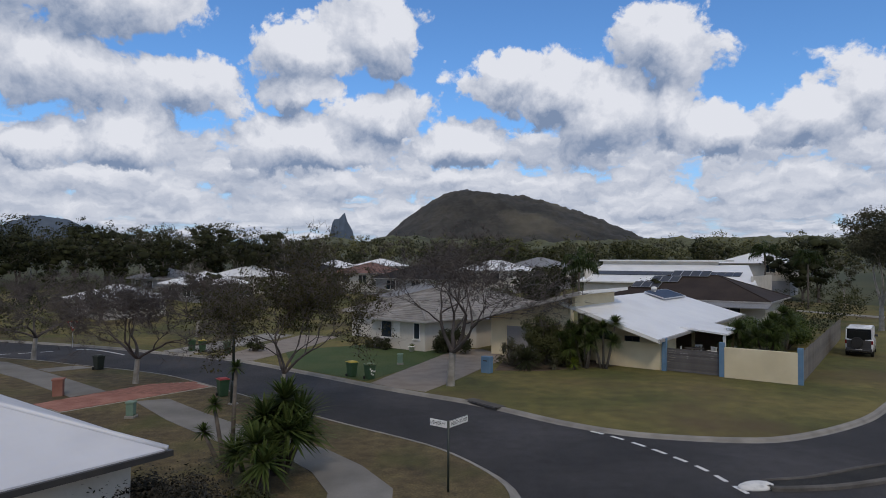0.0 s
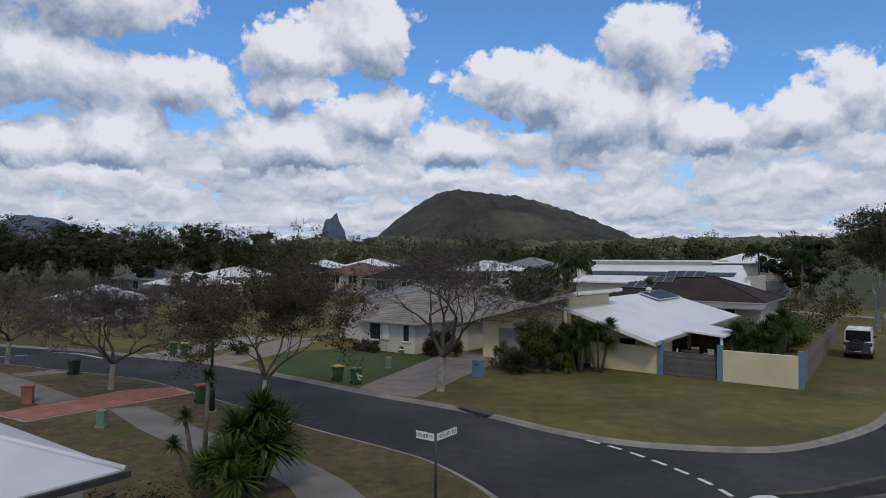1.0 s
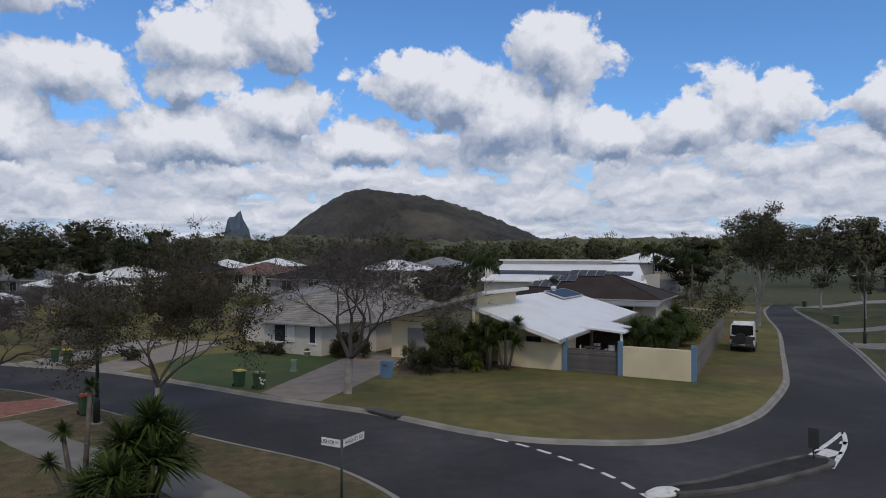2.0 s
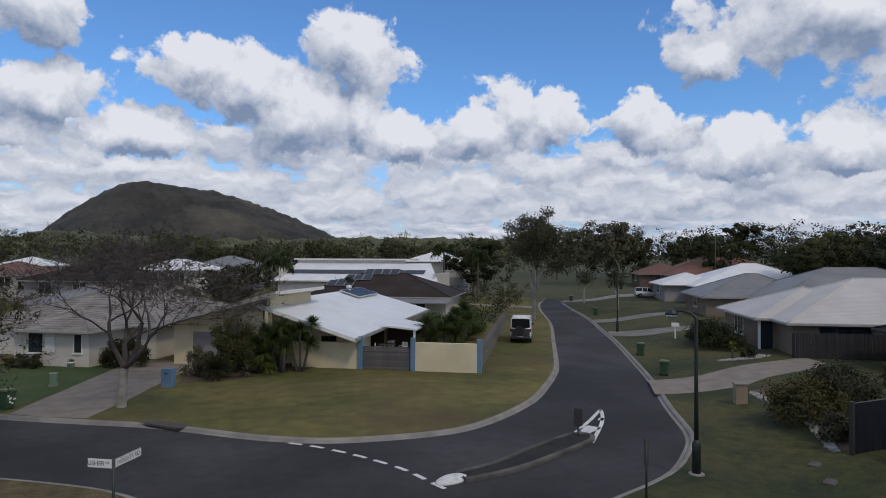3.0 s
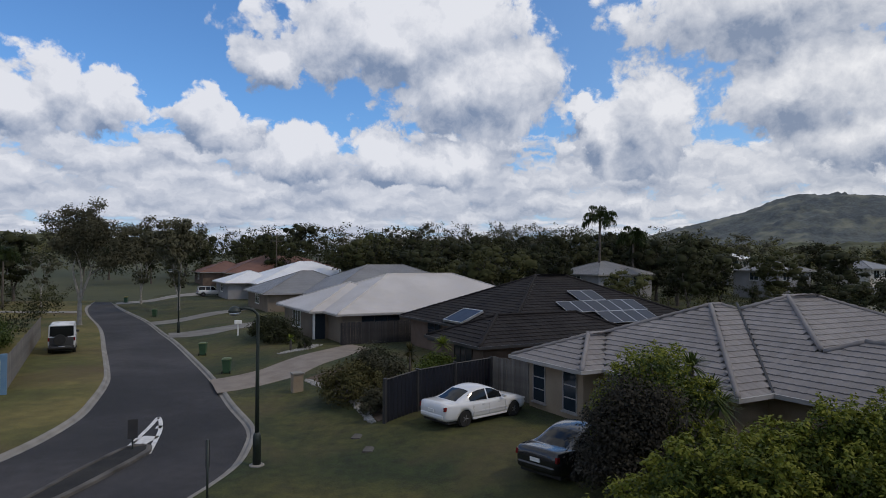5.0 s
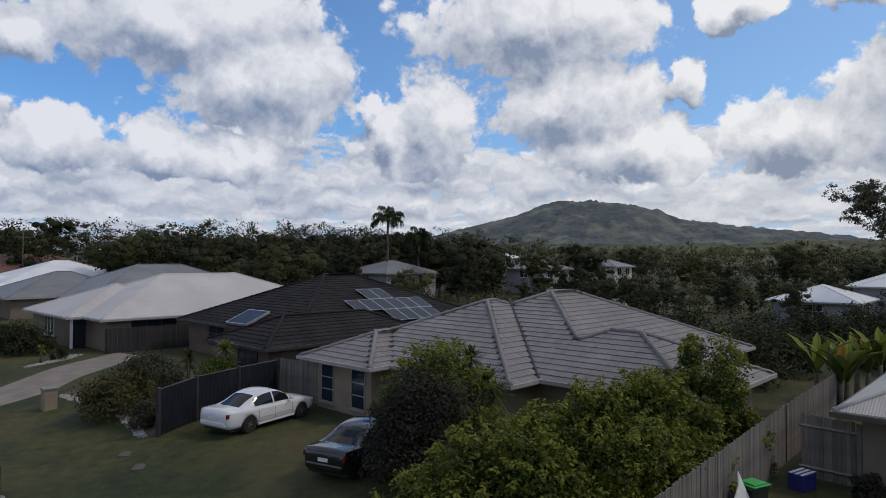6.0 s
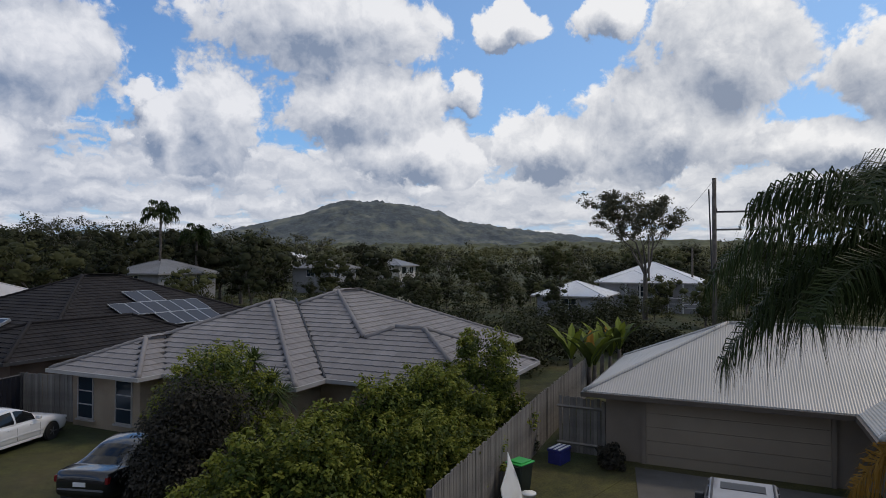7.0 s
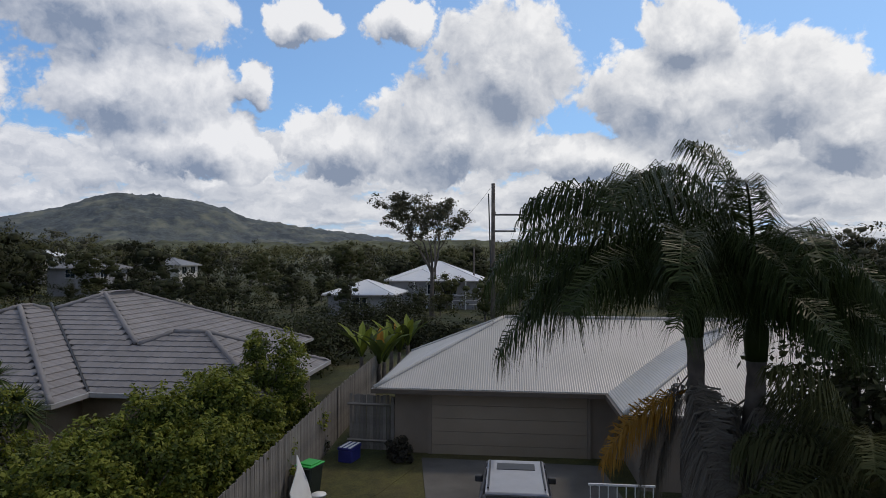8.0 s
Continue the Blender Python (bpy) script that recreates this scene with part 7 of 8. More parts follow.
for x, y in ((19.7, 13.0), (18.6, 11.8)):
    ld = thing("pit_lid", "grey service pit lid flush in the lawn", "pit lid", on(x, y, 20))
    part("lid", boxes((-0.3, 0.3, -0.17, 0.17, -0.05, 0.025), bevel=0.01), M["old_concrete"], ld)

# ---- vehicles ----


def loft(bm, rings, caps=True):
    vs = [[bm.verts.new(p) for p in r] for r in rings]
    n = len(rings[0])
    for r0, r1 in zip(vs, vs[1:]):
        for k in range(n):
            bm.faces.new((r0[k], r0[(k + 1) % n], r1[(k + 1) % n], r1[k]))
    if caps:
        bm.faces.new(vs[0][::-1])
        bm.faces.new(vs[-1])
    bmesh.ops.recalc_face_normals(bm, faces=bm.faces[:])


def car_ring(x, zb, zt, w, r=0.08, mid=0.5):
    zm = zb + (zt - zb) * mid
    half = [(w * 0.88, zb), (w * 0.98, zb + 0.1), (w, zm), (w * 0.97, zt - r), (w * 0.90, zt - r * 0.25), (w * 0.6, zt), (0.0, zt + 0.012)]
    return [(x, y, z) for y, z in half] + [(x, -y, z) for y, z in half[-2::-1]]


M["paint_white"] = mat("white_car_paint", (0.66, 0.67, 0.69), (0.7, 0.71, 0.73), 0.25, 2.0, coat=0.6)
M["paint_black"] = mat("black_car_paint", (0.006, 0.007, 0.010), (0.010, 0.011, 0.014), 0.2, 2.0, coat=0.8)
M["paint_silver"] = mat("silver_car_paint", (0.20, 0.195, 0.21), (0.25, 0.24, 0.26), 0.3, 2.0, metal=0.4, coat=0.6)
M["rim"] = mat("dull_alloy_rim", (0.16, 0.16, 0.165), (0.24, 0.24, 0.245), 0.4, 6.0, 3, metal=0.6)
M["tail_red"] = mat("tail_lamp", (0.13, 0.008, 0.010), (0.18, 0.010, 0.012), 0.2, 8.0)
M["lens_clear"] = mat("head_lamp", (0.5, 0.5, 0.52), (0.6, 0.6, 0.62), 0.12, 8.0)


def wheels(t, axles, half, radius):
    for x in axles:
        for s in (-1, 1):
            m4 = Matrix.Translation((x, s * half, radius)) @ Matrix.Rotation(radians(90), 4, "X")
            w = part("wheel", from_bm(lathe, [(radius * 0.62, -0.1), (radius * 0.95, -0.1), (radius, -0.06), (radius, 0.06), (radius * 0.95, 0.1), (radius * 0.62, 0.1)], 24, m4), M["rubber"], t)
            rb = bmesh.new()
            lathe(rb, [(radius * 0.66, -0.07), (radius * 0.66, 0.07)], 24, m4)
            o = s * (half + 0.088)
            for k in range(5):
                a = k * math.tau / 5
                c, sn = math.cos(a), math.sin(a)
                tube(rb, [(x, o - s * 0.012, radius), (x + radius * 0.62 * c, o - s * 0.012, radius + radius * 0.62 * sn)], [0.04, 0.026], 5)
            part("rim", rb, M["rim"], w)


def arch_cut(rings, axles, radius):
    out = []
    for r in rings:
        x = r[0][0]
        lift = 0.0
        for a in axles:
            d = abs(x - a)
            if d < radius:
                lift = max(lift, math.sqrt(radius * radius - d * d))
        out.append([(p[0], p[1], max(p[2], lift + 0.31) if p[2] < 0.75 and lift > 0 else p[2]) for p in r])
    return out


def sedan(label, m, paint, plate=True):
    """A four-door sedan; x runs forward from the rear axle."""
    t = thing("car", label, "car", m)
    rings = []
    for k in range(61):
        x = -1.04 + 4.80 * k / 60
        zb = float(np.interp(x, [-1.04, -0.98, -0.8, 2.4, 3.4, 3.7, 3.76], [0.44, 0.32, 0.25, 0.22, 0.24, 0.30, 0.40]))
        zt = float(np.interp(x, [-1.04, -1.0, -0.92, -0.5, 0.3, 1.4, 2.3, 2.7, 3.1, 3.4, 3.6, 3.72, 3.76], [0.80, 0.93, 0.975, 0.965, 0.93, 0.905, 0.90, 0.885, 0.83, 0.765, 0.70, 0.62, 0.54]))
        w = float(np.interp(x, [-1.04, -0.98, -0.8, -0.4, 0.2, 1.4, 2.5, 3.0, 3.3, 3.55, 3.7, 3.76], [0.68, 0.76, 0.83, 0.885, 0.91, 0.92, 0.91, 0.885, 0.84, 0.76, 0.66, 0.56]))
        half = [(w * 0.80, zb), (w * 0.95, zb + 0.05), (w * 0.985, zb + 0.16), (w, zb + 0.5 * (zt - zb)), (w * 0.985, zt - 0.14), (w * 0.955, zt - 0.05), (w * 0.89, zt - 0.008), (w * 0.62, zt + 0.018), (0.0, zt + 0.03)]
        rings.append([(x, y, z) for y, z in half] + [(x, -y, z) for y, z in half[-2::-1]])
    bm = bmesh.new()
    loft(bm, arch_cut(rings, (0, 2.79), 0.365))
    part("body", bm, paint, t, smooth=True)
    # cabin shell, then the panes a little proud of it
    def shell(x, v):
        zt = float(np.interp(x, [-0.38, 0.0, 0.35, 0.62, 0.9, 1.2, 1.45, 1.7, 2.05, 2.5], [0.965, 1.11, 1.265, 1.36, 1.41, 1.43, 1.42, 1.36, 1.20, 0.91]))
        zb = float(np.interp(x, [-0.38, 0.3, 1.4, 2.5], [0.955, 0.92, 0.895, 0.89]))
        wb, wt = 0.845 - 0.06 * abs(x - 1.1) / 1.4, 0.62
        q = max(0.0, zt - zb)
        if v < 0.6:
            a = v / 0.6
            return Vector((x, wb + (wt - wb) * a ** 1.4 * min(1, q / 0.3 + 0.35), zb + max(0.0, q - 0.05) * a))
        a = (v - 0.6) / 0.4
        edge = shell(x, 0.5999)
        return Vector((x, edge.y * (1 - a), edge.z + (zt - edge.z) * math.sin(a * math.pi / 2)))

    def patch(name, xs, vs, sides, out, material, label=""):
        pm = bmesh.new()
        for sg in sides:
            grid = []
            for x in xs:
                row = []
                for v in vs(x):
                    c = shell(x, v)
                    d = Vector((0, c.y, (c.z - 0.85) * 1.2)).normalized() * out
                    row.append(pm.verts.new((c.x, sg * (c.y + d.y), c.z + d.z)))
                grid.append(row)
            for r0, r1 in zip(grid, grid[1:]):
                for n2 in range(len(r0) - 1):
                    pm.faces.new((r0[n2], r1[n2], r1[n2 + 1], r0[n2 + 1]))
        bmesh.ops.remove_doubles(pm, verts=pm.verts[:], dist=0.0005)
        bmesh.ops.recalc_face_normals(pm, faces=pm.faces[:])
        return part(name, pm, material, t, label, smooth=True)

    span = [k3 / 24 for k3 in range(25)]
    patch("cabin", [-0.38 + 2.88 * q for q in span], lambda x: [k3 / 14 for k3 in range(15)], (-1, 1), 0.0, paint)
    patch("rear_window", [-0.30 + 0.80 * q for q in span], lambda x: [0.68 + 0.32 * k3 / 5 for k3 in range(6)], (-1, 1), 0.005, M["car_glass"], "dark tinted rear window")
    patch("windscreen", [1.62 + 0.80 * q for q in span], lambda x: [0.66 + 0.34 * k3 / 5 for k3 in range(6)], (-1, 1), 0.005, M["car_glass"], "dark windscreen")
    for sg in (-1, 1):
        for x0, x1 in ((0.30, 1.22), (1.30, 2.10)):
            patch("side_window", [x0 + (x1 - x0) * q for q in span[::2]], lambda x: [0.05 + 0.49 * k3 / 5 for k3 in range(6)], (sg,), 0.005, M["car_glass"], "dark side window")
    for s in (-1, 1):
        lamp = bmesh.new()
        prism(lamp, [(-1.01, 0.70), (-0.99, 0.86), (-0.72, 0.845), (-0.80, 0.72)], min(s * 0.60, s * 0.785), max(s * 0.60, s * 0.785))
        part("tail_light", lamp, M["tail_red"], t)
        part("headlight", boxes((3.42, 3.655, s * 0.60 - 0.14, s * 0.60 + 0.14, 0.60, 0.70), bevel=0.04), M["lens_clear"], t)
        part("mirror", boxes((2.02, 2.16, s * 0.97 - 0.09, s * 0.97 + 0.09, 0.93, 1.05), bevel=0.03), paint, t)
        for x in (0.90, 1.80):
            part("door_handle", boxes((x, x + 0.17, s * 0.912 - 0.02, s * 0.912 + 0.02, 0.765, 0.79)), paint, t)
        for x in (0.43, 1.28, 2.22):
            part("door_gap", boxes((x - 0.004, x + 0.004, s * 0.908 - 0.014, s * 0.908 + 0.014, 0.36, 0.78)), M["gutter"], t)
        part("sill", boxes((0.42, 2.36, s * 0.875 - 0.02, s * 0.875 + 0.045, 0.22, 0.30), bevel=0.015), paint, t)
        part("side_trim", boxes((0.44, 2.34, s * 0.918 - 0.012, s * 0.918 + 0.008, 0.50, 0.535)), paint, t)
        for x in (0, 2.79):
            well = bmesh.new()
            lathe(well, [(0.355, -0.12), (0.355, 0.06)], 20, Matrix.Translation((x, s * 0.80, 0.32)) @ Matrix.Rotation(radians(90), 4, "X"))
            part("wheel_arch", well, M["rubber"], t)
    part("bumper", boxes((-1.06, -0.90, -0.70, 0.70, 0.36, 0.58), bevel=0.07), paint, t)
    if plate:
        part("number_plate", boxes((-1.07, -1.045, -0.18, 0.18, 0.62, 0.73)), M["trim_white"], t, "white plate with plain bars")
    part("underside", boxes((-0.8, 3.4, -0.75, 0.75, 0.17, 0.4)), M["rubber"], t)
    wheels(t, (0, 2.79), 0.80, 0.315)
    return t


def wagon(label, m, paint, length=4.5, height=1.68, width=0.92, boxy=0.0, sunroof=False, name="car"):
    """An estate or four-wheel drive; x runs forward from the rear axle."""
    t = thing(name, label, "car", m)
    r0 = -0.85
    f = r0 + length
    ax = f - 0.9
    belt = height * 0.62
    prof = [(r0, 0.45, belt - 0.1, width * 0.86), (r0 + 0.08, 0.34, belt, width * 0.94), (-0.4, 0.3, belt + 0.02, width * 0.99), (-0.2, 0.3, belt + 0.02, width), (0, 0.3, belt + 0.02, width), (0.2, 0.3, belt + 0.02, width), (0.45, 0.28, belt, width), (1.2, 0.28, belt, width), (ax - 0.75, 0.28, belt - 0.02, width), (ax - 0.4, 0.3, belt - 0.06, width), (ax - 0.2, 0.3, belt - 0.08, width * 0.99), (ax, 0.3, belt - 0.1, width * 0.99), (ax + 0.2, 0.3, belt - 0.12, width * 0.98), (ax + 0.45, 0.3, belt - 0.15 - 0.1 * (1 - boxy), width * 0.95), (f - 0.05, 0.36, belt - 0.24 - 0.12 * (1 - boxy), width * 0.86)]
    bm = bmesh.new()
    loft(bm, arch_cut([car_ring(*q) for q in prof], (0, ax), 0.42))
    part("body", bm, paint, t, smooth=True)
    ws = ax - 0.55 + 0.3 * boxy
    top = height - 0.06
    gb = bmesh.new()
    loft(gb, [[(r0 + 0.1, width * 0.86, belt - 0.01), (ws, width * 0.88, belt - 0.03), (ws, -width * 0.88, belt - 0.03), (r0 + 0.1, -width * 0.86, belt - 0.01)], [(r0 + 0.22 - 0.1 * boxy, width * (0.74 + 0.1 * boxy), top), (ws - 0.65 + 0.45 * boxy, width * (0.74 + 0.1 * boxy), top), (ws - 0.65 + 0.45 * boxy, -width * (0.74 + 0.1 * boxy), top), (r0 + 0.22 - 0.1 * boxy, -width * (0.74 + 0.1 * boxy), top)]])
    part("window_glass", gb, M["car_glass"], t, "dark tinted windows")
    a0, a1, wy = r0 + 0.16 - 0.1 * boxy, ws - 0.6 + 0.45 * boxy, width * (0.76 + 0.1 * boxy)
    part("roof", boxes((a0, a1, -wy, wy, top - 0.03, height), bevel=0.04), paint, t)
    for s in (-1, 1):
        for a, b in (((r0 + 0.1, s * width * 0.88, belt), (a0 + 0.05, s * wy, top)), ((0.35, s * width * 0.89, belt), (0.38, s * wy, top)), ((1.15, s * width * 0.89, belt), (1.12, s * wy, top)), ((ws, s * width * 0.89, belt - 0.02), (a1 - 0.04, s * wy, top))):
            pb2 = bmesh.new()
            tube(pb2, [a, b], [0.04, 0.04], 5)
            part("pillar", pb2, paint, t)
        part("tail_light", boxes((r0 - 0.01, r0 + 0.12, s * width * 0.86 - 0.08, s * width * 0.86 + 0.08, belt - 0.34, belt - 0.08), bevel=0.02), M["tail_red"], t)
        part("headlight", boxes((f - 0.22, f - 0.02, s * width * 0.66 - 0.13, s * width * 0.66 + 0.13, belt - 0.42, belt - 0.28), bevel=0.03), M["lens_clear"], t)
        part("mirror", boxes((ws - 0.35, ws - 0.2, s * (width + 0.02) - 0.1, s * (width + 0.02) + 0.1, belt - 0.03, belt + 0.13), bevel=0.03), M["trim_dark"], t)
        rail = bmesh.new()
        tube(rail, [(a0 + 0.2, s * wy * 0.9, height + 0.03), (a1 - 0.15, s * wy * 0.9, height + 0.03)], [0.02, 0.02], 6)
        if not boxy:
            part("roof_rail", rail, M["trim_dark"], t)
        else:
            rail.free()
    part("bumper", boxes((r0 - 0.1, r0 + 0.1, -width * 0.9, width * 0.9, 0.36, 0.62), bevel=0.04), M["trim_dark"], t)
    part("number_plate", boxes((r0 - 0.112, r0 - 0.101, -0.19, 0.19, 0.45, 0.56)), M["trim_white"], t, "white plate with plain bars")
    part("underside", boxes((r0 + 0.2, f - 0.3, -width * 0.8, width * 0.8, 0.22, 0.5)), M["rubber"], t)
    if sunroof:
        part("sunroof", boxes((a1 - 0.75, a1 - 0.3, -wy * 0.66, wy * 0.66, height - 0.01, height + 0.012), bevel=0.004), M["trim_dark"], t)
    wheels(t, (0, ax), width * 0.86, 0.36)
    return t


sedan("white sedan parked on the lawn beside a dark fence", on(21.85, 10.25, -23.9, 0.92), M["paint_white"])
sedan("black sedan parked on the lawn half behind a bush", on(17.95, 5.1, -20.5, 0.92), M["paint_black"])
van = wagon("white boxy four-wheel drive parked on the verge", on(28.75, 43.55, 54.1), M["paint_white"], 4.4, 2.0, 0.86, 1.0, name="off_road_car")
part("rear_window", boxes((-0.862, -0.845, -0.36, 0.36, 1.15, 1.72)), M["car_glass"], van)
part("rear_window", boxes((-0.875, -0.845, -0.58, 0.58, 1.22, 1.78), bevel=0.01), M["car_glass"], van, "large dark rear window")
part("tailgate", boxes((-0.90, -0.84, -0.72, 0.72, 0.62, 1.16), bevel=0.02), M["trim_dark"], van, "dark lower tailgate")
part("tow_bar", boxes((-1.06, -0.9, -0.6, 0.6, 0.42, 0.52), bevel=0.02), M["trim_dark"], van)
part("spare_wheel", from_bm(lathe, [(0.12, -0.1), (0.36, -0.1), (0.38, 0.0), (0.36, 0.1), (0.12, 0.1)], 20, Matrix.Translation((-0.98, 0.1, 1.0)) @ Matrix.Rotation(radians(90), 4, "Y")), M["rubber"], van)
wagon("silver wagon with a sunroof parked before the garage", Matrix.Translation((*lot(13.3, -0.2)[:2], lawn_z(*lot(13.3, -0.2)[:2]))) @ Matrix.Rotation(radians(-35.93), 4, "Z") @ Matrix.Scale(0.92, 4), M["paint_silver"], 4.5, 1.66, 0.9, 0.0, True)
wagon("white wagon parked in a far driveway", on(76.5, 80.5, -36), M["paint_white"], 4.5, 1.66, 0.9)

# ---- yard things by the garage and patio ----
crate = thing("storage_box", "blue and white striped cooler box on the grass", "box", on(18.3, -7.4, -50))
M["blue_box"] = mat("deep_blue_plastic", (0.02, 0.025, 0.16), (0.03, 0.035, 0.2), 0.5, 3.0)
part("body", boxes((-0.32, 0.32, -0.22, 0.22, 0, 0.36), bevel=0.03), M["blue_box"], crate)
lid = part("lid", boxes((-0.34, 0.34, -0.24, 0.24, 0.36, 0.46), bevel=0.03), M["blue_box"], crate)
for k in range(3):
    part("stripe", boxes((-0.335, 0.335, -0.2 + 0.15 * k, -0.12 + 0.15 * k, 0.455, 0.466)), M["trim_white"], lid)
boards = thing("white_board", "broken white sheet leaning by the paling fence", "board", on(15.3, -5.0, -42))
bb = bmesh.new()
prism(bb, [(-0.55, -0.05), (0.55, -0.05), (0.5, 0.5), (0.25, 1.25), (0.1, 0.95), (-0.1, 0.8), (-0.5, 0.55)], -0.012, 0.012)
brd = part("sheet", bb, M["trim_white"], boards)
brd.matrix_basis = pose(0, 0, 0, -14, 0, 0)
tub = thing("plastic_tub", "small white plastic tub on the ground", "tub", on(15.2, -5.35))
part("body", from_bm(lathe, [(0.14, 0.0), (0.17, 0.3), (0.185, 0.3), (0.18, 0.33)], 16), M["trim_white"], tub, smooth=True)


def garden_chair(m):
    t = thing("garden_chair", "white moulded plastic garden chair", "chair", m, "patio chairs")
    part("seat", boxes((-0.24, 0.24, -0.22, 0.22, 0.40, 0.44), bevel=0.015), M["trim_white"], t)
    back = part("backrest", boxes(*[(-0.2 + 0.1 * k - 0.03, -0.2 + 0.1 * k + 0.03, 0.2, 0.23, 0.44, 0.86) for k in range(5)], (-0.25, 0.25, 0.195, 0.235, 0.84, 0.9)), M["trim_white"], t)
    for x in (-0.22, 0.22):
        for y in (-0.2, 0.2):
            part("leg", boxes((x - 0.025, x + 0.025, y - 0.025, y + 0.025, 0, 0.4)), M["trim_white"], t)
        part("armrest", boxes((x - 0.03, x + 0.03, -0.2, 0.22, 0.62, 0.65), bevel=0.008), M["trim_white"], t)
    return t


ch = garden_chair(on(15.6, 41.2, 60))
copy_thing(ch, on(17.3, 40.9, -60))
copy_thing(ch, on(16.9, 42.3, 180))
tab = thing("patio_table", "dark round patio table under the porch", "table", on(16.4, 41.6))
part("top", from_bm(lathe, [(0.6, 0.70), (0.62, 0.72), (0.6, 0.74)], 24), M["dark_timber"], tab)
part("pedestal", from_bm(lathe, [(0.3, 0.0), (0.28, 0.04), (0.06, 0.1), (0.05, 0.7)], 14), M["trim_dark"], tab)
pot = thing("plant_pot", "white plant pot before the brick house", "pot", on(-2.8, 44.4))
part("pot", from_bm(lathe, [(0.16, 0.0), (0.22, 0.32), (0.25, 0.32), (0.25, 0.38)], 16), M["trim_white"], pot, smooth=True)
V5, F5 = [], []
leaves_at(V5, F5, random.Random(8), Vector((0, 0, 0.45)), 0.22, 90, 0.06)
mesh_ob("foliage", V5, F5, L["strap"], pot)

# ---- garden planting ----
yucca(81, "cordylines with spiky heads before the corner house", [(0, 0, 2.7), (0.6, 0.3, 2.3), (-0.6, 0.3, 2.0), (0.2, -0.4, 1.6)], on(8.2, 37.6), 0.85, 220)
yucca(82, "cordylines with spiky heads before the corner house", [(0, 0, 2.5), (0.8, 0.2, 2.8), (-0.5, 0.4, 2.1), (0.5, -0.4, 1.7)], on(9.3, 37.5), 0.8, 220)
yucca(83, "cordylines with spiky heads before the corner house", [(0, 0, 2.4), (0.6, 0.3, 1.9), (-0.6, 0.2, 1.6), (-0.2, -0.4, 1.2)], on(7.4, 38.0), 0.85, 200)
shrub(84, "tall olive shrub before the garage", on(6.1, 38.8), (2.2, 1.4, 3.7), L["olive"], 20000, 0.08, 46)
shrub(85, "open grey-brown shrub beside the drive", on(3.8, 38.4), (0.9, 0.9, 2.1), L["gum"], 1500, 0.08, 22)
yucca(86, "low dark cycad in the garden bed", [(0, 0, 0.5)], on(4.6, 37.3), 1.3, 260, L["dark"], "cycad")
yucca(87, "pale agave rosette in the garden bed", [(0, 0, 0.35)], on(6.2, 36.95), 0.65, 90, L["gum"], "agave")
yucca(88, "lime green bromeliad in the garden bed", [(0, 0, 0.35)], on(7.4, 37.05), 0.7, 90, L["lime"], "bromeliad")
for k, (x, y, h) in enumerate(((20.6, 40.2, 2.3), (21.9, 42.0, 2.6), (23.6, 43.9, 2.9), (19.3, 41.5, 2.0))):
    yucca(90 + k, "green yuccas behind the boundary wall", [(0, 0, h), (0.6, 0.4, h - 0.4), (-0.5, 0.3, h - 0.7), (0.2, -0.5, h - 0.9)], on(x, y), 1.0, 260)
for k, (x, y) in enumerate(((25.2, 46.5), (27.0, 49.5), (28.6, 52.0), (22.0, 46.0))):
    shrub(95 + k, "dense green garden shrub along the side fence", on(x, y), (1.5, 1.5, 3.0), L["strap"], 3600, 0.11, 26)
shrub(101, "clipped round dark shrub in the garden bed", on(23.9, 16.0), (1.55, 1.55, 2.1), L["brown"], 8000, 0.07, 40)
shrub(102, "feathery grey-green shrub in the garden bed", on(25.4, 15.6), (1.5, 1.4, 2.6), L["gum"], 6500, 0.07, 34)
shrub(103, "low grey-green shrub by the steel fence", on(22.4, 13.9), (0.75, 0.75, 1.1), L["gum"], 2200, 0.07, 20)
shrub(104, "bright green shrub beside the steel fence", on(27.0, 13.4), (1.5, 1.2, 1.95), L["bright"], 6000, 0.08, 34)
shrub(117, "dark green shrub beside the brown brick wall", on(27.8, 17.0), (1.4, 1.4, 1.9), L["dark"], 4000, 0.08, 30)
yucca(105, "red-brown cordyline beside the dark house", [(0, 0, 1.5), (0.4, 0.2, 1.1)], on(28.2, 15.5), 0.6, 90, L["brown"], "cordyline")
yucca(106, "yellow-green yucca beside the dark house", [(0, 0, 2.0)], on(28.0, 13.6), 0.6, 110, L["lime"])
shrub(107, "long clipped hedge before the pale house", on(38.5, 33.2, -36), (1.7, 4.2, 2.1), L["dark"], 8000, 0.1, 44, "hedge", "hedge")
yucca(108, "lime croton in the far garden bed", [(0, 0, 0.8)], on(34.3, 28.0), 0.5, 60, L["lime"], "croton")
shrub(109, "small dark shrub in the far garden bed", on(35.2, 27.6), (0.5, 0.5, 0.9), L["dark"], 700, 0.08, 12)
shrub(110, "clipped dark hedge under the neighbour's window", on(-5.3, 45.9, -36), (1.6, 0.6, 0.95), L["dark"], 2400, 0.08, 20, "hedge", "hedge")
shrub(111, "dark shrub beside the neighbour's wall", on(0.1, 43.6), (1.5, 1.2, 2.2), L["dark"], 6000, 0.08, 30)
shrub(112, "spreading brown-green hedge below the pale roof", on(-6.9, 12.7, 30), (1.9, 2.3, 1.75), L["purple"], 22000, 0.05, 64, "hedge", "hedge")
shrub(113, "olive shrub beside the yuccas", on(-5.0, 13.6), (0.9, 0.9, 1.2), L["olive"], 3000, 0.07, 22)
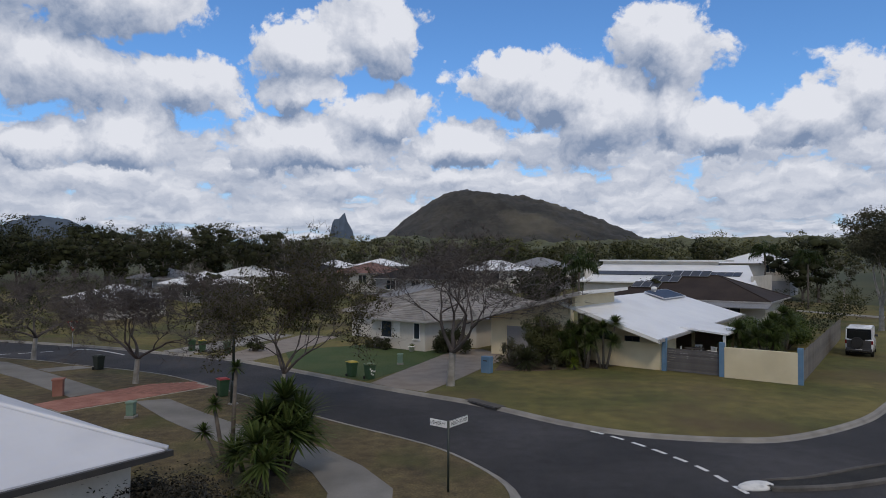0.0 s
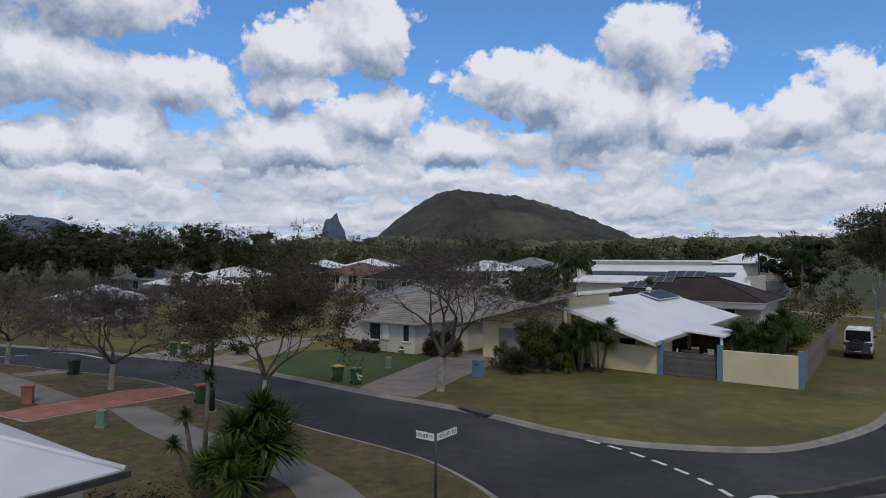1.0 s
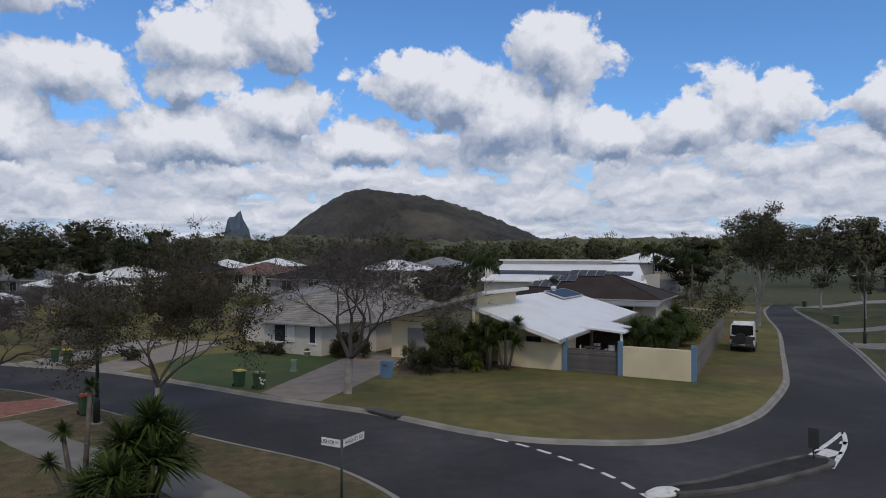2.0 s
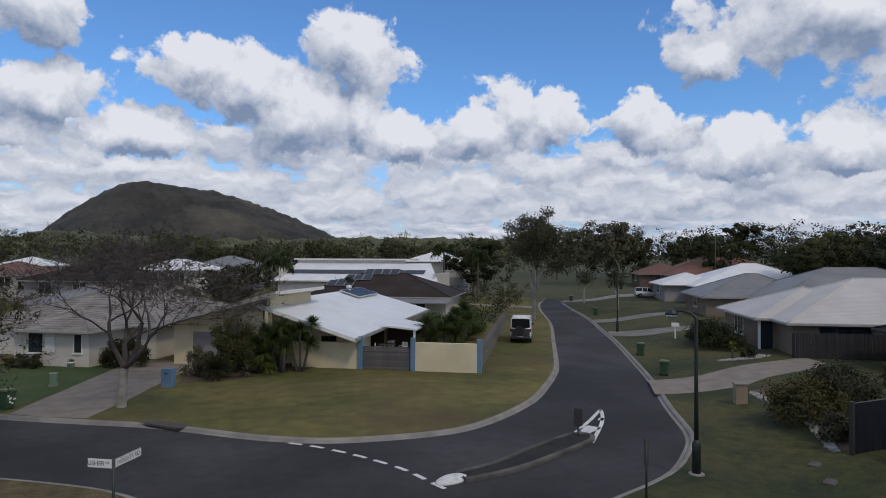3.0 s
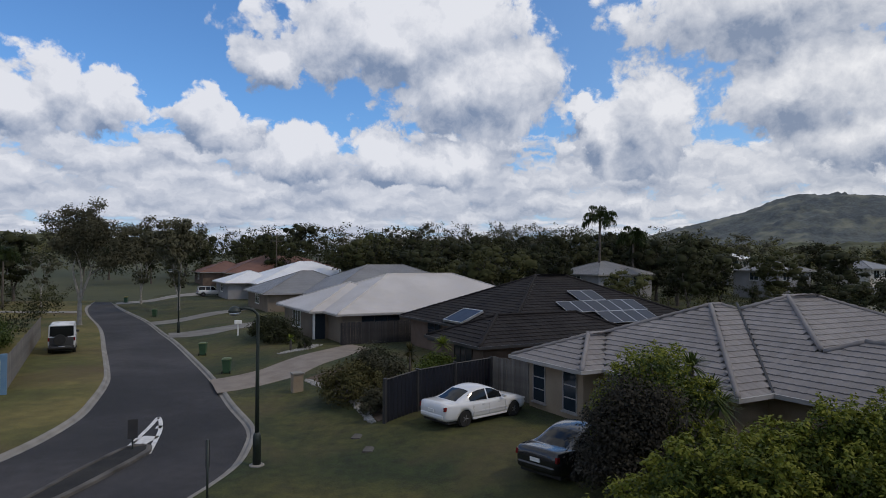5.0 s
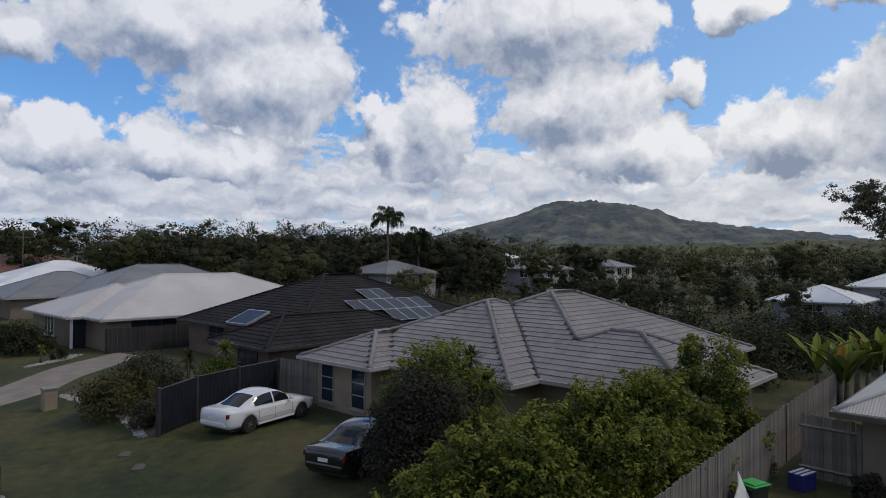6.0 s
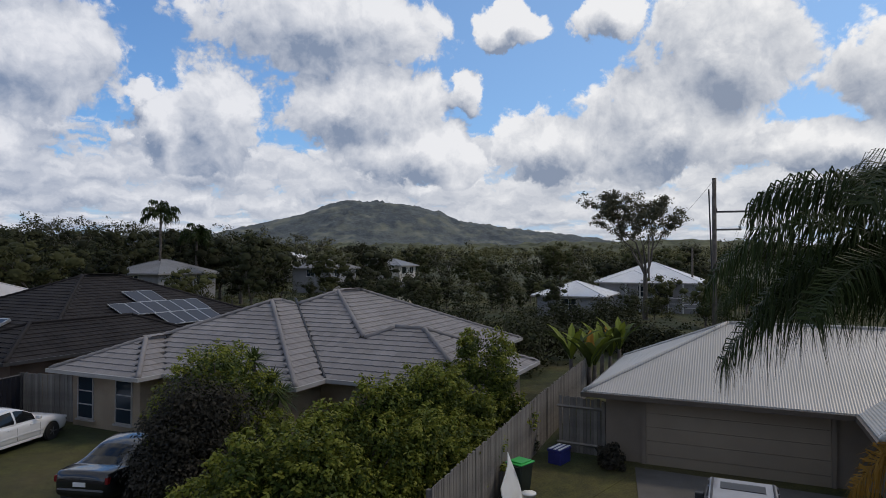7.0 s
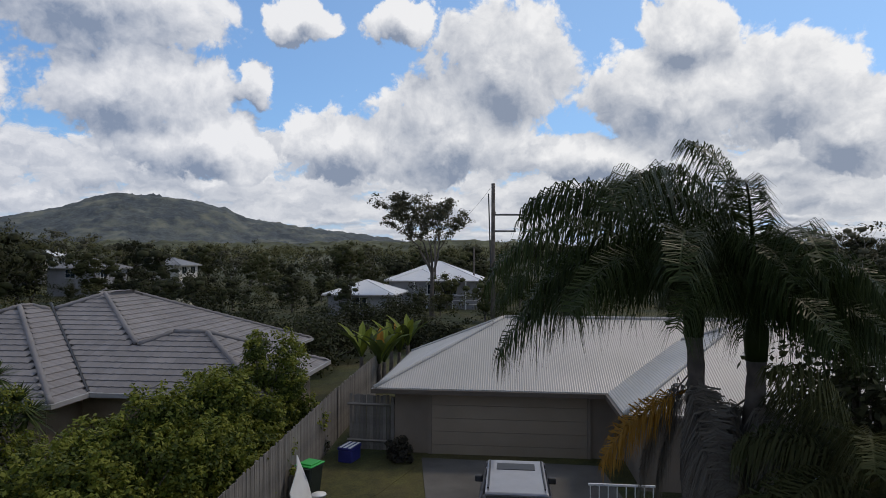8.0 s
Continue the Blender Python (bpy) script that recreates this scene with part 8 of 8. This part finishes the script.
shrub(114, "dark weeds along the paling fence", on(19.6, -6.6), (0.8, 0.6, 1.0), L["gum"], 1500, 0.07, 18)
shrub(115, "dark red-brown shrub beside the garage", on(17.4, -8.6), (0.45, 0.4, 0.9), L["purple"], 1600, 0.06, 16)
shrub(116, "small dark shrub across the road", on(-14.0, 44.0), (0.7, 0.7, 1.0), L["dark"], 900, 0.09, 14)


def banana(seed, m, label):
    rng2 = random.Random(seed)
    t = thing("banana_plant", label, "banana plant", m)
    for s in range(3):
        o = Vector((rng2.uniform(-0.7, 0.7), rng2.uniform(-0.7, 0.7), 0))
        bm = bmesh.new()
        h = rng2.uniform(1.1, 1.7)
        tube(bm, [o, o + Vector((0, 0, h))], [0.14, 0.09], 8)
        part("stem", bm, M["bark"], t, smooth=True)
        for k in range(7):
            az = k * 0.9 + rng2.random()
            d = Vector((math.cos(az) * 0.32, math.sin(az) * 0.32, 1.0)).normalized()
            side = d.cross(Vector((0, 0, 1))).normalized()
            p, V, F = o + Vector((0, 0, h - 0.1)), [], []
            for j in range(9):
                w = (0.02 if j == 0 else 0.19 * math.sin(math.pi * min(1, (j + 0.4) / 8.4)) + 0.02) * (1 - 0.2 * (j % 2))
                V.extend((p - side * w + Vector((0, 0, w * 0.35)), p, p + side * w + Vector((0, 0, w * 0.35))))
                d = (d + Vector((0, 0, -0.05 - 0.03 * (k % 3) - 0.012 * j)) + Vector((math.cos(az), math.sin(az), 0)) * 0.05).normalized()
                p = p + d * 0.27
            for j in range(8):
                F.extend(((3 * j, 3 * j + 1, 3 * j + 4, 3 * j + 3), (3 * j + 1, 3 * j + 2, 3 * j + 5, 3 * j + 4)))
            mesh_ob("leaf", V, F, (L["strap"] if k % 3 else L["lime"]) if k < 6 or s else L["orange"], t, "" if k < 6 or s else "dry brown leaf")


banana(121, on(27.4, -12.4), "banana clump with torn green leaves")
banana(122, on(30.0, -15.0), "banana clump with torn green leaves")

# ---- poles and far houses ----


def utility_pole(x, y, top, label, arms, width=0.14, turn=-36):
    t = thing("utility_pole", label, "utility pole", on(x, y, turn))
    g = lawn_z(x, y)
    bm = bmesh.new()
    tube(bm, [(0, 0, -0.3), (0, 0, top - g)], [width, width * 0.75], 8)
    part("pole", bm, M["bark"], t, smooth=True)
    for z, ln, off in arms:
        part("cross_arm", boxes((off - ln / 2, off + ln / 2, -0.05, 0.05, z - g - 0.06, z - g + 0.06)), M["dark_timber"], t)
        for s in (-0.45, 0.45):
            part("insulator", from_bm(lathe, [(0.04, 0), (0.06, 0.06), (0.04, 0.16)], 8, Matrix.Translation((off + s * ln, 0, z - g + 0.06))), M["trim_dark"], t)
    return t


pole = utility_pole(37.0, -25.6, 12.1, "timber power pole with two side arms", [(9.9, 2.6, 1.3), (8.75, 1.6, 0.8)], 0.17, -120)
stay = bmesh.new()
tube(stay, [(-0.12, 0.3, 5.0), (-0.3, 0.4, 10.8)], [0.05, 0.05], 6)
part("service_cable_guard", stay, M["trim_dark"], pole)
utility_pole(69.6, -39.4, 9.6, "timber power pole by the far house", [(8.9, 2.0, 0)])
utility_pole(71.5, -46.4, 8.4, "short timber power pole by the far house", [])
utility_pole(98.9, 84.4, 11.8, "timber power pole behind the gardens", [(11.4, 2.4, 0), (10.3, 2.4, 0)], 0.1)
utility_pole(105.9, 56.5, 11.9, "timber power pole behind the gardens", [(11.5, 2.6, 0)], 0.1)


def wire(a, b, sag, label):
    bm = bmesh.new()
    A, B = Vector(a), Vector(b)
    tube(bm, [A.lerp(B, k / 10) - Vector((0, 0, 4 * sag * (k / 10) * (1 - k / 10))) for k in range(11)], [0.012] * 11, 4)
    tagged(part("power_line", bm, M["rubber"]), label, "power line")


wire((37.0, -25.6, 12.0), (69.6, -39.4, 9.0), 0.6, "thin dark overhead power line")

# far houses among the trees: across, along, base, widths, roof and wall
FAR = [
    (-74, 30, 0.0, 8.5, 8, "white_metal", "white_wall"), (-83, 46, 0.9, 9, 9, "white_metal", "grey_wall"), (-92, 60, 1.6, 10, 9, "white_metal", "white_wall"), (-103, 52, 1.2, 9, 9, "grey_metal", "grey_wall"),
    (-95, 72, 2.2, 13, 10, "dark_tile", "brown_brick"), (-101, 88, 2.6, 9, 9, "white_metal", "white_wall"), (-75, 71, 2.2, 9, 9, "red_tile", "white_wall"), (-90, 91, 3.1, 8, 8, "white_metal", "white_wall"),
    (-60, 64, 1.8, 11, 10, "dark_tile", "grey_wall"), (-62, 87, 2.6, 11, 9, "white_metal", "white_wall"), (-60, 100, 3.2, 10, 9, "grey_metal", "white_wall"), (-27, 116, 4.0, 12, 10, "white_metal", "white_wall"),
    (59, 66, 2.4, 11, 10, "grey_metal", "grey_wall"), (94, 64, 2.8, 10, 9, "grey_metal", "grey_wall"), (114, 88, 4.8, 8, 8, "white_metal", "white_wall"), (109, 58, 3.2, 8, 8, "grey_metal", "white_wall"),
    (68, 12, 0.5, 9, 8, "white_metal", "grey_wall"), (-48, 52, 0.2, 8, 8, "grey_metal", "white_wall"),
]
for b, a, z, w, d, rf, wl in FAR:
    hh, fb, fa = hip_house({"white_metal": "far house with a white steel roof", "grey_metal": "far house with a grey steel roof", "dark_tile": "far house with a dark tiled roof", "red_tile": "far house with a red tiled roof"}[rf], [(b, b + w, a, a + d)], z, 2.4, 0.36, M[rf], M[wl], group="far houses")
    part("footing", boxes((0.6, w - 0.6, 0.6, d - 0.6, -3.0, -0.4)), M["grey_wall"], hh)
    win_s(hh, fb, fa, b + w * 0.3, a + 0.55, 1.6, 1.2)
    win_s(hh, fb, fa, b + w * 0.7, a + 0.55, 1.6, 1.2)
    win_w(hh, fb, fa, b + 0.55, a + d * 0.5, 1.6, 1.2)

hL, L0b, L0a = hip_house("high-set timber house with a white steel roof and verandah", [(80, 92, 3, 15.5), (78.5, 86, 7.5, 14.5)], 1.6, 2.5, 0.4, M["white_metal"], M["grey_wall"])
part("footing", boxes((0.6, 12, 0.6, 9, -2.6, -0.4)), M["grey_wall"], hL)
for k in range(6):
    part("verandah_post", boxes((0.2, 0.32, 0.4 + 1.6 * k, 0.52 + 1.6 * k, -2.0, 2.4)), M["trim_white"], hL)
part("verandah_rail", boxes((0.22, 0.30, 0.4, 8.5, 0.75, 0.83), (0.22, 0.30, 0.4, 8.5, 0.1, 0.16)), M["trim_white"], hL)
win_w(hL, L0b, L0a, 79.05, 7.0, 1.6, 1.2)
win_w(hL, L0b, L0a, 79.05, 9.5, 1.2, 1.2)


def undergrowth():
    """Low garden planting behind and between the far houses, too many to count."""
    kinds = {"dark": ([], [], [], []), "olive": ([], [], [], [])}
    r3 = random.Random(9)
    for k in range(1150):
        az = r3.uniform(-48, 150)
        d = r3.uniform(60, 150) if az > 45 else r3.uniform(58, 140)
        x, y = d * math.sin(radians(az)), d * math.cos(radians(az))
        b, a = x * 0.81 - y * 0.587, x * 0.587 + y * 0.81
        if 36 < az < 55 or -5 < b < 16 or (b < -5 and a < 64 and b > -42) or (15 < b < 38 and a < 90) or (-40 < b < -9 and a < 100):
            continue
        g = lawn_z(x, y)
        h = r3.uniform(0.8, 2.6) if r3.random() < 0.75 else r3.uniform(2.5, 4.2)
        C, H, S, Z = kinds["olive" if noise.noise(Vector((x * 0.09, y * 0.09, 0.3))) > 0.05 else "dark"]
        for _ in range(5):
            dd = rand_dir(r3)
            C.append((x + dd.x * 1.5, y + dd.y * 1.5, g + h * 0.5 + dd.z * h * 0.4))
            H.append((x, y, g))
            S.append(r3.uniform(0.6, 1.05))
            Z.append(0.13)
    for n, (kind, label) in enumerate((("dark", "dark green garden shrubs between the far houses"), ("olive", "olive green garden shrubs between the far houses"))):
        leaf_cloud("undergrowth", label, L[kind], *kinds[kind][:3], 44, kinds[kind][3], 60 + n, "shrubs")


undergrowth()

for k, (x, y, sx, h) in enumerate(((34.0, -10.5, 2.6, 3.6), (37.0, -13.5, 2.8, 3.0), (40.5, -10.0, 3.0, 3.8), (43.0, -15.5, 2.6, 2.6), (31.5, -19.0, 1.8, 2.6), (46.0, -20.0, 2.6, 3.4), (38.5, -20.5, 2.2, 2.6), (50.0, -8.0, 2.8, 4.0), (52.0, -26.0, 2.6, 3.2))):
    shrub(141 + k, "dense dark shrub along the back fence", on(x, y), (sx, sx, h), L["dark"], 3000, 0.15, 30, "bush", "bush", "back fence bushes")
shrub(151, "shrub with pale cream blossom behind the roof", on(37.5, -4.6), (1.6, 1.6, 4.4), L["gum"], 2600, 0.13, 30, "bush", "bush", tips=L["cream"])

for k, (x, y, sx, h) in enumerate(((6.1, -12.3, 1.9, 6.6), (4.7, -12.0, 1.8, 5.6), (7.9, -11.9, 1.3, 1.9), (6.0, -10.4, 1.1, 1.5))):
    shrub(131 + k, "dark leafy tree behind the palms", on(x, y), (sx, sx, h), L["dark" if h > 3 else "olive"], 9000 if h > 3 else 3600, 0.1, 44, "bush", "bush")


def pebbles(label, line, wide, count, seed):
    """A strip of white edging stones, too many to count."""
    rp = random.Random(seed)
    V, F, NL = [], [], []
    pts = [Vector(p) for p in line]
    for _ in range(count):
        k = rp.randrange(len(pts) - 1)
        p = pts[k].lerp(pts[k + 1], rp.random()) + Vector((rp.uniform(-wide, wide), rp.uniform(-wide, wide)))
        core(V, F, NL, rp, Vector((p.x, p.y, lawn_z(p.x, p.y) + 0.02)), rp.uniform(0.035, 0.085), Vector((p.x, p.y, -1)))
    tagged(mesh_ob("edging_stones", V, F, M["pebble"], None), label, "stones", kind="stuff")


M["pebble"] = mat("white_pebble", (0.24, 0.235, 0.225), (0.36, 0.35, 0.335), 0.8, 6.0, 4, island=0.2)
pebbles("white edging stones along the garden bed", [(26.9, 20.9), (25.4, 18.3), (23.6, 15.7), (21.2, 13.3)], 0.16, 700, 3)
pebbles("white stones round the far garden bed", [(33.2, 27.9), (35.0, 27.4), (37.2, 27.9)], 0.3, 320, 4)

rail_b = thing("railing", "low white steel railing before the porch", "railing", on(10.6, -10.9, -36))
for k in range(8):
    part("baluster", boxes((-0.012, 0.012, -0.7 + 0.2 * k - 0.012, -0.7 + 0.2 * k + 0.012, -0.05, 0.95)), M["trim_white"], rail_b)
part("top_rail", boxes((-0.025, 0.025, -0.75, 0.75, 0.95, 1.0), bevel=0.008), M["trim_white"], rail_b)
part("middle_rail", boxes((-0.015, 0.015, -0.75, 0.75, 0.48, 0.51)), M["trim_white"], rail_b)
